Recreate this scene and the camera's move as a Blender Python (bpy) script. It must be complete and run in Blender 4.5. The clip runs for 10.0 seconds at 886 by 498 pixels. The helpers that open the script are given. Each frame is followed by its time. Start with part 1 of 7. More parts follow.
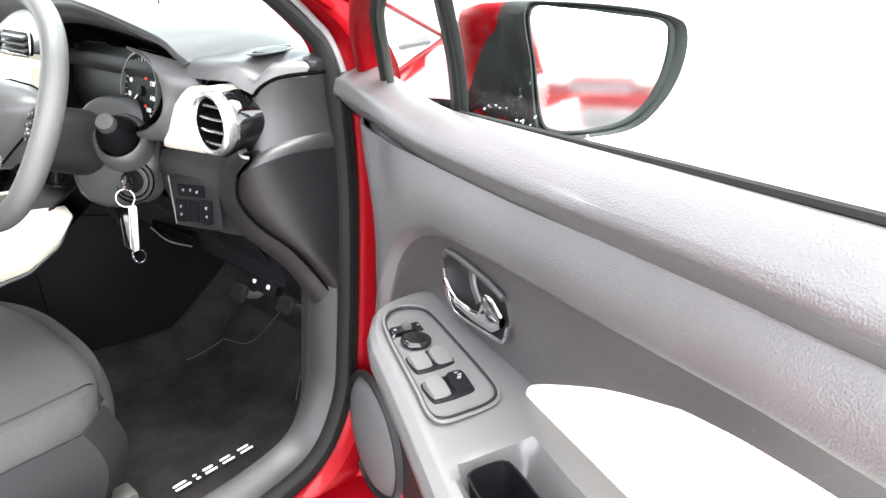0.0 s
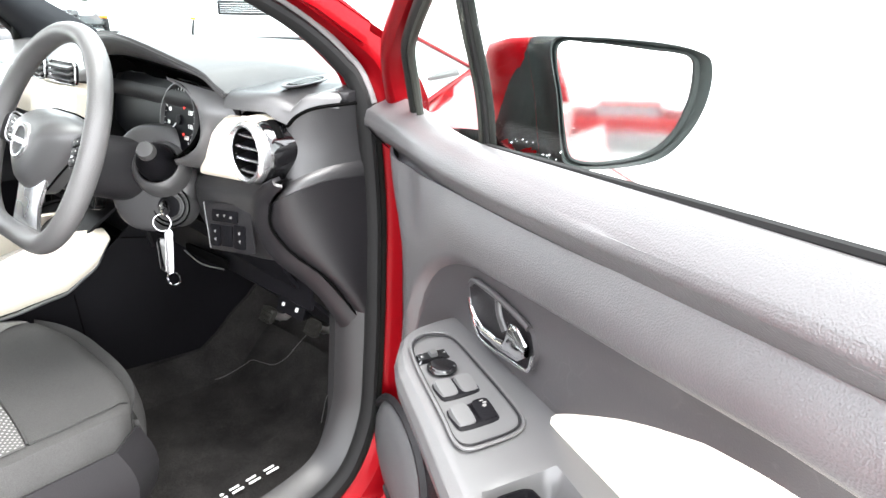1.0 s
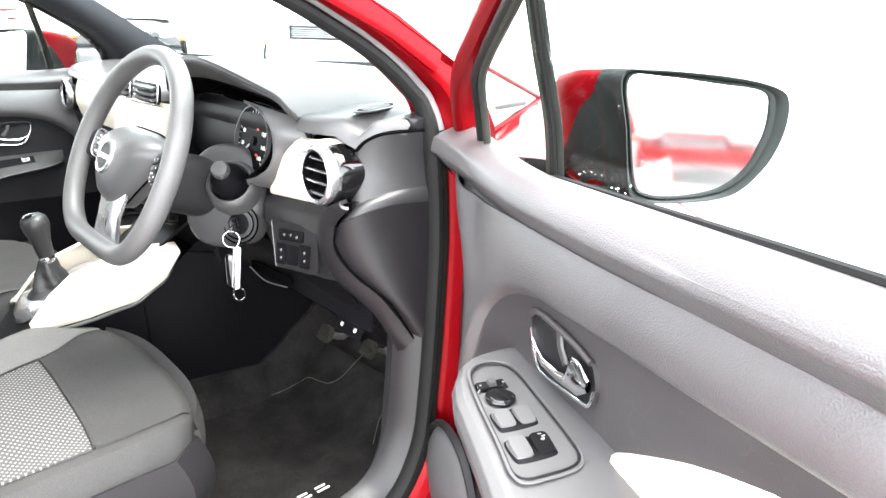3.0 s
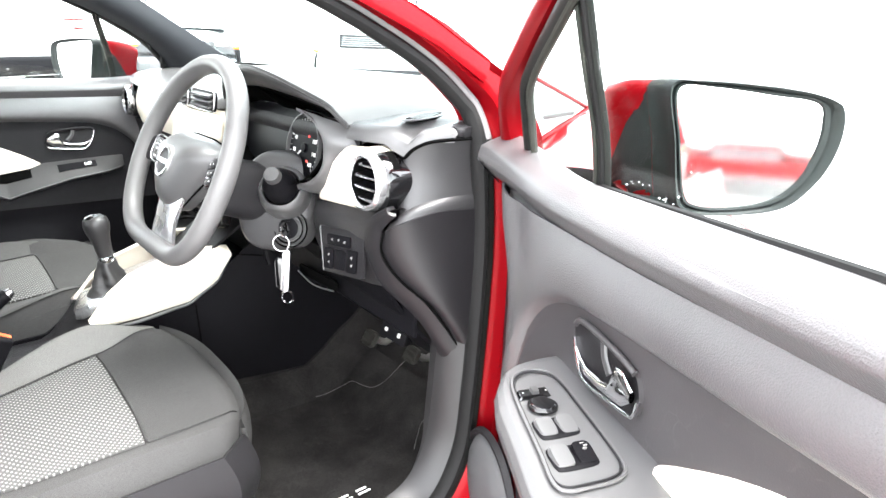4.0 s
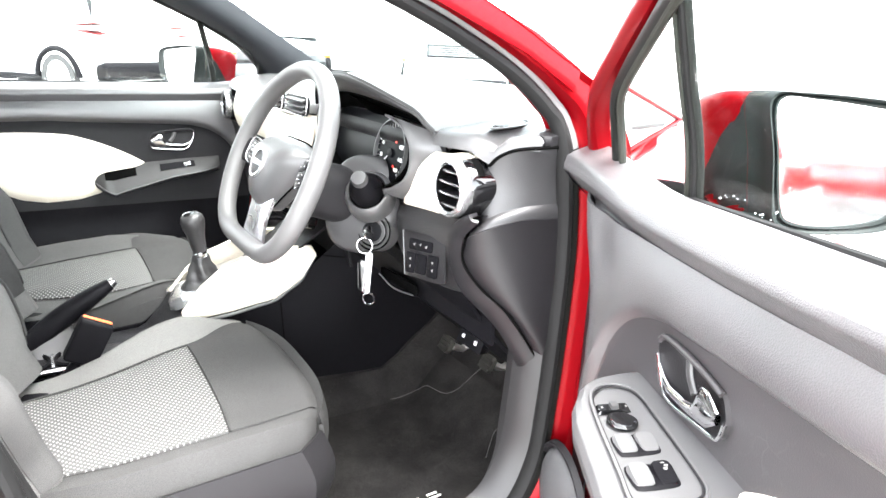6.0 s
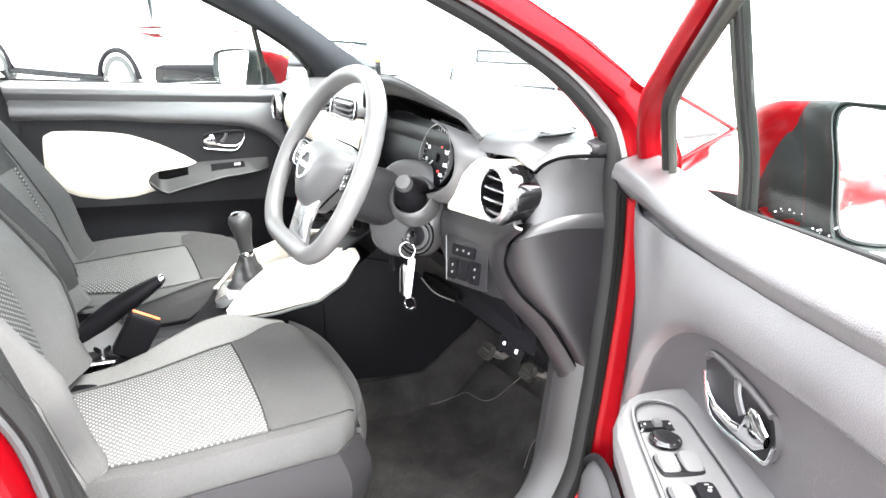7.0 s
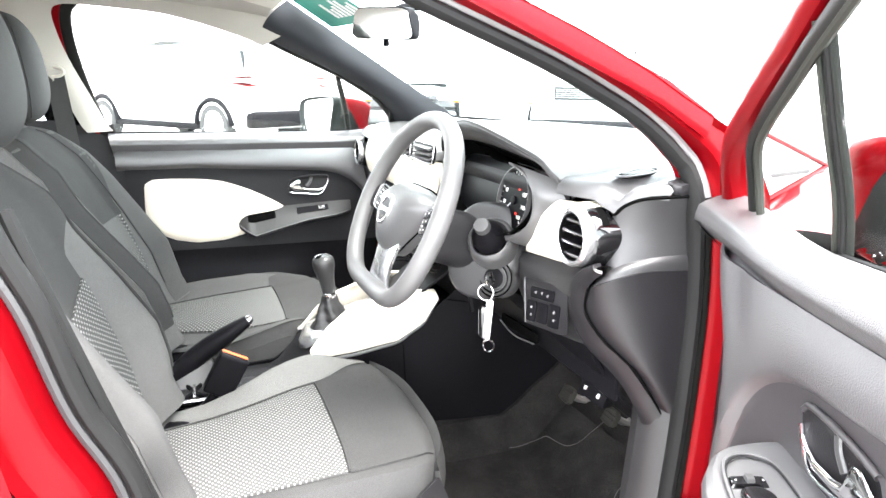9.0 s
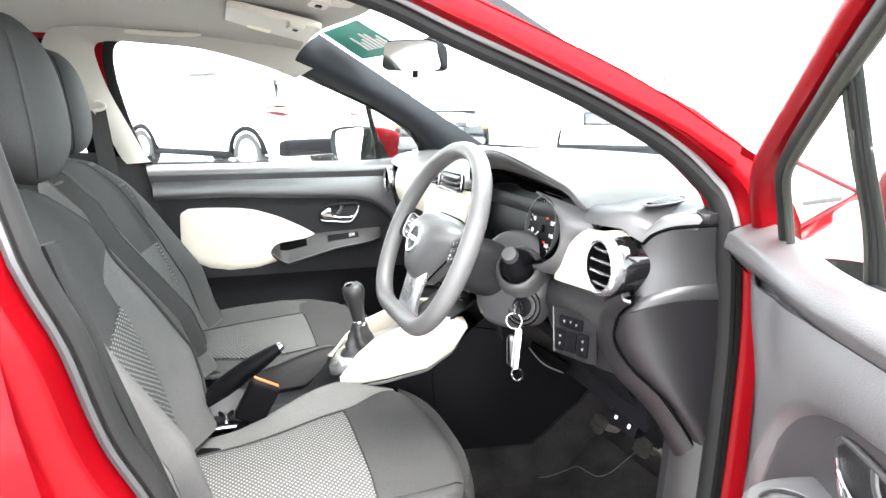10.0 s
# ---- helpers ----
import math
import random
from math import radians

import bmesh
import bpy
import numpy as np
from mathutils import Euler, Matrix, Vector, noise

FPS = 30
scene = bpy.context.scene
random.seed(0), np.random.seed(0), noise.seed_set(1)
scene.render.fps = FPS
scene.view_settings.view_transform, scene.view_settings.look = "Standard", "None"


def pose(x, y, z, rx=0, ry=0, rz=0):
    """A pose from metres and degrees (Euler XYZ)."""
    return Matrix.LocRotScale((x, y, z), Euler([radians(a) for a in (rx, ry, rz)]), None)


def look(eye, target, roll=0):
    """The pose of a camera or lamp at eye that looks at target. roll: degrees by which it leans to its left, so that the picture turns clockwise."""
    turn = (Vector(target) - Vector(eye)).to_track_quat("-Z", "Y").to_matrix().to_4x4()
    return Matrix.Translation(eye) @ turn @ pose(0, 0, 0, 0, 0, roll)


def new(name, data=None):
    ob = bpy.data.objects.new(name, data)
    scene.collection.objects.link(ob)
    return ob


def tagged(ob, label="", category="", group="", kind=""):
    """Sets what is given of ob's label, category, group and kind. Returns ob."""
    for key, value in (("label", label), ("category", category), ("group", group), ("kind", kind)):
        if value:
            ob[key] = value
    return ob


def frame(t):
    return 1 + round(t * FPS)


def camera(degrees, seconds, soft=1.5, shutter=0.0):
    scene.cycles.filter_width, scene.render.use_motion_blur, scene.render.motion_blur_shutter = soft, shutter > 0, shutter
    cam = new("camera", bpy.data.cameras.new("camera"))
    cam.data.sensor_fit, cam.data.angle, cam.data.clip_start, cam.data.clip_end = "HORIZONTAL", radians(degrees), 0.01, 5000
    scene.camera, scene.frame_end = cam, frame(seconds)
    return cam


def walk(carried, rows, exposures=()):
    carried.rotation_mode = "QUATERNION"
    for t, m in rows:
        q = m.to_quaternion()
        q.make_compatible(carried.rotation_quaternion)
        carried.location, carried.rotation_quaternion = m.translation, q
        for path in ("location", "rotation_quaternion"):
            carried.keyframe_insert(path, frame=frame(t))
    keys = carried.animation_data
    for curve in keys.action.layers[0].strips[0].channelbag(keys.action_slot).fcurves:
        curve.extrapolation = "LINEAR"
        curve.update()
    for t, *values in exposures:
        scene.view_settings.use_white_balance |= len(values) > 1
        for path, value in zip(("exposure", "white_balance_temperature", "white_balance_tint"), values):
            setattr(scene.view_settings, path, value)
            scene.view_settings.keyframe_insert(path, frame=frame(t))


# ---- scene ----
cam = camera(65.8, 10.0)
EXPO, SKY, SUN = 4.28, 0.15, 1.0
PATH = [
    (0, (1.487, -0.294, 1.135), (0.266, 1.112, 0.404), 1.2),
    (0.5, (1.489, -0.299, 1.142), (0.238, 1.097, 0.442), 1.2),
    (1, (1.494, -0.306, 1.149), (0.205, 1.067, 0.475), 1.1),
    (1.5, (1.49, -0.308, 1.148), (0.17, 1.046, 0.497), 1.3),
    (2, (1.487, -0.31, 1.148), (0.137, 1.024, 0.514), 1.8),
    (2.5, (1.487, -0.311, 1.151), (0.109, 0.998, 0.529), 2.0),
    (4, (1.494, -0.321, 1.154), (-0.01, 0.857, 0.563), 2.0),
    (4.5, (1.496, -0.323, 1.155), (-0.044, 0.812, 0.57), 2.2),
    (5, (1.497, -0.324, 1.154), (-0.077, 0.765, 0.575), 2.0),
    (5.5, (1.496, -0.328, 1.152), (-0.11, 0.716, 0.577), 2.1),
    (7, (1.487, -0.321, 1.151), (-0.216, 0.562, 0.585), 2.9),
    (7.5, (1.488, -0.322, 1.151), (-0.247, 0.506, 0.6), 2.9),
    (8, (1.49, -0.321, 1.152), (-0.276, 0.456, 0.622), 2.5),
    (8.5, (1.489, -0.319, 1.155), (-0.305, 0.408, 0.653), 1.7),
    (9, (1.489, -0.32, 1.161), (-0.333, 0.359, 0.692), 0.8),
    (9.5, (1.493, -0.319, 1.166), (-0.353, 0.318, 0.733), 0.6),
    (10, (1.497, -0.32, 1.169), (-0.368, 0.281, 0.771), 0.1),
]
walk(cam, [(t, look(eye, target, roll)) for t, eye, target, roll in PATH],
     exposures=[(0, EXPO - 0.24), (2.5, EXPO - 0.06), (4, EXPO + 0.16), (5, EXPO + 0.30), (7.5, EXPO + 0.60), (8.5, EXPO + 0.54), (9.5, EXPO + 0.28), (10, EXPO + 0.12)])

# ---- sky and sun: bright overcast ----
world = bpy.data.worlds.new("overcast_sky")
scene.world = world
world.use_nodes = True
wn, wl = world.node_tree.nodes, world.node_tree.links
sky = wn.new("ShaderNodeTexSky")
sky.sky_type, sky.sun_disc = "NISHITA", False
sky.sun_elevation, sky.sun_rotation = radians(73), radians(72)
sky.air_density, sky.dust_density, sky.ozone_density = 0.7, 1.0, 1.0
grey = wn.new("ShaderNodeHueSaturation")
grey.inputs["Saturation"].default_value = 0.12
wl.new(sky.outputs[0], grey.inputs["Color"])
wl.new(grey.outputs[0], wn["Background"].inputs[0])
wn["Background"].inputs[1].default_value = SKY

sun = new("sun", bpy.data.lights.new("sun", "SUN"))
sun.data.energy, sun.data.angle, sun.data.color = SUN, radians(50), (1.0, 0.98, 0.95)
sun.matrix_world = look((1.2, 0.4, 4.2), (0, 0, 0))


# ---- materials ----
def material(name, colour, rough=0.5, metal=0.0, vary=0.12, scale=6.0, bump=0.0, bump_scale=400.0, coat=0.0,
             spec=0.5, speck=0.0, kind="noise", wear=0.0, scratch=0.0):
    """Principled surface with a broad tone variation, a fine grain bump and uneven gloss."""
    m = bpy.data.materials.new(name)
    m.use_nodes = True
    n, l = m.node_tree.nodes, m.node_tree.links
    b = n["Principled BSDF"]
    co = n.new("ShaderNodeTexCoord")
    broad = n.new("ShaderNodeTexNoise")
    broad.inputs["Scale"].default_value, broad.inputs["Detail"].default_value = scale, 6
    l.new(co.outputs["Object"], broad.inputs["Vector"])
    fine = n.new("ShaderNodeTexVoronoi" if kind == "grain" else "ShaderNodeTexNoise")
    fine.inputs["Scale"].default_value = bump_scale
    l.new(co.outputs["Object"], fine.inputs["Vector"])
    fout = fine.outputs["Distance"] if kind == "grain" else fine.outputs[0]
    ramp = n.new("ShaderNodeMapRange")
    ramp.inputs["From Min"].default_value, ramp.inputs["From Max"].default_value = 0.3, 0.7
    ramp.inputs["To Min"].default_value, ramp.inputs["To Max"].default_value = 1 - vary, 1 + vary
    l.new(broad.outputs[0], ramp.inputs["Value"])
    mul = n.new("ShaderNodeVectorMath")
    mul.operation = "SCALE"
    mul.inputs[0].default_value = colour
    l.new(ramp.outputs[0], mul.inputs["Scale"])
    out = mul.outputs[0]
    if speck:
        sp = n.new("ShaderNodeMapRange")
        sp.inputs["From Min"].default_value, sp.inputs["From Max"].default_value = 0.35, 0.65
        sp.inputs["To Min"].default_value, sp.inputs["To Max"].default_value = 1 - speck, 1 + speck
        l.new(fout, sp.inputs["Value"])
        mul2 = n.new("ShaderNodeVectorMath")
        mul2.operation = "SCALE"
        l.new(out, mul2.inputs[0])
        l.new(sp.outputs[0], mul2.inputs["Scale"])
        out = mul2.outputs[0]
    if wear:
        sc = n.new("ShaderNodeTexNoise")
        sc.inputs["Scale"].default_value, sc.inputs["Detail"].default_value = 38.0, 10
        sc.inputs["Distortion"].default_value = 2.5
        l.new(co.outputs["Object"], sc.inputs["Vector"])
        th = n.new("ShaderNodeMapRange")
        th.inputs["From Min"].default_value, th.inputs["From Max"].default_value = 0.62, 0.74
        th.inputs["To Max"].default_value = wear
        l.new(sc.outputs[0], th.inputs["Value"])
        mix = n.new("ShaderNodeMix")
        mix.data_type = "RGBA"
        mix.inputs[7].default_value = (min(1, colour[0] * 2.4), min(1, colour[1] * 2.4), min(1, colour[2] * 2.4), 1)
        l.new(th.outputs[0], mix.inputs[0])
        l.new(out, mix.inputs[6])
        out = mix.outputs[2]
    if scratch:
        warp = n.new("ShaderNodeTexNoise")
        warp.inputs["Scale"].default_value = 9.0
        l.new(co.outputs["Object"], warp.inputs["Vector"])
        bend = n.new("ShaderNodeVectorMath")
        bend.operation = "MULTIPLY_ADD"
        bend.inputs[1].default_value = (0.16, 0.16, 0.16)
        l.new(warp.outputs["Color"], bend.inputs[0])
        l.new(co.outputs["Object"], bend.inputs[2])
        cell = n.new("ShaderNodeTexVoronoi")
        cell.feature = "DISTANCE_TO_EDGE"
        cell.inputs["Scale"].default_value = 26.0
        l.new(bend.outputs[0], cell.inputs["Vector"])
        line = n.new("ShaderNodeMapRange")
        line.inputs["From Min"].default_value, line.inputs["From Max"].default_value = 0.0, 0.022
        line.inputs["To Min"].default_value, line.inputs["To Max"].default_value = scratch, 0.0
        l.new(cell.outputs["Distance"], line.inputs["Value"])
        some = n.new("ShaderNodeMapRange")
        some.inputs["From Min"].default_value, some.inputs["From Max"].default_value = 0.52, 0.66
        l.new(broad.outputs[0], some.inputs["Value"])
        both = n.new("ShaderNodeMath")
        both.operation = "MULTIPLY"
        l.new(line.outputs[0], both.inputs[0])
        l.new(some.outputs[0], both.inputs[1])
        pale = n.new("ShaderNodeMix")
        pale.data_type = "RGBA"
        pale.inputs[7].default_value = (min(1, colour[0] * 3), min(1, colour[1] * 3), min(1, colour[2] * 3), 1)
        l.new(both.outputs[0], pale.inputs[0])
        l.new(out, pale.inputs[6])
        out = pale.outputs[2]
    l.new(out, b.inputs["Base Color"])
    rr = n.new("ShaderNodeMapRange")
    rr.inputs["To Min"].default_value, rr.inputs["To Max"].default_value = max(0.02, rough - 0.08), min(1, rough + 0.08)
    l.new(broad.outputs[0], rr.inputs["Value"])
    l.new(rr.outputs[0], b.inputs["Roughness"])
    b.inputs["Metallic"].default_value = metal
    b.inputs["Specular IOR Level"].default_value = spec
    b.inputs["Coat Weight"].default_value = coat
    b.inputs["Coat Roughness"].default_value = 0.04
    if bump:
        bp = n.new("ShaderNodeBump")
        bp.inputs["Strength"].default_value, bp.inputs["Distance"].default_value = bump, 0.0008
        l.new(fout, bp.inputs["Height"])
        l.new(bp.outputs[0], b.inputs["Normal"])
    return m


def weave(name, dark, light, pitch=0.0088):
    """Woven seat cloth: rows of short light stitches on a dark ground."""
    m = material(name, dark, 0.85, vary=0.1, bump=0.3, bump_scale=900)
    n, l = m.node_tree.nodes, m.node_tree.links
    b = n["Principled BSDF"]
    uv = n.new("ShaderNodeUVMap")
    uv.uv_map = "cloth"
    sep = n.new("ShaderNodeSeparateXYZ")
    l.new(uv.outputs[0], sep.inputs[0])

    def calc(op, x, y):
        q = n.new("ShaderNodeMath")
        q.operation = op
        for socket, v in zip(q.inputs, (x, y)):
            if isinstance(v, float):
                socket.default_value = v
            else:
                l.new(v, socket)
        return q.outputs[0]

    # staggered dots: the product of two waves, drawn out a little along the seat
    a = calc("COSINE", calc("MULTIPLY", sep.outputs[0], 2 * math.pi / pitch), 0.0)
    c = calc("COSINE", calc("MULTIPLY", sep.outputs[1], 2 * math.pi / (pitch * 0.74)), 0.0)
    dots = n.new("ShaderNodeMapRange")
    dots.interpolation_type = "SMOOTHSTEP"
    dots.inputs["From Min"].default_value, dots.inputs["From Max"].default_value = 0.12, 0.80
    l.new(calc("MULTIPLY", a, c), dots.inputs["Value"])
    mix = n.new("ShaderNodeMix")
    mix.data_type = "RGBA"
    mix.inputs[6].default_value, mix.inputs[7].default_value = (*dark, 1), (*light, 1)
    l.new(dots.outputs[0], mix.inputs[0])
    l.new(mix.outputs[2], b.inputs["Base Color"])
    bp = n.new("ShaderNodeBump")
    bp.inputs["Strength"].default_value, bp.inputs["Distance"].default_value = 0.7, 0.0016
    l.new(dots.outputs[0], bp.inputs["Height"])
    l.new(bp.outputs[0], b.inputs["Normal"])
    return m


def glass(name, tint, gloss=1.0):
    """Thin pane: clear with a faint gloss on each face."""
    m = bpy.data.materials.new(name)
    m.use_nodes = True
    n, l = m.node_tree.nodes, m.node_tree.links
    n.remove(n["Principled BSDF"])
    clear, shine, mix = (n.new("ShaderNode" + k) for k in ("BsdfTransparent", "BsdfGlossy", "MixShader"))
    clear.inputs[0].default_value = (*tint, 1)
    shine.inputs["Roughness"].default_value = 0.01
    shine.inputs[0].default_value = (gloss, gloss, gloss, 1)
    mix.inputs[0].default_value = 0.035
    l.new(clear.outputs[0], mix.inputs[1])
    l.new(shine.outputs[0], mix.inputs[2])
    l.new(mix.outputs[0], n["Material Output"].inputs[0])
    return m


def glow(name, colour, strength):
    m = bpy.data.materials.new(name)
    m.use_nodes = True
    b = m.node_tree.nodes["Principled BSDF"]
    b.inputs["Base Color"].default_value = (*colour, 1)
    b.inputs["Emission Color"].default_value = (*colour, 1)
    b.inputs["Emission Strength"].default_value = strength
    return m


RED = material("red_paint", (0.17, 0.0007, 0.0032), 0.38, 0.45, vary=0.05, scale=3, coat=0.08, spec=0.10, bump=0.02, bump_scale=900)
RED_WET = material("wet_red_paint", (0.17, 0.0007, 0.0032), 0.2, 0.3, vary=0.06, scale=9, coat=1.0, spec=0.5, bump=0.25, bump_scale=160)
PAD = material("dash_pad_vinyl", (0.052, 0.051, 0.052), 0.36, vary=0.08, bump=0.35, bump_scale=620, kind="grain", spec=0.6, coat=0.04, wear=0.05)
RUBBER = material("seal_rubber", (0.011, 0.011, 0.011), 0.6, spec=0.10, bump=0.15, bump_scale=300)
CHANNEL = material("window_channel", (0.0105, 0.0112, 0.0102), 0.5, spec=0.10, vary=0.15, bump=0.1, bump_scale=300)
OLIVE = material("glass_run_lip", (0.025, 0.026, 0.022), 0.5, spec=0.2, vary=0.12, bump=0.1, bump_scale=300)
# pale grey paints the highlight along the upper seal lip
SEAL_SHINE = material("seal_lip", (0.15, 0.149, 0.149), 0.4, bump=0.05)
TRIM = material("grained_trim", (0.068, 0.0655, 0.0672), 0.37, spec=0.9, vary=0.15, bump=0.34, bump_scale=640, kind="grain", speck=0.05, wear=0.06)
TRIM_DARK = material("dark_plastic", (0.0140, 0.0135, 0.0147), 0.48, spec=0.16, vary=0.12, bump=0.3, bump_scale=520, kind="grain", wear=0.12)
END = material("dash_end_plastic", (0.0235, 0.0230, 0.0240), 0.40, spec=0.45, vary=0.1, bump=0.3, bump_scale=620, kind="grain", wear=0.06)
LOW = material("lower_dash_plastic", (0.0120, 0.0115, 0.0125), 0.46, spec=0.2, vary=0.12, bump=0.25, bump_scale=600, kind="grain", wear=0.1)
SILL = material("sill_plastic", (0.0145, 0.014, 0.0145), 0.40, spec=0.4, vary=0.12, bump=0.2, bump_scale=650, kind="grain", wear=0.08)
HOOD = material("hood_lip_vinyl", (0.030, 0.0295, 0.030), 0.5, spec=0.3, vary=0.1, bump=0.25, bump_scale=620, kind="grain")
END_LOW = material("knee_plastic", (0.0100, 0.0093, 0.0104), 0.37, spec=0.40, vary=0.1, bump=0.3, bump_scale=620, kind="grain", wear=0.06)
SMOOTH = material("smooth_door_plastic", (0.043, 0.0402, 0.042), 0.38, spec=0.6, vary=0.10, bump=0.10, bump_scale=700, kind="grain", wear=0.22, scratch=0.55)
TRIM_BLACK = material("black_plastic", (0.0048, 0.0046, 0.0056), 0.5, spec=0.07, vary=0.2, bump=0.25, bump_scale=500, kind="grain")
POD = material("column_plastic", (0.042, 0.041, 0.042), 0.38, spec=0.45, vary=0.08, bump=0.2, bump_scale=700, kind="grain")
AIRBAG = material("airbag_cover", (0.060, 0.059, 0.060), 0.36, spec=0.5, vary=0.08, bump=0.15, bump_scale=700, kind="grain")
ARM = material("armrest_satin", (0.082, 0.081, 0.082), 0.33, spec=0.5, vary=0.06, bump=0.12, bump_scale=700)
SATIN = material("satin_plastic", (0.052, 0.0515, 0.052), 0.31, vary=0.06, bump=0.15, bump_scale=700)
PIANO = material("piano_black", (0.004, 0.004, 0.0045), 0.08, vary=0.1, coat=0.6)
CREAM = material("cream_leatherette", (0.71, 0.645, 0.54), 0.5, vary=0.05, bump=0.35, bump_scale=360, kind="grain")
SILVER = material("satin_silver", (0.56, 0.56, 0.57), 0.26, 0.9, vary=0.04)
CHROME = material("chrome", (0.80, 0.80, 0.82), 0.08, 1.0, vary=0.03)
STEEL = material("worn_steel", (0.45, 0.44, 0.42), 0.35, 0.9, vary=0.2, bump=0.2, bump_scale=200)
CLOTH = material("charcoal_cloth", (0.042, 0.0415, 0.041), 0.92, spec=0.08, vary=0.12, bump=0.8, bump_scale=1100, speck=0.25)
HEAD = material("headrest_cover", (0.030, 0.0305, 0.0305), 0.75, spec=0.15, vary=0.1, bump=0.5, bump_scale=1100, speck=0.2)
CLOTH_SIDE = material("soft_side_cloth", (0.066, 0.065, 0.064), 0.9, spec=0.15, vary=0.12, bump=0.6, bump_scale=1300, speck=0.2)
CLOTH_MID = material("mid_grey_cloth", (0.092, 0.090, 0.088), 0.92, spec=0.15, vary=0.1, bump=0.8, bump_scale=1100, speck=0.25)
CLOTH_GREY = material("grey_cloth", (0.118, 0.1155, 0.112), 0.92, spec=0.15, vary=0.1, bump=0.8, bump_scale=1100, speck=0.25)
WEAVE = weave("woven_insert", (0.050, 0.049, 0.048), (0.21, 0.206, 0.200), 0.0120)
# same cloth as the cushion's; contrast at grazing angles put into its colours
WEAVE_BACK = weave("woven_back_insert", (0.026, 0.0255, 0.025), (0.22, 0.216, 0.210), 0.0120)
BOOT = material("boot_leather", (0.022, 0.0215, 0.022), 0.40, spec=0.45, vary=0.1, bump=0.35, bump_scale=500, kind="grain")
LEATHER = material("wheel_leather", (0.078, 0.076, 0.076), 0.45, vary=0.08, bump=0.35, bump_scale=500, kind="grain")
CARPET = material("black_carpet", (0.0165, 0.0155, 0.0150), 0.98, spec=0.08, vary=0.4, scale=14, bump=1.0, bump_scale=700, speck=0.5, wear=0.3)
LINER = material("headliner_cloth", (0.33, 0.305, 0.275), 0.95, vary=0.05, bump=0.4, bump_scale=900)
PILLAR_TRIM = material("pillar_trim", (0.024, 0.025, 0.028), 0.75, spec=0.12, vary=0.08, bump=0.2, bump_scale=600)
VISOR_CLOTH = material("visor_vinyl", (0.50, 0.46, 0.40), 0.7, vary=0.05, bump=0.3, bump_scale=500)
CORNER = material("corner_glass", (0.70, 0.78, 0.75), 0.3, vary=0.04)
THREAD = material("floor_thread", (0.085, 0.083, 0.080), 0.8, vary=0.1)
STITCH = material("symbol_print", (0.20, 0.195, 0.19), 0.8, vary=0.1)
WHITE = material("white_print", (0.8, 0.8, 0.78), 0.6, vary=0.03)
YELLOW = material("yellow_label", (0.72, 0.66, 0.46), 0.6, vary=0.05)
SLOT = material("slot_black", (0.003, 0.003, 0.003), 0.95, spec=0.0, vary=0.2)
GREEN = material("green_banner", (0.06, 0.30, 0.23), 0.5, vary=0.05)
ORANGE = material("orange_button", (0.85, 0.16, 0.05), 0.45, vary=0.05)
DIAL = material("dial_face", (0.003, 0.003, 0.004), 0.35, spec=0.04, vary=0.1)
# glow added in place of the white sky reflected in the screen
SCREEN = glow("screen_glare", (0.80, 0.81, 0.80), 0.045)
LED_RED = glow("red_tell_tale", (0.9, 0.04, 0.02), 0.06)
PEDAL = material("pedal_rubber", (0.013, 0.012, 0.0095), 0.7, vary=0.25, bump=0.6, bump_scale=160, wear=0.4)
WINDOW = glass("window_glass", (0.93, 0.96, 0.95))
SCREEN_GLASS = glass("windscreen_glass", (0.90, 0.95, 0.94))
LENS_RED = material("red_lens", (0.10, 0.0015, 0.002), 0.35, spec=0.2, vary=0.05, coat=0.0)
LENS_AMBER = material("amber_lens", (0.75, 0.22, 0.02), 0.12, vary=0.05, coat=1.0)
LENS_CLEAR = material("clear_lens", (0.7, 0.72, 0.74), 0.08, 0.3, vary=0.05, coat=1.0)
MIRROR = material("mirror_glass", (0.92, 0.93, 0.93), 0.02, 1.0, vary=0.0)
ASPHALT = material("pale_wet_concrete", (0.32, 0.32, 0.315), 0.5, vary=0.35, scale=0.7, bump=0.8, bump_scale=60, speck=0.3)
PAINT_WHITE = material("white_car_paint", (0.78, 0.78, 0.77), 0.3, vary=0.03, coat=1.0)
PAINT_GREY = material("dark_grey_car_paint", (0.06, 0.065, 0.068), 0.3, 0.5, vary=0.03, coat=1.0)
PAINT_SILVER = material("silver_car_paint", (0.62, 0.63, 0.64), 0.3, 0.4, vary=0.03, coat=1.0)
TYRE = material("tyre_rubber", (0.03, 0.03, 0.03), 0.8, vary=0.2, bump=0.4, bump_scale=80)
DARK_GLASS = material("reflecting_car_glass", (0.30, 0.33, 0.33), 0.06, 0.7, vary=0.1, coat=1.0)


# ---- building helpers ----
def V(*a):
    return Vector(a)


def lerp(a, b, s):
    return a + (b - a) * s


def smooth(a, b, x):
    s = min(1.0, max(0.0, (x - a) / (b - a)))
    return s * s * (3 - 2 * s)


def interp(x, pairs):
    """Monotone smooth curve through (x, value) pairs."""
    if x <= pairs[0][0]:
        return pairs[0][1]
    for (a, va), (b, vb) in zip(pairs, pairs[1:]):
        if x <= b:
            return lerp(va, vb, (x - a) / (b - a))
    return pairs[-1][1]


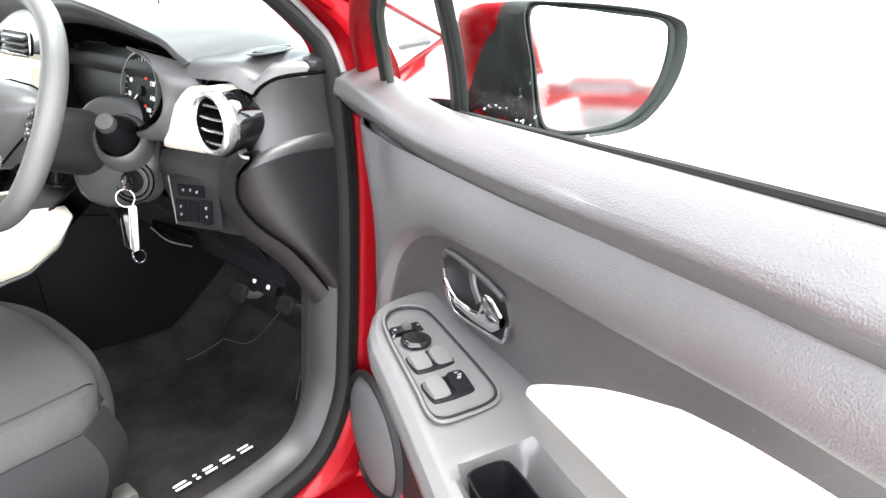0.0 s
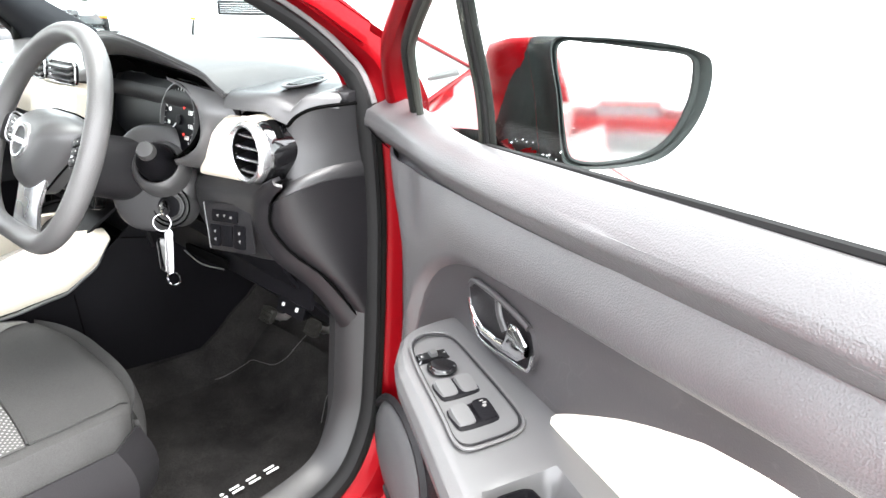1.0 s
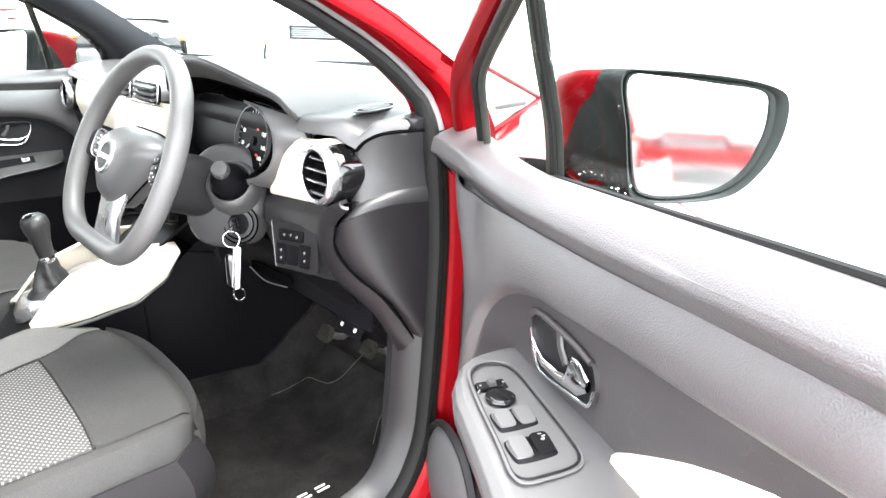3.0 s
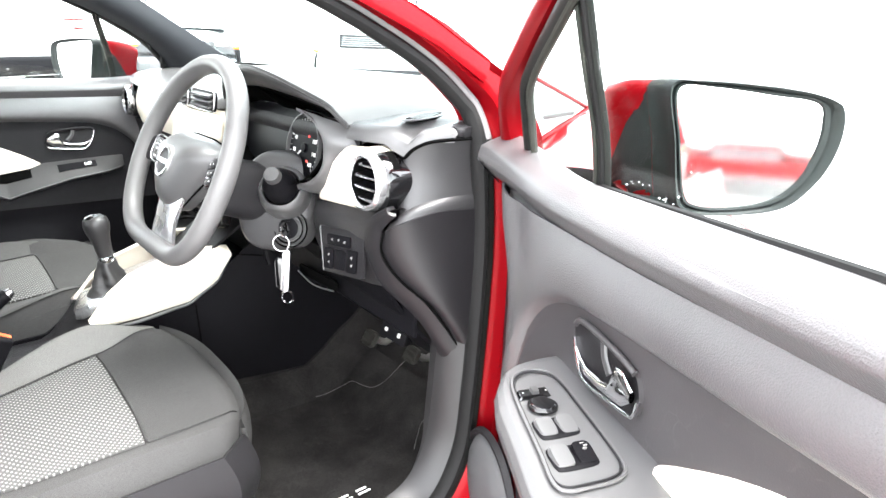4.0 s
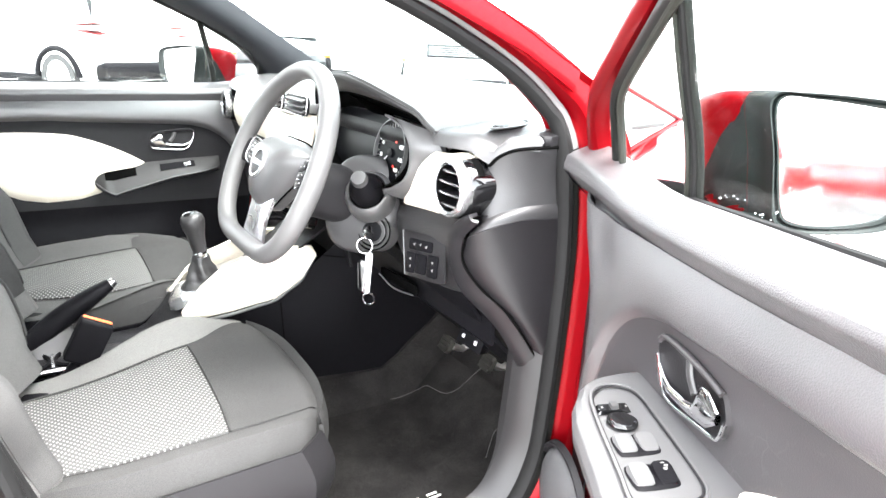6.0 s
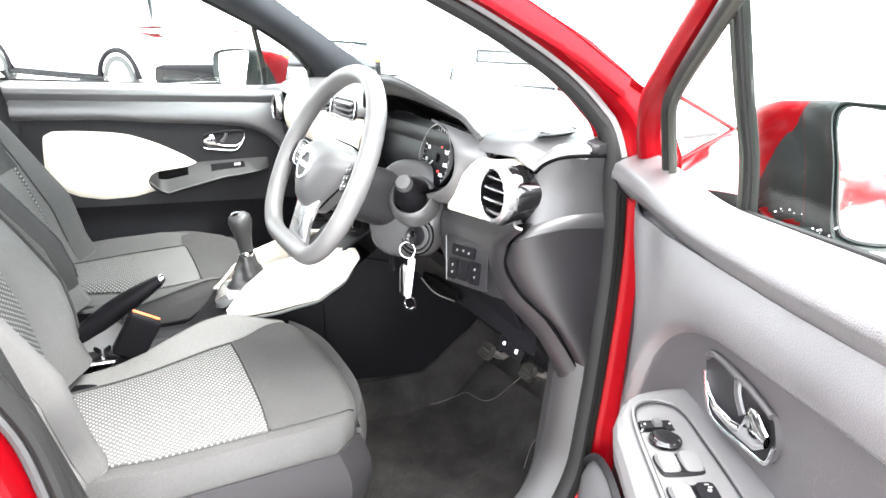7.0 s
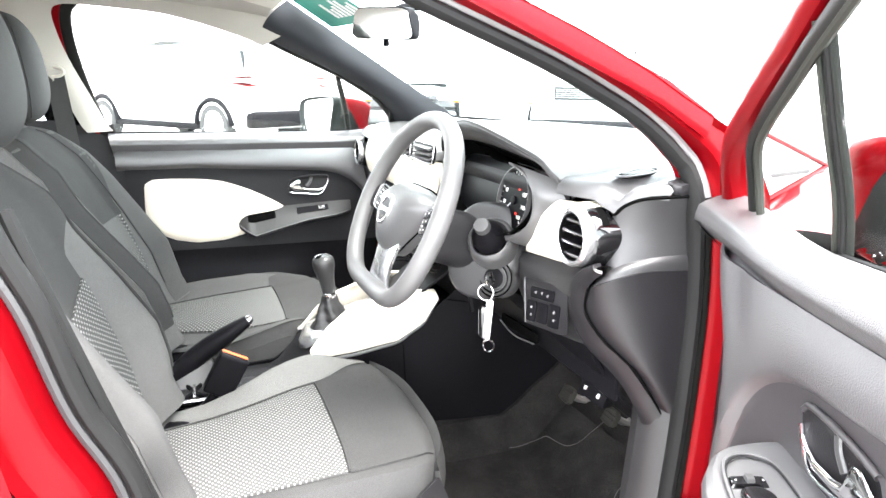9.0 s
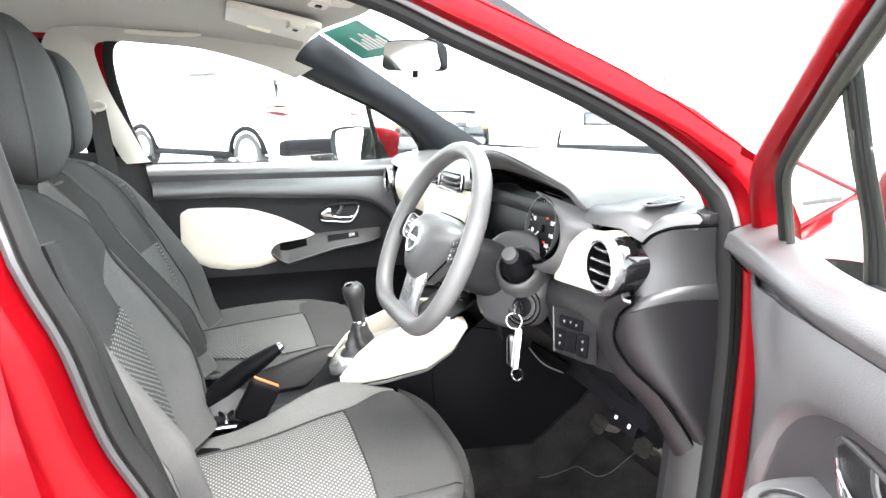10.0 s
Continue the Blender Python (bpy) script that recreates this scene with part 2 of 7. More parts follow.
def curve(points, n, closed=False):
    """Catmull-Rom curve of n points through the control points."""
    p = [Vector(q) for q in points]
    k = len(p) if closed else len(p) - 1
    out = []
    for i in range(n):
        s = i / (n if closed else n - 1) * k
        j = min(int(s), k - 1)
        s -= j
        if closed:
            a, b, c, d = (p[(j + o) % len(p)] for o in (-1, 0, 1, 2))
        else:
            b, c = p[j], p[j + 1]
            a = p[j - 1] if j else b * 2 - c
            d = p[j + 2] if j + 2 < len(p) else c * 2 - b
        out.append(0.5 * (2 * b + (c - a) * s + (2 * a - 5 * b + 4 * c - d) * s ** 2 + (3 * b - a - 3 * c + d) * s ** 3))
    return out


def grid(rows, wrap_rows=False, wrap_cols=False, caps=False):
    """A skin of quads over rows of points."""
    bm = bmesh.new()
    vs = [[bm.verts.new(p) for p in row] for row in rows]
    nr, nc = len(vs), len(vs[0])
    for i in range(nr if wrap_rows else nr - 1):
        for j in range(nc if wrap_cols else nc - 1):
            q = [vs[i][j], vs[(i + 1) % nr][j], vs[(i + 1) % nr][(j + 1) % nc], vs[i][(j + 1) % nc]]
            if len(set(q)) == 4:
                bm.faces.new(q)
    if caps:
        bm.faces.new(vs[0])
        bm.faces.new(vs[-1][::-1])
    return bm


def patch(fn, nu, nv, thick=0.0):
    """A surface fn(u, v), u and v in 0..1, given thickness on its back."""
    bm = grid([[fn(i / nu, j / nv) for j in range(nv + 1)] for i in range(nu + 1)])
    if thick:
        bmesh.ops.recalc_face_normals(bm, faces=bm.faces)
        bmesh.ops.solidify(bm, geom=bm.faces[:], thickness=thick)
    return bm


def sweep(path, profile, closed=False, up=(1, 0, 0), caps=True):
    """A cross-section of (side, up) pairs, or a function of 0..1 giving one, swept along a path."""
    rows, n = [], len(path)
    up = Vector(up)
    for i, p in enumerate(path):
        a = path[i - 1] if i or closed else p
        b = path[(i + 1) % n] if i < n - 1 or closed else p
        t = (b - a).normalized()
        side = t.cross(up).normalized()
        top = side.cross(t).normalized()
        prof = profile(i / max(1, n - 1)) if callable(profile) else profile
        rows.append([p + side * s + top * h for s, h in prof])
    return grid(rows, wrap_rows=closed, wrap_cols=True, caps=caps and not closed)


def oval(a, b=None, n=12, power=1.0):
    """Points of an ellipse; power under 1 squares it."""
    b = a if b is None else b
    pts = []
    for i in range(n):
        c, s = math.cos(2 * math.pi * i / n), math.sin(2 * math.pi * i / n)
        pts.append((a * math.copysign(abs(c) ** power, c), b * math.copysign(abs(s) ** power, s)))
    return pts


def tube(points, radius, n=10, steps=0, closed=False, up=(0, 0, 1)):
    pts = curve(points, steps, closed) if steps else [Vector(p) for p in points]
    return sweep(pts, oval(radius, n=n), closed, up)


def axes(origin, z, x=(1, 0, 0)):
    """A frame at origin whose z axis is z and whose x axis lies near x."""
    z = Vector(z).normalized()
    y = z.cross(Vector(x)).normalized()
    x = y.cross(z)
    return Matrix.Translation(origin) @ Matrix((x, y, z)).transposed().to_4x4()


def lathe(profile, m=Matrix(), n=24, caps=True):
    """A turned form: (radius, height) pairs about the frame's z axis."""
    bm = grid([[m @ V(r * math.cos(a), r * math.sin(a), h) for a in (2 * math.pi * k / n for k in range(n))] for r, h in profile], wrap_cols=True)
    if caps and profile[0][0] > 1e-6:
        bm.verts.ensure_lookup_table()
        bm.faces.new([bm.verts[k] for k in range(n)])
    if caps and profile[-1][0] > 1e-6:
        bm.verts.ensure_lookup_table()
        k0 = n * (len(profile) - 1)
        bm.faces.new([bm.verts[k0 + k] for k in range(n)])
    bmesh.ops.remove_doubles(bm, verts=bm.verts[:], dist=1e-6)
    bmesh.ops.recalc_face_normals(bm, faces=bm.faces)
    return bm


def prism(outline, depth, m=Matrix(), bevel=0.0, segs=2):
    """A flat outline extruded by depth along the frame's z axis, its edges rounded."""
    bm = bmesh.new()
    lo = [bm.verts.new((x, y, 0)) for x, y in outline]
    hi = [bm.verts.new((x, y, depth)) for x, y in outline]
    bm.faces.new(lo[::-1])
    bm.faces.new(hi)
    k = len(lo)
    for i in range(k):
        bm.faces.new((lo[i], lo[(i + 1) % k], hi[(i + 1) % k], hi[i]))
    if bevel:
        rim = [e for e in bm.edges if abs(e.verts[0].co.z - e.verts[1].co.z) < 1e-7]
        bmesh.ops.bevel(bm, geom=rim, offset=bevel, segments=segs, profile=0.6, affect="EDGES")
    bmesh.ops.transform(bm, matrix=m, verts=bm.verts)
    bmesh.ops.recalc_face_normals(bm, faces=bm.faces)
    return bm


def box(sx, sy, sz, m=Matrix(), bevel=0.003, segs=2):
    """A rounded block centred on the frame."""
    bm = bmesh.new()
    bmesh.ops.create_cube(bm, size=1.0)
    bmesh.ops.scale(bm, vec=(sx, sy, sz), verts=bm.verts)
    if bevel:
        bmesh.ops.bevel(bm, geom=bm.edges[:], offset=min(bevel, 0.45 * min(sx, sy, sz)), segments=segs, profile=0.6, affect="EDGES")
    bmesh.ops.transform(bm, matrix=m, verts=bm.verts)
    return bm


def rounded(w, h, r, n=5):
    """Outline of a rectangle with round corners."""
    pts = []
    for cx, cy, a0 in ((w / 2 - r, h / 2 - r, 0), (r - w / 2, h / 2 - r, 90), (r - w / 2, r - h / 2, 180), (w / 2 - r, r - h / 2, 270)):
        pts += [(cx + r * math.cos(radians(a0 + 90 * k / n)), cy + r * math.sin(radians(a0 + 90 * k / n))) for k in range(n + 1)]
    return pts


def join(*bms):
    """Several forms of one part as one mesh."""
    out = bmesh.new()
    for b in bms:
        me = bpy.data.meshes.new("joined")
        b.to_mesh(me)
        b.free()
        out.from_mesh(me)
        bpy.data.meshes.remove(me)
    return out


BASE = {}


def thing(name, at, label, category, group="", kind=""):
    ob = new(name)
    ob.empty_display_size = 0.05
    ob.location = at
    BASE[ob] = Vector(at)
    return tagged(ob, label, category, group, kind)


def part(name, bm, mat, parent=None, label="", sharp=38, smoothed=True, tidy=True):
    """Links a bmesh, built in the place's own coordinates, as one mesh under a thing or a part."""
    if tidy:
        bmesh.ops.recalc_face_normals(bm, faces=bm.faces)
    for face in bm.faces:
        face.smooth = smoothed
    for e in bm.edges:
        e.smooth = len(e.link_faces) == 2 and e.calc_face_angle(0.0) < radians(sharp)
    me = bpy.data.meshes.new(name)
    bm.to_mesh(me)
    bm.free()
    me.materials.append(mat)
    ob = new(name, me)
    if parent is not None:
        ob.parent = parent
        ob.matrix_parent_inverse = Matrix.Translation(-BASE[parent])
        BASE[ob] = Vector((0, 0, 0)) if parent.parent is None else BASE[parent]
        BASE[ob] = Vector((0, 0, 0))
    else:
        BASE[ob] = Vector((0, 0, 0))
    if label:
        ob["label"] = label
    return ob


# ---- ground ----
def ground_height(x, y):
    return 0.014 * max(0.0, -x - 2.0) + 0.004 * max(0.0, y - 4.0)


def make_ground():
    xs = [-3000, -600, -120, -40, -20, -14, -10, -7, -4, -2, 0, 2, 5, 12, 40, 120, 600, 3000]
    ys = [-3000, -600, -120, -40, -15, -6, -2, 0, 2, 4, 8, 14, 25, 60, 200, 800, 3000]
    rows = [[V(x, y, ground_height(max(x, -40), min(y, 60))) for y in ys] for x in xs]
    ob = part("ground", grid(rows), ASPHALT)
    tagged(ob, "pale wet concrete of the car park", "ground", kind="structure")


make_ground()

# ---- the red car: opening of the driver's door ----
BELT = 1.02


def lean(z):
    return 0.42 * max(0.0, z - BELT)


OPENING = [(0.318, 1.03), (0.334, 0.88), (0.333, 0.745), (0.325, 0.60), (0.311, 0.50), (0.262, 0.42), (0.17, 0.39),
           (0.0, 0.378), (-0.18, 0.378), (-0.275, 0.41), (-0.335, 0.50), (-0.37, 0.62), (-0.398, 0.742), (-0.437, 0.83),
           (-0.466, 0.936), (-0.495, 1.01), (-0.54, 1.14), (-0.575, 1.27), (-0.578, 1.34), (-0.53, 1.37), (-0.40, 1.362),
           (-0.27, 1.337), (-0.13, 1.296), (-0.033, 1.253), (0.115, 1.19), (0.192, 1.151), (0.255, 1.112), (0.300, 1.068)]
LOOP = curve([(0, y, z) for y, z in OPENING], 170, True)


def ring(side, offset, outward, pts=None):
    """The opening's loop moved outward from the hole by offset and out of the car by outward."""
    pts = pts or LOOP
    out = []
    n = len(pts)
    for i, p in enumerate(pts):
        t = (pts[(i + 1) % n] - pts[i - 1]).normalized()
        nrm = V(0, -t.z, t.y)
        q = p + nrm * offset
        if side < 0:
            q = q - V(0, (0.018 + 0.034 * smooth(0.98, 1.03, q.z) + 0.012 * smooth(1.05, 1.25, q.z)) * smooth(-0.36, -0.47, q.y), 0)
        out.append(V(side * (0.74 + outward - lean(q.z)), q.y, q.z))
    return out


def loop_band(side, profile):
    rows = []
    for o, x in profile:
        wide, slim = ring(side, o, x), ring(side, o * 0.62, x)
        rows.append([p.lerp(q, smooth(1.02, 1.12, r.z) * smooth(-0.50, -0.35, r.y)) for p, q, r in zip(wide, slim, LOOP)])
    return grid(rows, wrap_cols=True)


# direction of the loop is such that a positive offset leaves the hole
area = sum(a.y * b.z - b.y * a.z for a, b in zip(LOOP, LOOP[1:] + LOOP[:1]))
OUT = -1.0 if area > 0 else 1.0


def make_body():
    car = thing("red_car", (0, 0, 0), "glossy red hatchback body standing on wet concrete, driver's door open", "car")
    for side, nm in ((1, "door_frame"), (-1, "door_frame")):
        part(nm, loop_band(side, [(OUT * o, x) for o, x in ((0.004, -0.03), (0.010, -0.008), (0.016, -0.004), (0.030, 0.004),
             (0.036, 0.016), (0.040, 0.030), (0.052, 0.036), (0.075, 0.040), (0.085, 0.052))]), RED if side > 0 else RUBBER, car, "painted door opening")
        pts = ring(side, OUT * 0.004, 0.002)
        part("door_seal", sweep(pts, oval(0.0105, 0.015, 10), True, (1, 0, 0)), RUBBER, car, "black rubber weatherstrip")
        pts = ring(side, OUT * 0.0195, 0.006)
        first = next(i for i, p in enumerate(LOOP) if p.z > 1.355 and p.y > -0.50)
        post = next(i for i, p in enumerate(LOOP) if p.z > 0.62 and p.y < 0)
        # one loop in three greys; the palest stretch is a painted highlight
        part("seal_lip", sweep(pts[post:first + 1], oval(0.0065, 0.006, 8), False, (1, 0, 0)), END, car, "mid grey lip of the seal on the door post")
        part("seal_lip", sweep(pts[first:] + pts[:2], oval(0.0065, 0.006, 8), False, (1, 0, 0)), SEAL_SHINE, car, "lip of the seal, its highlight put into pale grey")
        part("seal_flap", sweep(pts[1:post + 1], oval(0.0075, 0.006, 8), False, (1, 0, 0)), CHANNEL, car, "dark grey flap of the seal")

    # roof
    def roof(u, v):
        s = v * 2 - 1
        y = lerp(-1.75, -0.080 + 0.085 * (1 - s * s) ** 1.5, u)
        z = 1.455 - 0.055 * max(0, (y + 0.55) / 0.56) ** 2 - 0.10 * max(0, (-0.9 - y) / 0.85) ** 2
        half = 0.60 - 0.02 * u
        return V(s * half, y, z - 0.055 * abs(s) ** 3)
    part("roof_panel", patch(roof, 20, 16, 0.01), RED, car)

    # pillars between the opening and the windscreen, outside
    for side in (1, -1):
        def apillar(u, v):
            if side > 0:
                y = lerp(-0.16, 0.338, u)
                z = 1.263 - 0.47 * (y - 0.079) - 0.05 * max(0.0, -0.02 - y) - 0.016 * smooth(0.25, 0.338, y) ** 2
                x = 0.79 - lean(z)
                if v < 0.5:
                    return V(x - 0.036, y + 0.018, z - 0.010).lerp(V(x, y, z), v * 2)
                w = v * 2 - 1
                return V(x + 0.006 * math.sin(w * 2.2), y - 0.014 * w, z - 0.030 * w)
            y = lerp(0.03, 0.33, u)
            z = lerp(1.308, 1.135, u) - 0.02
            x = 0.74 - lean(z)
            inner = V(side * x, y + 0.02, z)
            outer = V(side * (x + 0.045), y - 0.02, z - 0.03)
            p = inner.lerp(outer, v)
            p.z += 0.018 * math.sin(math.pi * v)
            p.x += side * 0.012 * math.sin(math.pi * v)
            return p
        part("a_pillar", patch(apillar, 16, 8, 0.006), RED, car)

        def wing(u, v):
            y = lerp(0.405, 2.0, u)
            z = lerp(0.30, 0.970 - 0.60 * u + 0.02 * u ** 2, v)
            x = 0.83 + 0.03 * math.sin(math.pi * min(1, v * 1.1)) - 0.20 * smooth(0.30, 1.0, u) - 0.035 * smooth(0.75, 1.0, v)
            return V(side * x, y, z)
        part("front_wing", patch(wing, 18, 12, 0.004), RED_WET, car)

        def quarter(u, v):
            y = lerp(lerp(-0.40, -0.55, v), -1.95, u)
            z = lerp(0.33, 1.03 + 0.05 * u, v)
            x = 0.835 + 0.028 * math.sin(math.pi * min(1, v * 1.15)) - 0.16 * smooth(0.5, 1.0, u) - 0.045 * smooth(0.8, 1, v) - 0.035 * smooth(0.08, 0.0, u)
            return V(side * x, y, z)
        part("rear_side", patch(quarter, 20, 14, 0.004), RED, car)

        def side_glass(u, v):
            z = lerp(1.04, 1.36, v)
            y = lerp(-0.64 - 0.08 * (v), -1.45 + 0.25 * v, u)
            return V(side * (0.755 - lean(z)), y, z)
        pane = part("rear_side_window", patch(side_glass, 8, 6, 0.004), WINDOW, car)
        pane.visible_shadow = False

        def rail(u, v):
            y = lerp(0.02, -1.72, u)
            a = math.pi * 0.5 * v
            return V(side * (0.575 + 0.045 * math.sin(a) - 0.02 * u), y, 1.362 + 0.045 * math.cos(a) - 0.062 * max(0, (y + 0.45) / 0.5) - 0.02 * u)
        part("roof_rail", patch(rail, 14, 5, 0.004), RED, car)

        def b_post(u, v):
            z = lerp(1.0, 1.38, u)
            return V(side * (0.772 - lean(z)), lerp(-0.56, -0.68, v) - 0.10 * u, z)
        part("b_pillar_outer", patch(b_post, 10, 4, 0.004), PIANO, car)
        sill = sweep([V(side * 0.79, y, 0.30) for y in (0.45, 0.2, -0.2, -0.6, -1.0)], oval(0.055, 0.065, 14, 0.7), False, (0, 0, 1))
        part("sill", sill, RED, car)

    corner = [V(0.752, 0.372, 1.118), V(0.700, 0.600, 1.047), V(0.752, 0.415, 1.000), V(0.756, 0.372, 1.0)]
    bm = bmesh.new()
    bm.faces.new([bm.verts.new(p) for p in corner])
    bmesh.ops.solidify(bm, geom=bm.faces[:], thickness=0.004)
    part("corner_pane", bm, CORNER, car, "pale green corner glass with a licence sticker")
    part("corner_edge", tube([corner[0] + V(0.003, 0, 0.002), corner[1] + V(0.002, 0.004, 0)], 0.0035, 8), RED, car)
    part("corner_edge", tube([corner[2] + V(0.003, 0, 0), corner[1] + V(0.003, 0.004, -0.001)], 0.003, 8), RED, car)

    shoulder_a = curve([V(0.756, 0.360, 0.996), V(0.752, 0.415, 0.996), V(0.700, 0.600, 1.043), V(0.60, 0.70, 1.03)], 16)
    shoulder_b = curve([V(0.80, 0.345, 0.975), V(0.805, 0.45, 0.975), V(0.80, 0.62, 0.945), V(0.74, 0.78, 0.925)], 16)
    rows = [[a.lerp(b, k / 6) + V(0, 0, 0.012 * math.sin(math.pi * k / 6)) for k in range(7)] for a, b in zip(shoulder_a, shoulder_b)]
    part("wing_shoulder", grid(rows), RED_WET, car)

    def bonnet(u, v):
        y = lerp(0.86, 1.98, u)
        s = v * 2 - 1
        z = 0.985 - 0.30 * u - 0.06 * u ** 3 - (0.04 + 0.17 * u) * abs(s) ** 3
        return V(s * (0.80 - 0.10 * u ** 2), y - 0.16 * abs(s) ** 2 * (1 - u) - 0.2 * abs(s) ** 2 * u, z)
    part("bonnet", patch(bonnet, 18, 14, 0.006), RED_WET, car)

    def nose(u, v):
        s = u * 2 - 1
        return V(s * 0.74, 2.0 - 0.26 * abs(s) ** 2.2, lerp(0.22, 0.50, v))
    part("front_bumper", patch(nose, 14, 6, 0.006), RED_WET, car)

    def tail(u, v):
        s = u * 2 - 1
        z = lerp(0.3, 1.04, v)
        return V(s * 0.70, -1.98 + 0.14 * abs(s) ** 2.2 + 0.06 * smooth(0.55, 1, v), z)
    part("tailgate", patch(tail, 14, 12, 0.006), RED, car)

    def rear_pane(u, v):
        s = u * 2 - 1
        return V(s * lerp(0.66, 0.54, v), lerp(-1.91, -1.72, v) + 0.12 * abs(s) ** 2.2, lerp(1.03, 1.37, v))
    part("rear_window", patch(rear_pane, 10, 6, 0.004), WINDOW, car).visible_shadow = False

    def cowl(u, v):
        s = v * 2 - 1
        return V(s * 0.70, lerp(0.80, 0.90, u) - 0.16 * s * s, 1.035 - 0.015 * u)
    part("cowl", patch(cowl, 4, 16, 0.006), TRIM_BLACK, car)

    for side in (1, -1):
        for y in (1.32, -1.28):
            m = axes((side * 0.74, y, 0.305), (side, 0, 0), (0, 1, 0))
            w = part("wheel", lathe([(0.20, -0.09), (0.29, -0.09), (0.305, -0.06), (0.305, 0.05), (0.29, 0.085), (0.21, 0.09), (0.20, 0.07)], m, 36), TYRE, car, "black tyre on an alloy wheel")
            part("rim", lathe([(0.0, 0.055), (0.05, 0.06), (0.16, 0.045), (0.195, 0.075), (0.205, 0.07), (0.2, 0.0)], m, 30), SILVER, w)
    return car


make_body()


# ---- windscreen ----
def windscreen_point(s, v):
    """s across in -1..1, v from the cowl up to the roof."""
    edge = V(s * lerp(0.64, 0.555, v), lerp(0.52, -0.03, v), lerp(1.055, 1.385, v))
    bulge = (1 - s * s)
    return edge + V(0, lerp(0.27, 0.10, v) * bulge, lerp(-0.012, 0.02, v) * bulge)


WS = part("windscreen", patch(lambda u, v: windscreen_point(u * 2 - 1, v * 1.10), 24, 12, 0.004), SCREEN_GLASS)
tagged(WS, "clear laminated windscreen with a green tint", "windscreen", kind="structure")
WS.visible_shadow = False
edge = [windscreen_point(i / 20 - 1, 0.012) + V(0, -0.004, -0.002) for i in range(41)]
tagged(part("windscreen_trim", sweep(edge, oval(0.004, 0.004, 6), False, (0, 0, 1)), RUBBER), "black edge of the windscreen", "trim", kind="structure")


# green banner sticker on the inside of the glass
def make_banner():
    b = thing("windscreen_banner", windscreen_point(-0.6, 0.9), "dark green banner sticker with white lettering on the windscreen", "sticker")

    def strip(u, v):
        p = windscreen_point(lerp(-0.960, -0.57, u), lerp(0.79, 1.0, v))
        return p + V(0, -0.006, -0.003)
    part("sheet", patch(strip, 20, 4, 0.0006), GREEN, b)
    for k in range(7):
        def bar(u, v, k=k):
            h = (0.10, 0.06, 0.075, 0.11)[k % 4]
            p = windscreen_point(-0.815 + 0.034 * k + 0.022 * u, 0.84 + h * 0.9 * v)
            return p + V(0, -0.010, -0.005)
        part("letter_bar", patch(bar, 2, 2, 0.0006), WHITE, b)


make_banner()


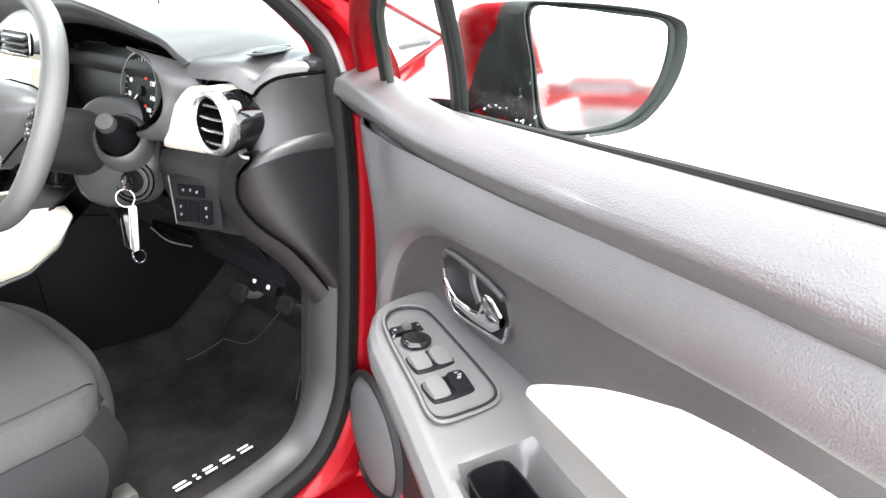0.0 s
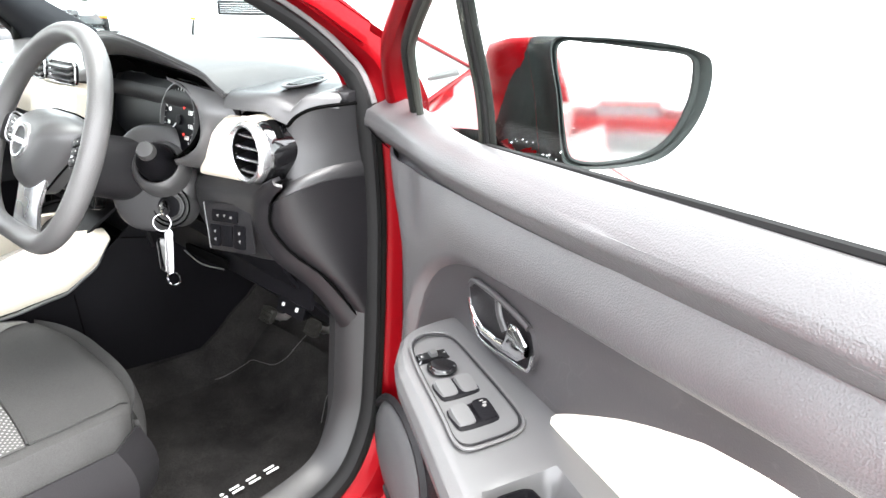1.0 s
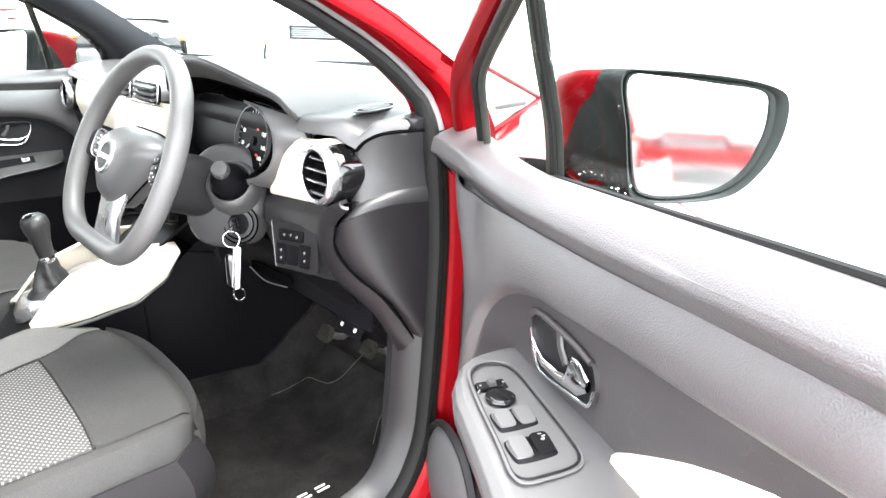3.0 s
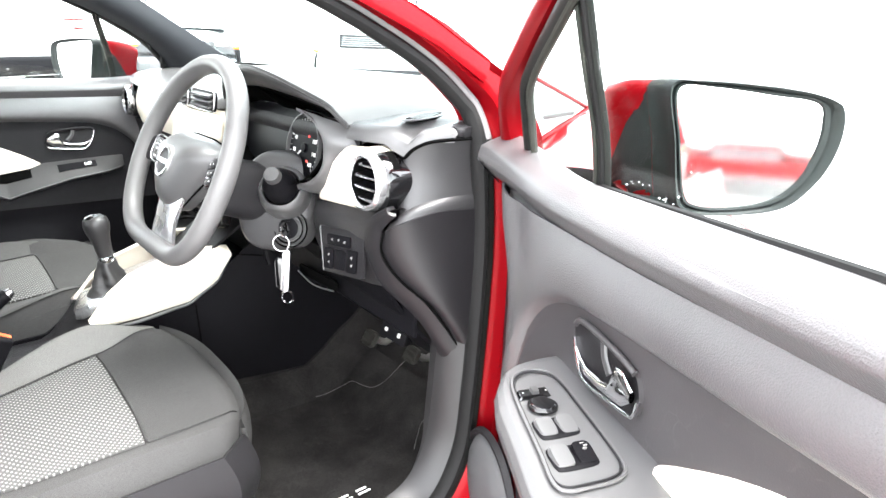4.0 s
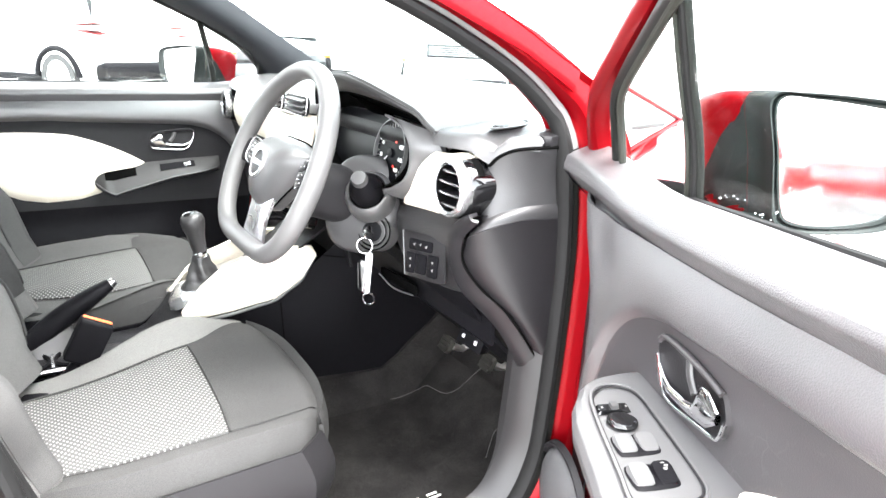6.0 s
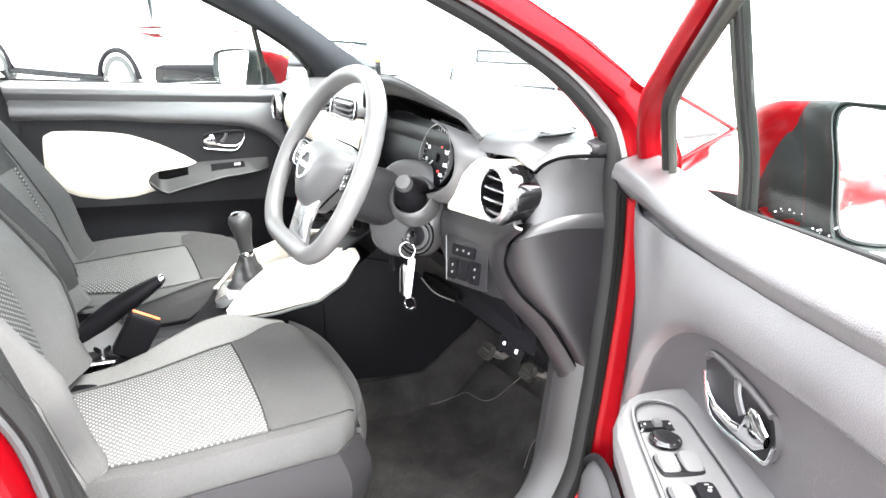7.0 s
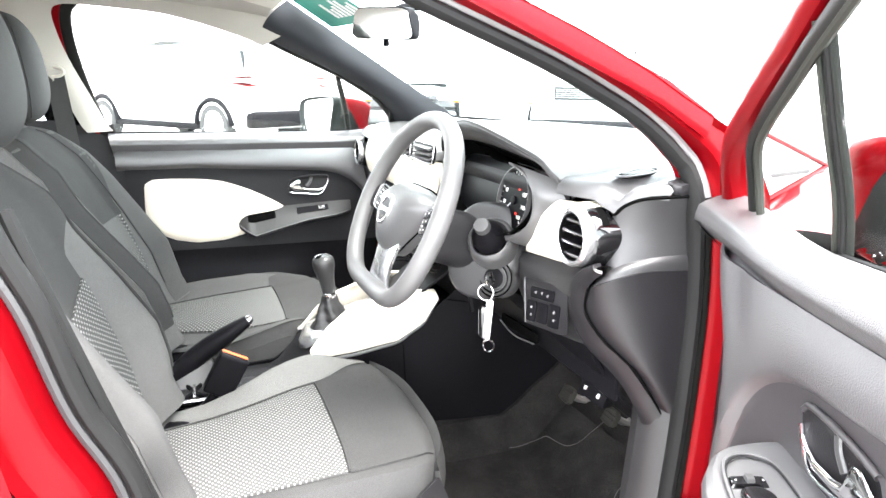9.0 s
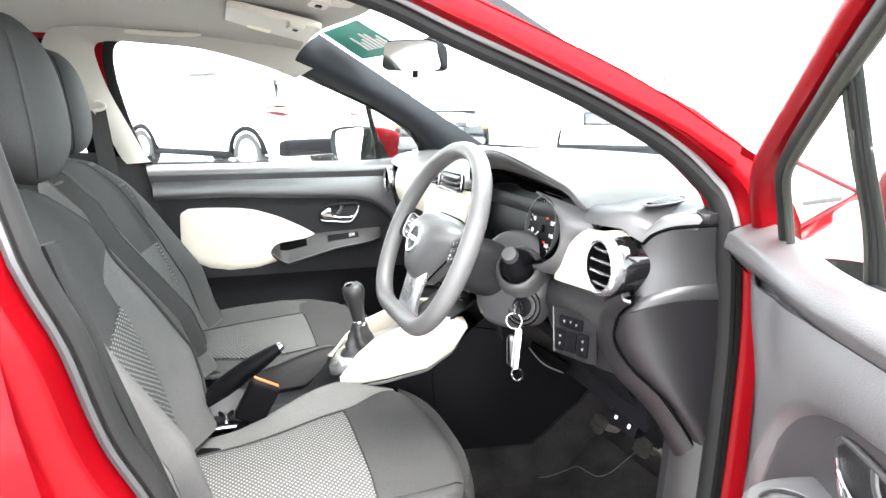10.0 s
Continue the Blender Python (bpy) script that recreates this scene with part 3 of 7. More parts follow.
# ---- inside shell: floor, firewall, headliner ----
def make_shell():
    def floor(u, v):
        x = lerp(-0.70, 0.70, u)
        y = lerp(-1.3, 0.80, v)
        z = 0.31 + 0.32 * smooth(0.38, 0.78, y) + (0.085 + 0.055 * smooth(0.34, 0.42, y)) * smooth(0.185, 0.138, abs(x)) + 0.10 * smooth(-0.5, -0.7, y)
        return V(x, y, z)
    ob = part("floor_carpet", patch(floor, 40, 50, 0.01), CARPET)
    tagged(ob, "black loop carpet on the car floor", "carpet", kind="structure")
    wall = part("wall_firewall", patch(lambda u, v: V(lerp(-0.72, 0.72, u), 0.78 + 0.02 * math.sin(9 * u), lerp(0.3, 1.03, v)), 12, 6, 0.01), TRIM_BLACK)
    tagged(wall, "black insulation on the bulkhead", "wall", kind="structure")
    back = part("wall_rear", patch(lambda u, v: V(lerp(-0.66, 0.66, u), lerp(-1.25, -1.5, v), lerp(0.35, 1.0, v)), 6, 6, 0.01), CLOTH)
    tagged(back, "dark cloth at the rear of the cabin", "wall", kind="structure")

    def liner(u, v):
        s = v * 2 - 1
        y = lerp(-1.7, -0.090 + 0.085 * (1 - s * s) ** 1.5, u)
        half = 0.565 + 0.0 * u
        z = 1.425 - 0.045 * max(0, (y + 0.5) / 0.5) ** 2 - 0.055 * abs(s) ** 4 - 0.09 * max(0, (-0.9 - y) / 0.85) ** 2
        return V(s * half, y, z)
    ob = part("ceiling_headliner", patch(liner, 24, 20, 0.008), LINER)
    tagged(ob, "pale beige cloth headliner", "headliner", kind="structure")
    for side in (1, -1):
        # beige upper pillar and rail trim just inside the opening
        pts = ring(side, OUT * (-0.002 if side > 0 else -0.021), -0.022)
        keep = [p for p in pts if p.z > (1.22 if side > 0 else 1.004) and p.y < (-0.16 if side > 0 else -0.09)]

        def band(u, v, keep=keep, side=side):
            k = u * (len(keep) - 1)
            i = min(int(k), len(keep) - 2)
            p = keep[i].lerp(keep[i + 1], k - i)
            c = V(0, -0.30, lerp(1.15, min(p.z, 1.28), smooth(-0.40, -0.50, p.y)))
            away = V(0, p.y - c.y, p.z - c.z).normalized()
            return p + away * (lerp(lerp(0.058 if side < 0 else 0.030, 0.13, smooth(1.15, 1.28, p.z)), 0.105, smooth(1.28, 1.34, p.z)) * v) + V(-side * (0.012 + 0.05 * v + 0.01 * math.sin(math.pi * v)), 0, 0.0)
        ob = part("trim_rail", patch(band, 60, 6, 0.004), LINER)
        tagged(ob, "pale beige pillar and roof rail trim", "trim", kind="structure")

        rear = part("trim_rear_side", patch(lambda u, v, side=side: V(side * (0.735 - 0.03 * u - 0.03 * math.sin(math.pi * v)), lerp(-0.60, -1.45, u) - 0.06 * v, lerp(0.36, 1.045, v)), 12, 10, 0.006), TRIM_DARK)
        tagged(rear, "dark plastic rear side trim below the window", "trim", kind="structure")

        # dark windscreen pillar cover
        def cover(u, v, side=side):
            a = windscreen_point(side * 0.995, lerp(0.02, 1.0, u)) + V(0, -0.006, -0.004)
            z = lerp(1.035, 1.335 if side > 0 else 1.290, u)
            b = V(side * (0.722 - lean(z)), interp(z, [(1.03, 0.318), (1.068, 0.30), (1.112, 0.255), (1.151, 0.192), (1.19, 0.115), (1.253, -0.033), (1.296, -0.13), (1.337, -0.27)]) + 0.012, z)
            p = a.lerp(b, v)
            bulge = math.sin(math.pi * v)
            k = 0.3 if side > 0 else 1.0
            return p + V(-side * 0.035 * bulge * k, -0.02 * bulge * k, -0.005 * bulge * k)
        ob = part("trim_pillar", patch(cover, 20, 10, 0.004), PILLAR_TRIM)
        tagged(ob, "dark grey plastic windscreen pillar cover", "trim", kind="structure")

        # B-pillar lower trim
        def bpost(u, v, side=side):
            z = lerp(0.40, 1.034, u)
            y0 = interp(z, [(0.40, -0.29), (0.62, -0.375), (0.83, -0.442), (1.03, -0.505)]) - (0.030 * smooth(0.9, 1.02, z) if side < 0 else 0.0)
            return V(side * (0.725 - 0.03 * v), y0 - 0.16 * v, z)
        ob = part("trim_b_post", patch(bpost, 14, 4, 0.004), TRIM_DARK)
        line = [bpost(k / 20, 0.0) + V(-side * 0.006, 0.010, 0) for k in range(21)]
        tagged(part("trim_post_seal", sweep(line, oval(0.009, 0.009, 8), False, (1, 0, 0)), RUBBER), "black rubber seal along the door post", "trim", kind="structure")
        tagged(ob, "dark plastic lower door post trim", "trim", kind="structure")

        # kick and sill trim
        lower = [i for i, p in enumerate(LOOP) if p.z < (0.70 if p.y > 0 else 0.55)]
        a, b, c = ring(side, OUT * -0.002, -0.004), ring(side, OUT * -0.020, -0.020), ring(side, OUT * -0.028, -0.050)
        d = [V(side * 0.672, p.y, max(0.31, p.z - 0.03)) if p.z < 0.45 else V(side * 0.690, p.y - 0.012, p.z - 0.02 * (p.z < 0.55)) for p in c]
        rows = [[r[i] for i in lower] for r in (a, b, c, d)]
        ob = part("trim_sill", grid(rows), SILL)
        tagged(ob, "dark grey plastic sill and kick trim", "trim", kind="structure")


make_shell()


# ---- doors ----
HINGE_R, ANGLE = V(0.77, 0.43, 0), radians(70)
DIR_R, NRM_R = V(math.sin(ANGLE), -math.cos(ANGLE), 0), V(math.cos(ANGLE), math.sin(ANGLE), 0)


def place_right(u, w, z):
    w += lean(z)
    return HINGE_R + DIR_R * u - NRM_R * w + V(0, 0, z)


def place_left(u, w, z):
    w += lean(z)
    return V(-(0.80 - w), 0.43 - u, z)


FRONT = [(0.42, 0.20), (0.55, 0.18), (0.714, 0.158), (0.80, 0.168), (0.894, 0.183), (0.95, 0.150), (0.985, 0.085), (1.03, 0.062)]
REAR = [(0.42, 0.83), (0.487, 0.87), (0.741, 0.915), (1.03, 0.965)]
DIP = [(0.12, 0.66), (0.165, 0.72), (0.19, 0.765), (0.214, 0.808), (0.232, 0.832), (0.253, 0.852), (0.278, 0.868), (0.305, 0.879), (0.345, 0.888), (0.45, 0.894), (0.60, 0.900), (0.72, 0.907), (1.0, 0.905)]
EDGE = [(0.42, 0.10), (0.55, 0.085), (0.673, 0.083), (0.757, 0.108), (0.824, 0.112), (0.862, 0.100), (0.89, 0.082), (0.922, 0.056), (0.963, 0.034)]
PAD_TOP = [(0.473, 0.776), (0.51, 0.800), (0.548, 0.821), (0.58, 0.838), (0.612, 0.852), (0.661, 0.870), (0.705, 0.877), (0.745, 0.880), (0.80, 0.882), (0.855, 0.880), (0.885, 0.864)]
PAD_LOW = [(0.473, 0.774), (0.54, 0.735), (0.60, 0.690), (0.66, 0.672), (0.74, 0.668), (0.80, 0.680), (0.85, 0.705), (0.885, 0.74)]


def trim_w(u, z):
    """Depth of the trim's inner face: a swelling band over a recess, falling back to the hinge edge."""
    dip = interp(u, DIP)
    up = smooth(dip - 0.006, dip + 0.014, z)
    s = min(1.0, max(0.0, (z - dip) / max(0.02, 0.963 - dip)))
    w = 0.101 + up * (0.013 + 0.007 * math.sin(math.pi * s ** 0.7) - 0.007 * s ** 3)
    edge = interp(z, EDGE)
    w -= 0.006 * math.exp(-((u - edge - 0.125) / 0.032) ** 2) * smooth(0.86, 0.93, z)
    return w - 0.044 * (1 - smooth(edge - 0.01, edge + 0.105, u)) ** 1.5


def make_door(P, name, label, driver):
    d = thing(name, P(0.5, 0.0, 0.42), label, "car door", "front doors of the red car")

    # outer skin and inner shell
    def skin(u, v):
        z = lerp(0.40, 0.955, v)
        uu = lerp(0.015, interp(z, REAR) + 0.03, u)
        return P(uu, -0.045 - 0.030 * math.sin(math.pi * min(1, v * 1.15)) + 0.02 * smooth(0.8, 1, v), z)
    part("outer_skin", patch(skin, 16, 12, 0.003), RED, d)

    def inner(u, v):
        z = lerp(0.40, 0.985, v)
        uu = lerp(0.02 + 0.02 * v, interp(z, REAR) + 0.015, u)
        return P(uu, 0.050, z)
    part("inner_shell", patch(inner, 14, 8, 0.003), RED, d)

    def nose(u, v):
        z = lerp(0.40, 0.97, u)
        return P(0.012 - 0.012 * math.sin(math.pi * v) + 0.02 * v, lerp(-0.045, 0.050, v), z)
    # painted metal edge; black colour stands in for shade in the hinge gap
    part("front_edge", patch(nose, 10, 6, 0.003), RUBBER, d, "front edge of the door, blackened for the shade of the gap")

    # ledge under the glass, rolled over into the upper band down to the crease
    prof = [(0.084, 0.998), (0.085, 1.006), (0.092, 1.009), (0.101, 1.0075), (0.110, 1.003), (0.118, 0.996), (0.1235, 0.989), (0.126, 0.982), (0.1262, 0.978), (0.1215, 0.971), (0.1155, 0.963), (0.1095, 0.956), (0.098, 0.951)]

    def ledge(u, v):
        k = v * (len(prof) - 1)
        i = min(int(k), len(prof) - 2)
        w, z = (lerp(prof[i][j], prof[i + 1][j], k - i) for j in (0, 1))
        k2 = min(1.0, max(0.0, (w - 0.084) / 0.042))
        under = smooth(0.979, 0.960, z) * (v > 0.5)
        uu = lerp(0.018 + 0.018 * under, interp(z, REAR), u ** 1.2)
        z += 0.036 * max(0.0, uu - 0.2) * (1 - k2) * driver * (v < 0.5)
        near = smooth(0.34, 0.02, uu)
        w = lerp(w, lerp(0.058, 0.110, k2) - 0.006 * under, near * 0.95)
        z += near * (0.016 * (1 - k2) + 0.010 * k2 * (1 - under))
        if v < 0.62:
            z = lerp(z, 1.027 - 0.019 * k2 - 0.012 * smooth(0.94, 1.0, k2), near ** 2)
        tuck = smooth(0.90, 1.0, v)
        w, z = lerp(w, trim_w(uu, 0.952) - 0.003, tuck), lerp(z, 0.948, tuck)
        z += 0.009 * smooth(0.40, 0.80, uu) * (v > 0.5) * driver
        return P(uu, w, z)
    part("upper_trim", patch(ledge, 56, 33, 0.004), TRIM, d, "grained grey top of the door trim")
    tip = [ledge(0.0, 0.08 + 0.80 * k / 12) for k in range(13)]
    part("ledge_end", grid([tip, [p + (P(0.025, 0, 0.9) - P(0, 0, 0.9)) - V(0, 0, 0.006) for p in tip]]), TRIM_DARK, d)

    def band(u, v):
        u0 = interp(lerp(0.963, 0.72, v), EDGE)
        uu = lerp(u0, interp(0.93, REAR), u ** 1.25)
        z = lerp(0.957 + 0.009 * smooth(0.40, 0.80, uu) * driver + 0.014 * smooth(0.16, 0.05, uu), interp(uu, DIP), v)
        return P(uu, trim_w(uu, z), z)
    part("middle_trim", patch(band, 64, 26, 0.004), TRIM, d, "grained grey band of the door trim")

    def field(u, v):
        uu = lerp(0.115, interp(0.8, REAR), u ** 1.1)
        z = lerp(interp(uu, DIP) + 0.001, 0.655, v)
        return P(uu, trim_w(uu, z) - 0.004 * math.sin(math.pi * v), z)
    # same panel on both doors; cabin shade put into the passenger's darker material
    part("recessed_panel", patch(field, 56, 16, 0.004), SMOOTH if driver else TRIM_DARK, d, "smooth recessed door panel with scuffs" if driver else "recessed door panel darkened for cabin shade")

    def trim_return(u, v):
        z = lerp(0.43, 0.985, u)
        e = interp(z, EDGE)
        return P(lerp(e + 0.004, 0.020, v), lerp(trim_w(e, z) - 0.001, 0.050, v ** 0.7), z)
    part("trim_return", patch(trim_return, 24, 8, 0.003), TRIM_DARK, d, "dark front return of the door trim")

    def lower(u, v):
        z = lerp(0.70, 0.42, v)
        uu = lerp(interp(z, FRONT), interp(z, REAR), u)
        h = 0.096 + 0.034 * smooth(0.62, 0.50, z) * smooth(0.35, 0.5, uu) - 0.012 * smooth(0.26, 0.16, uu)
        return P(uu, h, z)
    # shade below the passenger's armrest put into a blacker plastic
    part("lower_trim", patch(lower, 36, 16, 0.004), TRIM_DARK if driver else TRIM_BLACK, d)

    def pad(u, v):
        uu = lerp(0.473, 0.885, u)
        z = lerp(interp(uu, PAD_TOP), interp(uu, PAD_LOW), v)
        e = min(u, 1 - u) * 12
        puff = min(1, e) * min(1, min(v, 1 - v) * 9)
        return P(uu, 0.098 + 0.013 * puff ** 0.5, z)
    part("door_pad", patch(pad, 40, 16, 0.004), CREAM, d, "cream leatherette insert of the door")

    # armrest: a shelf that swells from the panel; a slim sloping wedge on the passenger's side
    ARM_TOP = [(0.285, 0.800), (0.50, 0.788), (0.72, 0.770)] if driver else [(0.262, 0.790), (0.47, 0.779), (0.575, 0.766), (0.610, 0.755), (0.628, 0.739)]
    ARM_LOW = [(0.262, 0.759), (0.41, 0.738), (0.525, 0.708), (0.570, 0.695), (0.600, 0.712), (0.628, 0.735)]

    def wedge(uu, s_, lift=0.0):
        """A point of the passenger's sloping armrest face, s_ from its back edge down to its nose."""
        reach = 0.058 * smooth(0.630, 0.585, uu) * smooth(0.250, 0.330, uu) ** 0.5
        return P(uu, 0.100 + reach * s_ ** 0.8 + lift, lerp(interp(uu, ARM_TOP), interp(uu, ARM_LOW), s_) + 0.4 * lift)

    def arm(u, v):
        if not driver:
            uu = lerp(0.262, 0.628, u)
            if v < 0.7:
                return wedge(uu, v / 0.7)
            k = (v - 0.7) / 0.3
            nose_ = wedge(uu, 1.0)
            return nose_.lerp(P(uu, 0.098, interp(uu, ARM_LOW) - 0.006), k) - V(0, 0, 0.008 * math.sin(math.pi * k))
        uu = lerp(0.285, 0.712, u)
        reach = interp(uu, [(0.285, 0.030), (0.292, 0.062), (0.305, 0.083), (0.33, 0.099), (0.361, 0.110), (0.443, 0.124), (0.538, 0.142), (0.60, 0.154), (0.65, 0.152), (0.685, 0.132), (0.703, 0.09), (0.712, 0.03)])
        top = interp(uu, ARM_TOP)
        shape = [(0.0, 0.004), (0.3, 0.004), (0.6, 0.003), (0.9, 0.001), (0.97, -0.005), (1.0, -0.016), (0.98, -0.030), (0.86, -0.048), (0.5, -0.082), (0.0, -0.125)]
        k = v * (len(shape) - 1)
        i = min(int(k), len(shape) - 2)
        s, h = (lerp(shape[i][j], shape[i + 1][j], k - i) for j in (0, 1))
        z = top + h * min(1, reach / 0.07)
        if v < 0.45:
            z -= 0.045 * smooth(0.548, 0.562, uu) * smooth(0.658, 0.640, uu) * smooth(0.30, 0.40, s) * smooth(0.82, 0.74, s)
        return P(uu, 0.097 + reach * s, z)
    # passenger's armrest in a darker material, for the dimmer light there
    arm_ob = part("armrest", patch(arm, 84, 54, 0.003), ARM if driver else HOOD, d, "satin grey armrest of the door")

    def on_arm(uu, w, lift=0.0):
        return P(uu, w, interp(uu, ARM_TOP) + lift + 0.003)

    def arm_patch(name_, u0, u1, w0, w1, h, mat, corner=0.3, label_="", slope=(0, 0)):
        def f(a, b):
            x, y = 2 * a - 1, 2 * b - 1
            r = max(abs(x), abs(y))
            if r > 0:
                k = (abs(x) ** 4 + abs(y) ** 4) ** 0.25
                sq = r / k if k else 1
                x, y = x * lerp(1, sq, corner), y * lerp(1, sq, corner)
            lift = h * (1 - smooth(0.82, 1.0, r)) + slope[0] * x + slope[1] * y
            uu = lerp(u0, u1, (x + 1) / 2)
            return on_arm(uu, lerp(w0, w1, (y + 1) / 2) + 0.05 * (uu - 0.43), lift)
        return part(name_, patch(f, 12, 12, 0.002), mat, arm_ob, label_)

    if driver:
        edge = [on_arm(a, b, 0.003) for a, b in ((0.320, 0.160), (0.321, 0.141), (0.338, 0.128), (0.396, 0.129), (0.465, 0.133), (0.488, 0.138), (0.499, 0.152), (0.502, 0.180), (0.501, 0.199), (0.488, 0.205), (0.453, 0.199), (0.375, 0.187), (0.336, 0.177))]
        line = curve(edge, 80, True)
        part("panel_groove", sweep(line, oval(0.0013, 0.0012, 6), True, (0, 0, 1)), TRIM_DARK, arm_ob, "fine groove round the switches")
        line = curve([p.lerp(on_arm(0.415, 0.168, 0.003), -0.055) for p in edge], 80, True)
        part("panel_rim", sweep(line, oval(0.0018, 0.0014, 8), True, (0, 0, 1)), ARM, arm_ob, "raised rim of the switch panel")
        arm_patch("lock_slider", 0.352, 0.366, 0.149, 0.187, 0.0045, PIANO, 0.25, "black mirror selector")
        arm_patch("slider_knob", 0.353, 0.365, 0.163, 0.172, 0.0085, SATIN, 0.4)
        for w0 in (0.153, 0.179):
            arm_patch("selector_mark", 0.358, 0.3605, w0, w0 + 0.0025, 0.0050, STITCH, 0.2, "pale selector symbol")
        c = on_arm(0.383, 0.165, 0.002)
        km = axes(c, (0, 0, 1))
        part("mirror_knob", lathe([(0.0158, 0), (0.0158, 0.0015), (0.0150, 0.0028), (0.0135, 0.0028), (0.0128, 0.0042), (0.010, 0.0050), (0, 0.0038)], km, 30), PIANO, arm_ob, "round black mirror adjuster")
        for u0, u1, w0, w1 in ((0.401, 0.434, 0.1445, 0.1895), (0.445, 0.480, 0.1470, 0.1935)):
            arm_patch("switch_gap", u0, u1, w0, w1, 0.0022, TRIM_BLACK, 0.7)
        arm_patch("window_switch", 0.403, 0.432, 0.1460, 0.1665, 0.0045, ARM, 0.9, "satin rear window switch", (-0.002, 0))
        arm_patch("window_switch", 0.403, 0.432, 0.1675, 0.1880, 0.0045, ARM, 0.9, "satin rear window switch", (-0.002, 0))
        arm_patch("window_switch", 0.447, 0.478, 0.1710, 0.1920, 0.0050, ARM, 0.9, "satin front window switch", (-0.002, 0))
        arm_patch("window_switch", 0.447, 0.478, 0.1485, 0.1700, 0.0050, TRIM_BLACK, 0.9, "gloss black driver's window switch", (-0.002, 0))
        for a, b, h in ((0.452, 0.1555, 0.0014), (0.4555, 0.1535, 0.0014), (0.459, 0.1555, 0.0014)):
            arm_patch("switch_mark", a, a + 0.0014, b, b + 0.0045, 0.0068, STITCH, 0.1, "white window symbol")
        arm_patch("pull_cup", 0.560, 0.642, 0.165, 0.208, -0.039, TRIM_BLACK, 0.7, "dark bottom of the pull recess")
    else:
        def on_wedge(name_, u0, u1, s0, s1, lift, mat, label_=""):
            part(name_, patch(lambda p_, q_: wedge(lerp(u0, u1, p_), lerp(s0, s1, q_), lift), 12, 6, 0.0015), mat, arm_ob, label_)
        # no hollow here: black patch on the face paints the recess's shade
        on_wedge("pull_cup", 0.506, 0.590, 0.14, 0.46, 0.002, SLOT, "flat dark patch for the shaded pull recess")
        on_wedge("switch_panel", 0.340, 0.440, 0.18, 0.52, 0.002, TRIM_BLACK, "black window switch panel")
        on_wedge("window_switch", 0.352, 0.372, 0.24, 0.44, 0.005, SILVER, "silver tipped window switch")
        part("armrest_lip", sweep([wedge(lerp(0.272, 0.615, k / 30), 0.98, 0.001) for k in range(31)], oval(0.0022, 0.0022, 8), False, (0, 0, 1)), SATIN, arm_ob, "pale lower lip of the armrest")

    # handle: bezel, bowl and lever
    inw = tuple(P(0, 1, 1) - P(0, 0, 1))
    low_edge = [(0.334, 0.864), (0.336, 0.850), (0.344, 0.832), (0.356, 0.817), (0.372, 0.812), (0.41, 0.815), (0.448, 0.819), (0.457, 0.824), (0.461, 0.840), (0.457, 0.853), (0.449, 0.862)]
    path = curve([P(a, 0.1095, b) for a, b in (low_edge[1:9] if driver else low_edge[:8])], 70)
    bez = part("handle_bezel", sweep(path, oval(0.0022, 0.0022, 10, 0.8), False, inw), CHROME, d, "thin chrome handle surround")
    top_edge = [(0.449, 0.862), (0.42, 0.868), (0.38, 0.872), (0.345, 0.872), (0.334, 0.864)]
    skirt = grid([[P(a, w, b) for a, b in curve2(low_edge + top_edge[1:4], 60)] for w in (0.094, 0.1085)], wrap_cols=True)
    # passenger's handle surround and lip darkened likewise for cabin shade
    part("handle_skirt", skirt, SMOOTH if driver else TRIM_DARK, d, "plastic surround of the handle")
    path = curve([P(a, 0.1075, b) for a, b in top_edge], 30)
    part("handle_lip", sweep(path, oval(0.0035, 0.0035, 10), False, inw), SMOOTH if driver else TRIM_DARK, d)
    rim = low_edge + top_edge[1:4]
    bowl = grid([[P(lerp(0.405, a, s), 0.1078 - 0.0045 * (1 - s ** 3), lerp(0.848, b, s)) for a, b in curve2(rim, 48)] for s in (0.02, 0.35, 0.7, 0.9, 1.0)], wrap_cols=True)
    part("handle_bowl", bowl, LOW, d)

    def lever(u, v):
        uu = lerp(0.343, 0.456, u)
        lo = interp(uu, [(0.343, 0.838), (0.352, 0.826), (0.366, 0.819), (0.40, 0.820), (0.44, 0.824), (0.456, 0.836)])
        hi = interp(uu, [(0.343, 0.842), (0.352, 0.834), (0.366, 0.829), (0.40, 0.831), (0.418, 0.836), (0.424, 0.858), (0.436, 0.860), (0.456, 0.848)])
        a = 2 * math.pi * v
        return P(uu, 0.1085 + 0.003 * math.cos(a) + 0.005 * smooth(0, 0.8, u), lerp(lo, hi, 0.5 + 0.5 * math.sin(a)))
    part("handle_lever", patch(lever, 40, 16), CHROME, bez, "chrome pull lever")
    part("bowl_rib", sweep(curve([P(0.388, 0.105, 0.866), P(0.392, 0.105, 0.852), P(0.404, 0.105, 0.838)], 10), oval(0.005, 0.003, 8), False, inw), SATIN, d)

    # speaker grille low at the front, with a round bezel
    c = P(0.095, 0.092, 0.470)
    inward = (P(0.31, 1.0, 0.545) - P(0.31, 0.0, 0.545)).normalized()
    m = axes(c, inward, (0, 0, 1))
    part("speaker_grille", lathe([(0.0, 0.018), (0.05, 0.016), (0.085, 0.008), (0.095, 0.0)], m, 36), GRILLE, d, "perforated speaker grille")
    part("speaker_bezel", lathe([(0.094, 0.0), (0.097, 0.009), (0.102, 0.009), (0.106, 0.0)], m, 36, False), TRIM_DARK, d)

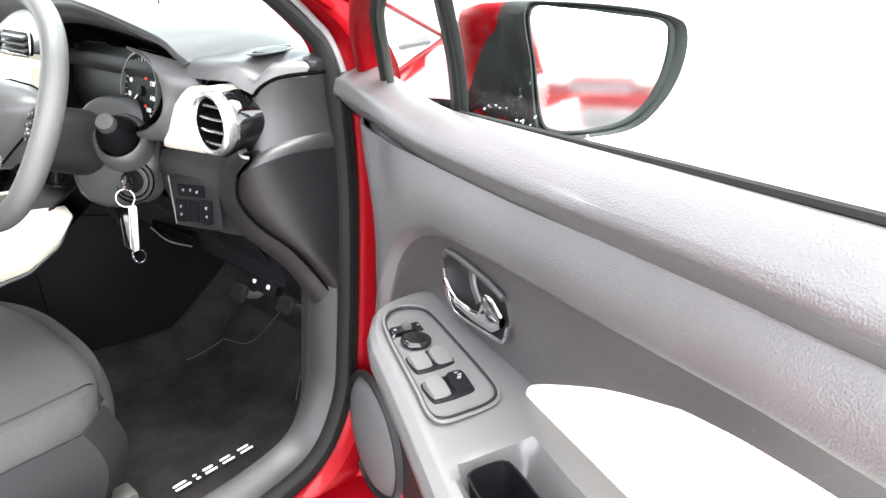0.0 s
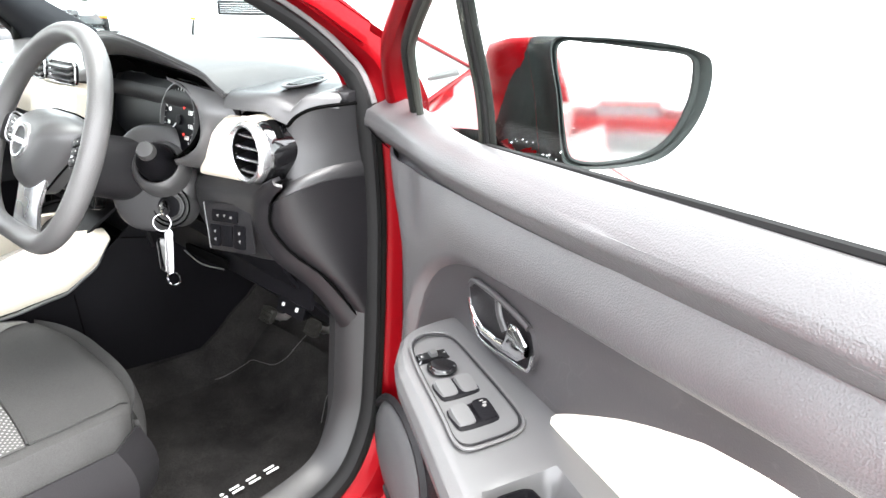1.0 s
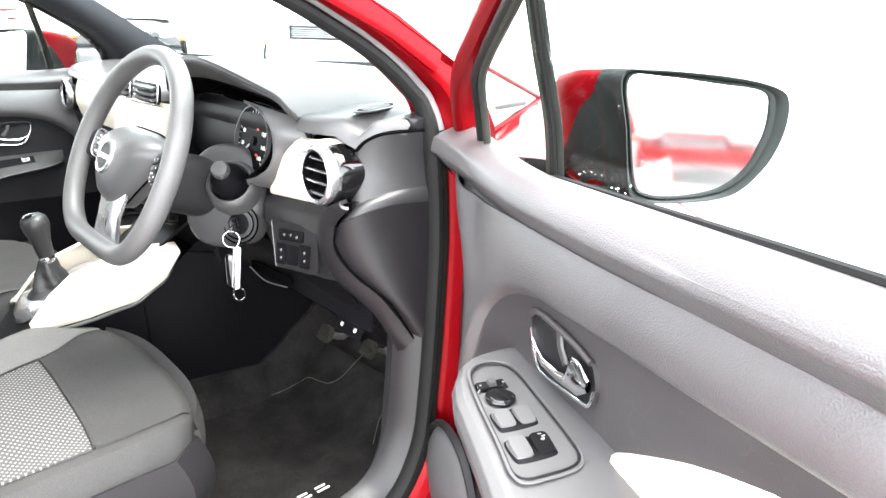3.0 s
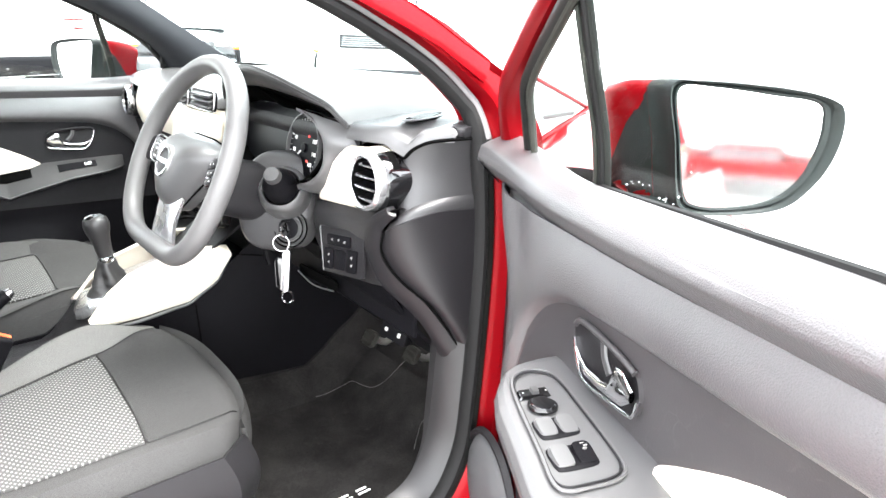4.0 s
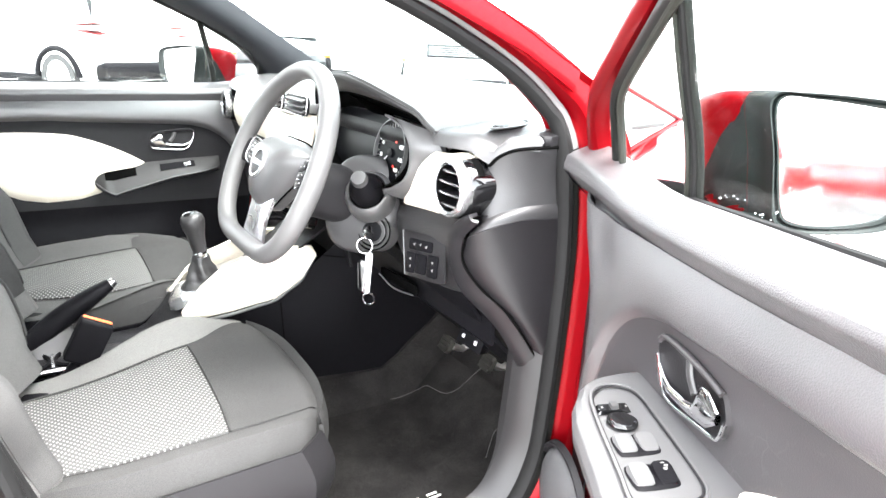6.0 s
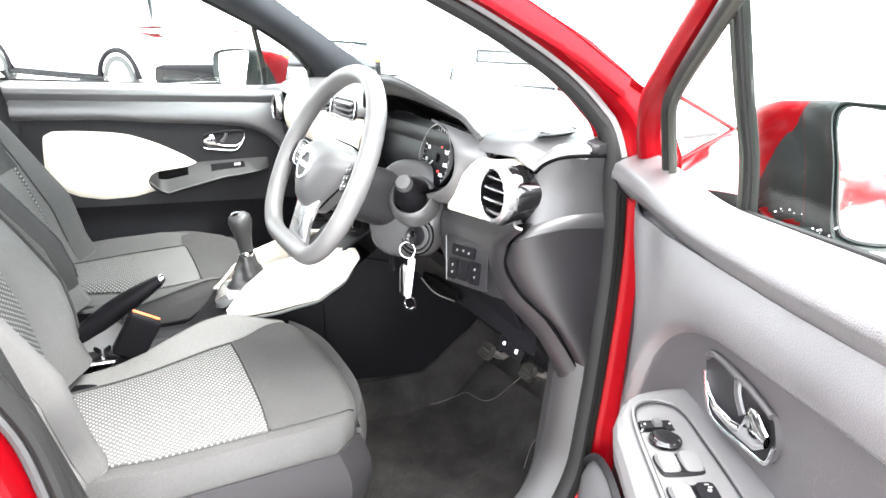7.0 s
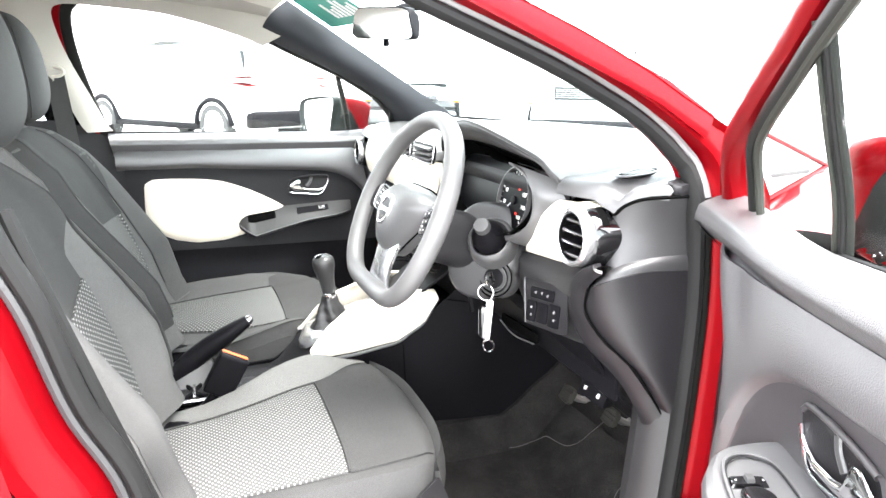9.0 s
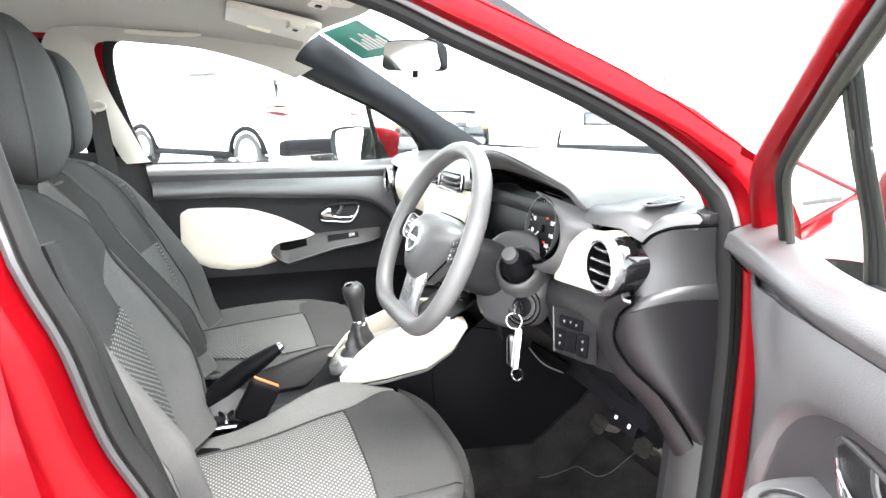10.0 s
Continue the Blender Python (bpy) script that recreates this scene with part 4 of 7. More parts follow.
    # window frame with the quarter light post
    def F(u, w, z):
        """A point of the window frame; the passenger's frame runs a little further ahead."""
        k = 0.0 if driver else smooth(0.62, 0.25, u)
        back = 0.0 if driver else (0.010 + 0.034 * smooth(0.97, 1.03, z)) * smooth(0.80, 0.92, u)
        return P(u - 0.048 * k + back, w, z + 0.014 * k * (z > 1.05))
    front = [(0.036, 1.005), (0.050, 1.055), (0.084, 1.092), (0.135, 1.123), (0.200, 1.158), (0.300, 1.208), (0.40, 1.258)] if driver else [(0.13, 1.02), (0.142, 1.09), (0.18, 1.128), (0.25, 1.168), (0.40, 1.246)]
    frame_line = [F(a, 0.062 if driver else 0.066, b) for a, b in front]
    frame_line += [F(0.56, 0.066, 1.322), F(0.72, 0.066, 1.362), F(0.90, 0.066, 1.382), F(0.985, 0.066, 1.365), F(1.005, 0.066, 1.29), F(0.985, 0.066, 1.15), F(0.96, 0.066, 1.0)]
    line = curve(frame_line, 80)
    upv = tuple((P(0.5, 1.0, 1.0) - P(0.5, 0.0, 1.0)).normalized())
    part("window_frame", sweep(line, oval(0.018 if driver else 0.013, 0.016, 12, 0.7), False, upv), RED, d, "red window frame of the door")
    seal = curve([p.lerp(P(0.60, 0.078, 1.10), 0.050) + (P(0, 0.008, 1) - P(0, 0, 1)) for p in frame_line], 80)
    if driver:
        inner_line = [(0.124, 1.000), (0.136, 1.055), (0.162, 1.097), (0.205, 1.126), (0.275, 1.163), (0.376, 1.214), (0.56, 1.297), (0.72, 1.337), (0.89, 1.355), (0.955, 1.335), (0.965, 1.25), (0.935, 1.0)]
        seal = curve([P(a, 0.074, b) for a, b in inner_line], 90)
        part("frame_lip", sweep([p.lerp(P(0.60, 0.074, 1.10), 0.045) + (P(0, 0.004, 1) - P(0, 0, 1)) for p in seal], oval(0.0045, 0.005, 8), False, upv), OLIVE, d, "olive grey glass run lip")
        outer = curve([F(a - 0.016, 0.040, b + 0.014) for a, b in front[1:]] + [F(0.56, 0.050, 1.342), F(0.72, 0.050, 1.384), F(0.90, 0.050, 1.404)], 50)
        part("outer_seal", sweep(outer, oval(0.0055, 0.006, 8), False, upv), CHANNEL, d, "dark outer edge of the window frame")
    part("frame_seal", sweep(seal, oval(0.0105 if driver else 0.015, 0.008, 10, 0.8), False, upv), CHANNEL, d, "dark grey window channel rubber")
    post = [F(0.300, 0.070, 0.99), F(0.314, 0.070, 1.06), F(0.333, 0.070, 1.13), F(0.356, 0.068, 1.215)]
    part("quarter_post", sweep(curve(post, 12), oval(0.0120 if driver else 0.0085, 0.006, 12, 0.7), False, upv), CHANNEL, d, "dark grey quarter light post")
    if driver:
        for du in (-0.0055, 0.0070):
            line = curve([q + (P(du, 0.0055, 1) - P(0, 0, 1)) for q in post], 12)
            part("post_lip", sweep(line, oval(0.0032, 0.003, 8), False, upv), OLIVE if du < 0 else RUBBER, d, "grey lip of the quarter light post")
    belt = [P(lerp(0.31 if driver else 0.14, 0.965, k / 20), 0.081, 1.003 + 0.006 * k / 20 + driver * 0.036 * (0.11 + 0.655 * k / 20)) for k in range(21)]
    part("belt_seal", sweep(belt, oval(0.0045, 0.005, 8), False, (0, 0, 1)), RUBBER, d)

    def quarter(u, v):
        z = lerp(1.0, lerp(1.10, 1.215, u), v)
        return P(lerp(0.155, 0.30 + 0.06 * v, u), 0.074, z)
    q = part("quarter_glass", patch(quarter, 4, 4, 0.003), WINDOW, d)

    def pane(u, v):
        uu = lerp(0.305, 0.965, u)
        zt = interp(uu, [(0.30, 1.195), (0.40, 1.246), (0.56, 1.322), (0.72, 1.362), (0.90, 1.382), (1.0, 1.375)])
        z = lerp(0.99, zt, v)
        return P(uu + 0.05 * v * (1 - u), 0.070, z)
    g = part("window_pane", patch(pane, 8, 6, 0.003), WINDOW, d)
    q.visible_shadow = g.visible_shadow = False
    drops, rnd = bmesh.new(), random.Random(11)
    for _ in range(70 if not driver else 16):
        uu = rnd.uniform(0.34, 0.93) if not driver else 0.33 + abs(rnd.gauss(0, 0.06))
        z = (1.006 if not driver else 1.012) + abs(rnd.gauss(0, 0.010))
        bmesh.ops.create_icosphere(drops, subdivisions=1, radius=rnd.uniform(0.0005, 0.0011) * (1 if driver else 1.8), matrix=Matrix.Translation(P(uu, 0.068 if not driver else 0.066, z)))
    part("rain_drops", drops, LENS_CLEAR, d, "rain drops low on the window")["kind"] = "stuff"
    return d


def curve2(points, n):
    return [(p.x, p.y) for p in curve([(a, b, 0) for a, b in points], n, True)]


GRILLE = material("speaker_mesh", (0.065, 0.065, 0.067), 0.6, vary=0.05, bump=0.8, bump_scale=620, kind="grain", speck=0.15)
make_door(place_right, "driver_door", "open red driver's door with grey trim and a cream insert", True)
make_door(place_left, "passenger_door", "closed red passenger door with trim darkened for cabin shade and a cream insert", False)


# ---- outside mirrors ----
def make_mirror(P, label, du=0.0):
    m = thing("door_mirror", P(0.2 + du, -0.08, 0.99), label, "door mirror", "outside mirrors")

    # outlines in the mirror's own plane: a outward along the glass, b up
    glass_pts = [(-0.088, 0.066), (-0.045, 0.070), (0.025, 0.063), (0.077, 0.056), (0.0855, 0.033), (0.0815, -0.001), (0.0655, -0.039),
                 (0.035, -0.065), (-0.015, -0.077), (-0.054, -0.0765), (-0.070, -0.061), (-0.081, 0.004)]
    rim_pts = [(-0.101, 0.070), (-0.065, 0.078), (0.034, 0.0735), (0.090, 0.063), (0.109, 0.047), (0.1075, 0.0035), (0.087, -0.041),
               (0.047, -0.077), (-0.032, -0.0895), (-0.075, -0.083), (-0.084, -0.056), (-0.091, 0.0045)]
    n = 72
    G, R = curve2(glass_pts, n), curve2(rim_pts, n)

    def at(a, b, depth):
        """A point of the housing, depth ahead of the glass."""
        z = 1.036 + b
        return P(0.238 + du + 0.41 * a - depth - 0.05 * b, -0.162 - 0.91 * a - lean(z), z)

    def mix(k, s):
        return lerp(G[k][0], R[k][0], s), lerp(G[k][1], R[k][1], s)

    def shell(k, size, shift, extra=0.0):
        return 0.005 + (R[k][0] - 0.005) * (size + extra) + shift, -0.005 + (R[k][1] + 0.005) * (size + extra)
    rows = [[at(*mix(k, 0.02), dpt) for k in range(n)] for dpt in (0.0, 0.002)]
    part("mirror_pane", grid(rows, wrap_cols=True, caps=True), MIRROR, m, "flat mirror glass with rain drops", smoothed=False)
    rows = [[at(*mix(k, g), dpt) for k in range(n)] for g, dpt in ((-0.02, 0.003), (0.05, -0.003), (0.30, -0.004), (0.42, 0.001), (0.70, -0.005), (0.90, -0.006), (1.0, -0.001))]
    steps = ((1.0, 0.0, 0.012), (0.985, -0.012, 0.024), (0.95, -0.034, 0.050), (0.86, -0.050, 0.080), (0.68, -0.060, 0.105), (0.35, -0.062, 0.120))
    rows += [[at(*shell(k, a, b), d) for k in range(n)] for a, b, d in steps[:2]]
    part("housing_rim", grid(rows, wrap_cols=True), MIRROR_CASE, m, "black housing rim")
    rows = [[at(*shell(k, a, b, -0.004), d) for k in range(n)] for a, b, d in steps[1:]]
    part("housing_cap", grid(rows, wrap_cols=True, caps=True), RED, m, "red painted housing cap")
    rows = []
    for (a, b, d), k1 in zip(steps[1:5], (1.0, 0.93, 0.85, 0.80)):
        rows.append([at(*shell(int(round(lerp(0.40, k1, q / 36) * n)) % n, a, b, 0.004), d) for q in range(37)])
    part("lower_case", grid(rows), MIRROR_CASE, m, "black lower housing")
    stem = [P(0.215 + du, 0.030, 0.925), P(0.21 + du, 0.00, 0.928), P(0.19 + du, -0.04, 0.936), P(0.17 + du, -0.085, 0.953)]
    part("mirror_foot", sweep(curve(stem, 8), oval(0.030, 0.012, 14, 0.7), False, (0, 0, 1)), MIRROR_CASE, m, "black mirror foot")
    drops = bmesh.new()
    rnd = random.Random(5)
    for _ in range(34):
        a, b = rnd.uniform(-0.066, 0.040), -0.064 + abs(rnd.gauss(0, 0.016))
        bmesh.ops.create_icosphere(drops, subdivisions=1, radius=rnd.uniform(0.0004, 0.0010), matrix=Matrix.Translation(at(a, b, 0.0002)))
    part("rain_drops", drops, LENS_CLEAR, m, "small rain drops on the mirror")["kind"] = "stuff"
    return m


MIRROR_CASE = material("mirror_case", (0.0075, 0.011, 0.0105), 0.5, spec=0.25, vary=0.1, bump=0.1, bump_scale=500)
make_mirror(place_right, "red and black driver's door mirror with rain drops")
make_mirror(place_left, "red and black passenger door mirror with rain drops", 0.075)


# ---- dashboard ----
def dash_top_z(x, y):
    z = 1.038 + 0.014 * smooth(0.22, 0.60, y)
    return z - 0.008 * smooth(0.70, 0.745, abs(x)) * smooth(0.55, 0.25, y)


def make_dashboard():
    d = thing("dashboard", (0, 0.35, 0.62), "dark grey dashboard with a cream band and round air vents", "dashboard")

    # top pad, from the rear edge to the windscreen
    def top(u, v):
        x = lerp(-0.738, 0.738, u)
        s = x / 0.738
        y0 = interp(abs(x), [(0, 0.160), (0.15, 0.180), (0.56, 0.185), (0.60, 0.187), (0.64, 0.195), (0.665, 0.207), (0.68, 0.217), (0.694, 0.225), (0.708, 0.234), (0.722, 0.248), (0.732, 0.265), (0.738, 0.285)])
        y0 += 0.13 * smooth(0.60, 0.55, x) * smooth(0.09, 0.14, x)
        zl = 1.0 + 0.006 * smooth(0.5, 0.6, abs(x)) - 0.018 * math.exp(-((abs(x) - 0.694) / 0.013) ** 2)
        zl += 0.009 * smooth(0.704, 0.726, abs(x))
        y1 = 0.53 + 0.27 * (1 - s * s)
        y = lerp(y0, y1, v ** 1.6)
        t = y - y0
        bend = lerp(0.030, 0.018, smooth(0.54, 0.62, x))
        rise = min(0.024, dash_top_z(x, y) - zl)
        k = min(1.0, t / bend)
        z = zl + rise * math.sqrt(max(0.0, 1 - (1 - k) ** 2))
        z += (dash_top_z(x, y) - zl - rise) * smooth(0.0, 0.11, t)
        return V(x, y, z - 0.004 * smooth(0.715, 0.738, abs(x)) ** 2)
    part("top_pad", patch(top, 110, 56, 0.006), PAD, d, "grained grey upper pad of the dashboard")

    # fascia below the pad: cream band between the vents
    def fascia(x0, x1, z0, z1, y, bulge):
        def f(u, v):
            x = lerp(x0, x1, u)
            z = lerp(z0, z1, v)
            return V(x, y - bulge * math.sin(math.pi * v) - 0.02 * smooth(0.2, 0.0, abs(x)) + 0.02 * smooth(0.52, 0.70, abs(x)), z)
        return f
    part("cream_band", patch(fascia(-0.60, 0.13, 0.895, 0.995, 0.20, 0.012), 40, 12, 0.006), CREAM, d, "cream stitched leatherette band")

    BAND_LEFT = [(0.889, 0.488), (0.902, 0.490), (0.921, 0.514), (0.963, 0.547), (0.985, 0.578), (1.04, 0.612)]

    # cream cover: a wing beside the vent that wraps over the top of its drum
    def right_band(u, v):
        z = lerp(lerp(0.888, 0.905, u), lerp(0.992, 1.000, u), v)
        x = lerp(interp(z, BAND_LEFT), 0.660 - math.sqrt(max(0.0, 0.0455 ** 2 - (z - 0.951) ** 2)), u)
        edge = min(1, min(u * 8, v * 9, (1 - v) * 9))
        return V(x, 0.206 - 0.014 * max(0.0, edge) ** 0.5 - 0.006 * u, z)
    part("cream_band", patch(right_band, 24, 24, 0.006), CREAM, d, "cream leatherette cover beside the vent")

    def collar(u, v):
        a = lerp(radians(178), radians(74), u)
        r = 0.0462 + 0.0042 * math.sin(math.pi * min(1.0, 0.15 + 0.6 * v)) - 0.003 * smooth(0.8, 1.0, u)
        return V(0.660 + r * math.cos(a), lerp(0.191, 0.232, v), 0.951 + r * math.sin(a))
    part("vent_collar", patch(collar, 24, 10, 0.003), CREAM, d, "cream collar over the top of the vent")
    part("upper_fascia", patch(fascia(-0.66, 0.60, 0.985, 1.012, 0.208, 0.004), 40, 4, 0.004), TRIM_DARK, d)
    part("lower_fascia", patch(lambda u, v: V(lerp(-0.68, 0.13, u), 0.215 + 0.05 * v, lerp(0.90, 0.66, v)), 20, 8, 0.006), TRIM_DARK, d)
    part("fascia_back", patch(lambda u, v: V(lerp(-0.69, 0.69, u), 0.262, lerp(0.70, 1.0, v)), 10, 6, 0.006), TRIM_BLACK, d)

    # round end vents
    for side in (1, -1):
        c = V(side * (0.660 if side > 0 else 0.645), 0.186, 0.951)
        m = axes(c, (side * 0.03, -1, 0.04), (1, 0, 0))
        ringp = [(0.0340, -0.004), (0.0345, 0.004), (0.0375, 0.008), (0.0400, 0.0070), (0.0425, 0.003), (0.0432, -0.004), (0.0430, -0.012)]
        vent = part("round_vent", lathe(ringp[::-1], m, 48, False), SILVER, d, "satin silver ring of the air vent")
        part("vent_drum", lathe([(0.0428, -0.008), (0.0450, -0.0105), (0.0466, -0.017), (0.0474, -0.030), (0.0478, -0.056)], m, 48, False), PIANO, d, "gloss black drum of the vent")
        part("vent_throat", lathe([(0.0, -0.060), (0.032, -0.058), (0.0342, 0.002)], m, 36, False), SLOT, vent)
        for k in range(4):
            h = -0.0245 + 0.0165 * k
            half = math.sqrt(max(0.0001, 0.0335 ** 2 - h * h))
            mm = m @ pose(0, h, -0.012, 12, 0, 0)
            part("slat", box(2 * half, 0.0028, 0.020, mm, 0.001), TRIM_BLACK, vent)
            part("slat_edge", box(1.94 * half, 0.0034, 0.0022, mm @ pose(0, 0, 0.0105), 0.0008), SILVER, vent)
        if side > 0:
            slot = [m @ V(0.0470 * math.cos(a), 0.0470 * math.sin(a), -0.026) for a in (radians(30 + 3 * k) for k in range(14))]
            part("drum_slot", sweep(slot, oval(0.0028, 0.006, 8), False, (0, 1, 0)), SLOT, d, "dark slot in the drum")
    # centre vents and screen
    for x in (-0.060, 0.095):
        m = axes((x, 0.158, 1.018), (0, -1, 0.12), (1, 0, 0))
        v = part("centre_vent", join(prism(rounded(0.125, 0.040, 0.010), 0.006, m, 0.002)), TRIM_BLACK, d, "black centre air vent")
        for k in range(3):
            part("slat", box(0.108, 0.005, 0.016, m @ pose(0, -0.011 + 0.011 * k, 0.008, 25, 0, 0), 0.002), SATIN, v)
        part("vent_bezel", sweep([m @ V(a, b, 0.006) for a, b in rounded(0.125, 0.040, 0.010)], oval(0.002, n=8), True, tuple(m.to_3x3() @ V(0, 0, 1))), SILVER, v)
    m = axes((0.005, 0.17, 0.925), (0, -1, 0.15), (1, 0, 0))
    unit = part("screen_bezel", prism(rounded(0.25, 0.125, 0.01), 0.02, m, 0.004), CREAM, d, "cream bezel of the infotainment unit")
    # screen emits to imitate reflected sky
    part("screen", prism(rounded(0.165, 0.095, 0.004), 0.0012, m @ pose(0, 0.004, 0.0205), 0.0004), SCREEN, unit, "pale infotainment screen, glow added for its sky reflection")
    for sx in (-0.107, 0.107):
        part("radio_knob", lathe([(0.013, 0), (0.013, 0.012), (0.011, 0.014), (0, 0.0142)], m @ pose(sx, -0.035, 0.02), 20), PIANO, unit)
    m = axes((0.005, 0.19, 0.80), (0, -1, 0.25), (1, 0, 0))
    heat = part("climate_panel", prism(rounded(0.24, 0.10, 0.012), 0.02, m, 0.004), PIANO, d, "black climate control panel")
    for sx in (-0.075, 0, 0.075):
        part("climate_knob", lathe([(0.024, 0), (0.023, 0.018), (0.02, 0.02), (0, 0.0202)], m @ pose(sx, 0, 0.02), 24), SATIN, heat)

    # instrument hood: a visor whose lip arches over the dials
    def hood_lip(s):
        """s in -1..1 along the lip."""
        a = abs(s)
        return V(0.355 + 0.265 * s, 0.140 + 0.055 * a ** 2.2, 1.096 - 0.064 * a ** 1.7 - 0.014 * smooth(0.80, 0.94, a))

    def hood(u, v):
        s = (2 * u - 1) * 0.94
        a = hood_lip(s)
        b = V(0.355 + 0.285 * s, 0.42, dash_top_z(0.355, 0.42) - 0.004)
        p = a.lerp(b, v)
        p.z += 0.022 * math.sin(math.pi * v) * (1 - abs(s) ** 4)
        p.z = lerp(p.z, dash_top_z(p.x, p.y) - 0.004, smooth(0.80, 1.0, abs(s)) * smooth(0.0, 0.25, v))
        return p
    part("hood_top", patch(hood, 36, 14, 0.006), PAD, d, "grey instrument hood")

    def lip(u, v):
        s = (2 * u - 1) * 0.94
        p = hood_lip(s)
        drop = 0.041 * (1 - 0.70 * abs(s) ** 1.5)
        return p + V(0, 0.002 + 0.03 * v ** 1.5 - 0.008 * math.sin(math.pi * v), 0.004 - drop * v)
    part("hood_lip", patch(lip, 36, 8, 0.004), HOOD, d, "dark underside lip of the hood")

    def ceiling(u, v):
        s = (2 * u - 1) * 0.90
        return lip(0.5 + s / 1.88, 0.9).lerp(V(0.355 + 0.20 * s, 0.225, 1.030 - 0.012 * abs(s) ** 3), v)
    part("hood_ceiling", patch(ceiling, 24, 4, 0.002), SLOT, d, "black underside of the hood")

    # dial housing: a deep bowl with a scalloped upper rim
    def housing(u, v):
        a = 2 * math.pi * u
        c, s = math.cos(a), math.sin(a)
        w, h = 0.200, 0.073
        x = math.copysign(abs(c) ** 0.7, c) * w
        z = math.copysign(abs(s) ** 0.8, s) * h
        if s > 0:
            z += 0.010 * math.cos(2 * math.pi * x / 0.2) * s
        grow = lerp(1.0, 0.86, v)
        return V(0.345 + x * grow, lerp(0.160, 0.212, v) + 0.03 * (z / h < 0) * (-z / h) * (v - 1) + 0.02 * abs(c) ** 2 * (1 - v), 0.978 + z * grow)
    part("dial_housing", patch(housing, 64, 8, 0.0), SLOT, d, "black bowl of the instrument cluster", tidy=False)

    def cheek(u, v):
        a = lerp(-0.5 * math.pi, 0.30 * math.pi, u)
        x0 = abs(math.cos(a)) ** 0.7 * 0.200
        z0 = math.copysign(abs(math.sin(a)) ** 0.8, math.sin(a)) * 0.073
        p = V(0.345 + x0, 0.160 + 0.02 * abs(math.cos(a)) ** 2, 0.978 + z0)
        zq = 0.960 + 0.062 * math.sin(a)
        q = V(interp(zq, BAND_LEFT) + 0.014, 0.206 + 0.030 * smooth(0.2, 1.0, math.sin(a)), zq)
        r = p.lerp(q, v)
        r.y -= 0.010 * math.sin(math.pi * v) * (1 - smooth(0.2, 1.0, math.sin(a)))
        return r
    part("cluster_cheek", patch(cheek, 24, 10, 0.004), ARM, d, "smooth grey cheek beside the dials")
    part("cluster_cheek", patch(lambda u, v: (lambda p: V(0.69 - p.x, p.y, p.z))(cheek(u, v)), 24, 10, 0.004), ARM, d, "smooth grey cheek beside the dials")

    dm = axes((0.345, 0.208, 0.966), (0, -1, 0.18), (1, 0, 0))
    board = part("dial_board", prism(rounded(0.33, 0.125, 0.05), 0.002, dm, 0.0005), DIAL, d, "black instrument panel")
    for cx in (0.088,):
        cm = dm @ pose(cx, 0.0, 0.003) @ Matrix.Scale(1.16, 4)
        dial = part("dial", lathe([(0.0, 0.001), (0.046, 0.001), (0.047, 0.0)], cm, 40), DIAL, d, "black dial with white figures")
        part("dial_ring", lathe([(0.0475, 0.0), (0.0485, 0.006), (0.0500, 0.006), (0.0508, 0.0)], cm, 44, False), SATIN, dial, "satin dial ring")
        for k in range(25):
            a = radians(225 - 270 * k / 24)
            big = k % 3 == 0
            mm = cm @ pose(0.0415 * math.cos(a), 0.0415 * math.sin(a), 0.0018, 0, 0, math.degrees(a))
            part("tick", box(0.0055 if big else 0.003, 0.0010 if big else 0.0005, 0.0004, mm, 0), WHITE, dial)
            if big:
                txt = str(k // 3 * 20 if cx > 0 else k // 3)
                lettering("figure", txt, cm @ pose(0.0315 * math.cos(a), 0.0315 * math.sin(a), 0.0016), 0.0085, WHITE, dial)
        mm = cm @ pose(0, 0, 0.003, 0, 0, 218)
        part("needle", box(0.034, 0.0014, 0.001, mm @ pose(0.016, 0, 0), 0), WHITE, dial, "white needle")
        part("needle_hub", lathe([(0.007, 0), (0.007, 0.004), (0, 0.005)], cm, 16), TRIM_BLACK, dial)
        for dx, dy in ((0.012, 0.018), (0.014, -0.018)):
            part("tell_tale", prism(rounded(0.0050, 0.0032, 0.001), 0.0004, cm @ pose(dx, dy, 0.0018)), LED_RED, dial, "lit red warning lamp")

    # panel below the vent with switches
    f_top = curve([V(0.395, 0.222, 0.862), V(0.462, 0.203, 0.880), V(0.576, 0.194, 0.896), V(0.690, 0.194, 0.906)], 25)
    f_low = curve([V(0.395, 0.250, 0.770), V(0.468, 0.226, 0.768), V(0.555, 0.218, 0.776), V(0.665, 0.220, 0.788)], 25)

    def knee(u, v):
        i = int(round(u * 24))
        if v < 0.72:
            p = f_top[i].lerp(f_low[i], v / 0.72)
            return p + V(0, -0.004 * math.sin(math.pi * v / 0.72) + 0.010 * (1 - smooth(0.0, 0.10, v)), 0)
        k = (v - 0.72) / 0.28
        return f_low[i] + V(0, 0.010 * math.sin(k * 1.5) + 0.075 * k ** 2, -0.012 * math.sin(k * 1.57) - 0.020 * k)
    part("switch_fascia", patch(knee, 24, 26, 0.006), END, d, "dark fascia around the switches")
    sm = axes((0.578, 0.1965, 0.829), (0.06, -1, 0.16), (1, 0.03, 0.13))
    sp = part("switch_plate", prism([(-0.068, 0.030), (0.056, 0.029), (0.064, -0.040), (0.050, -0.044), (-0.050, -0.044)], 0.004, sm, 0.0012), END_LOW, d, "dark switch plate")
    edge = [sm @ V(a, b, 0.004) for a, b in ((-0.066, 0.029), (-0.0665, 0.026), (-0.050, -0.040), (-0.049, -0.043))]
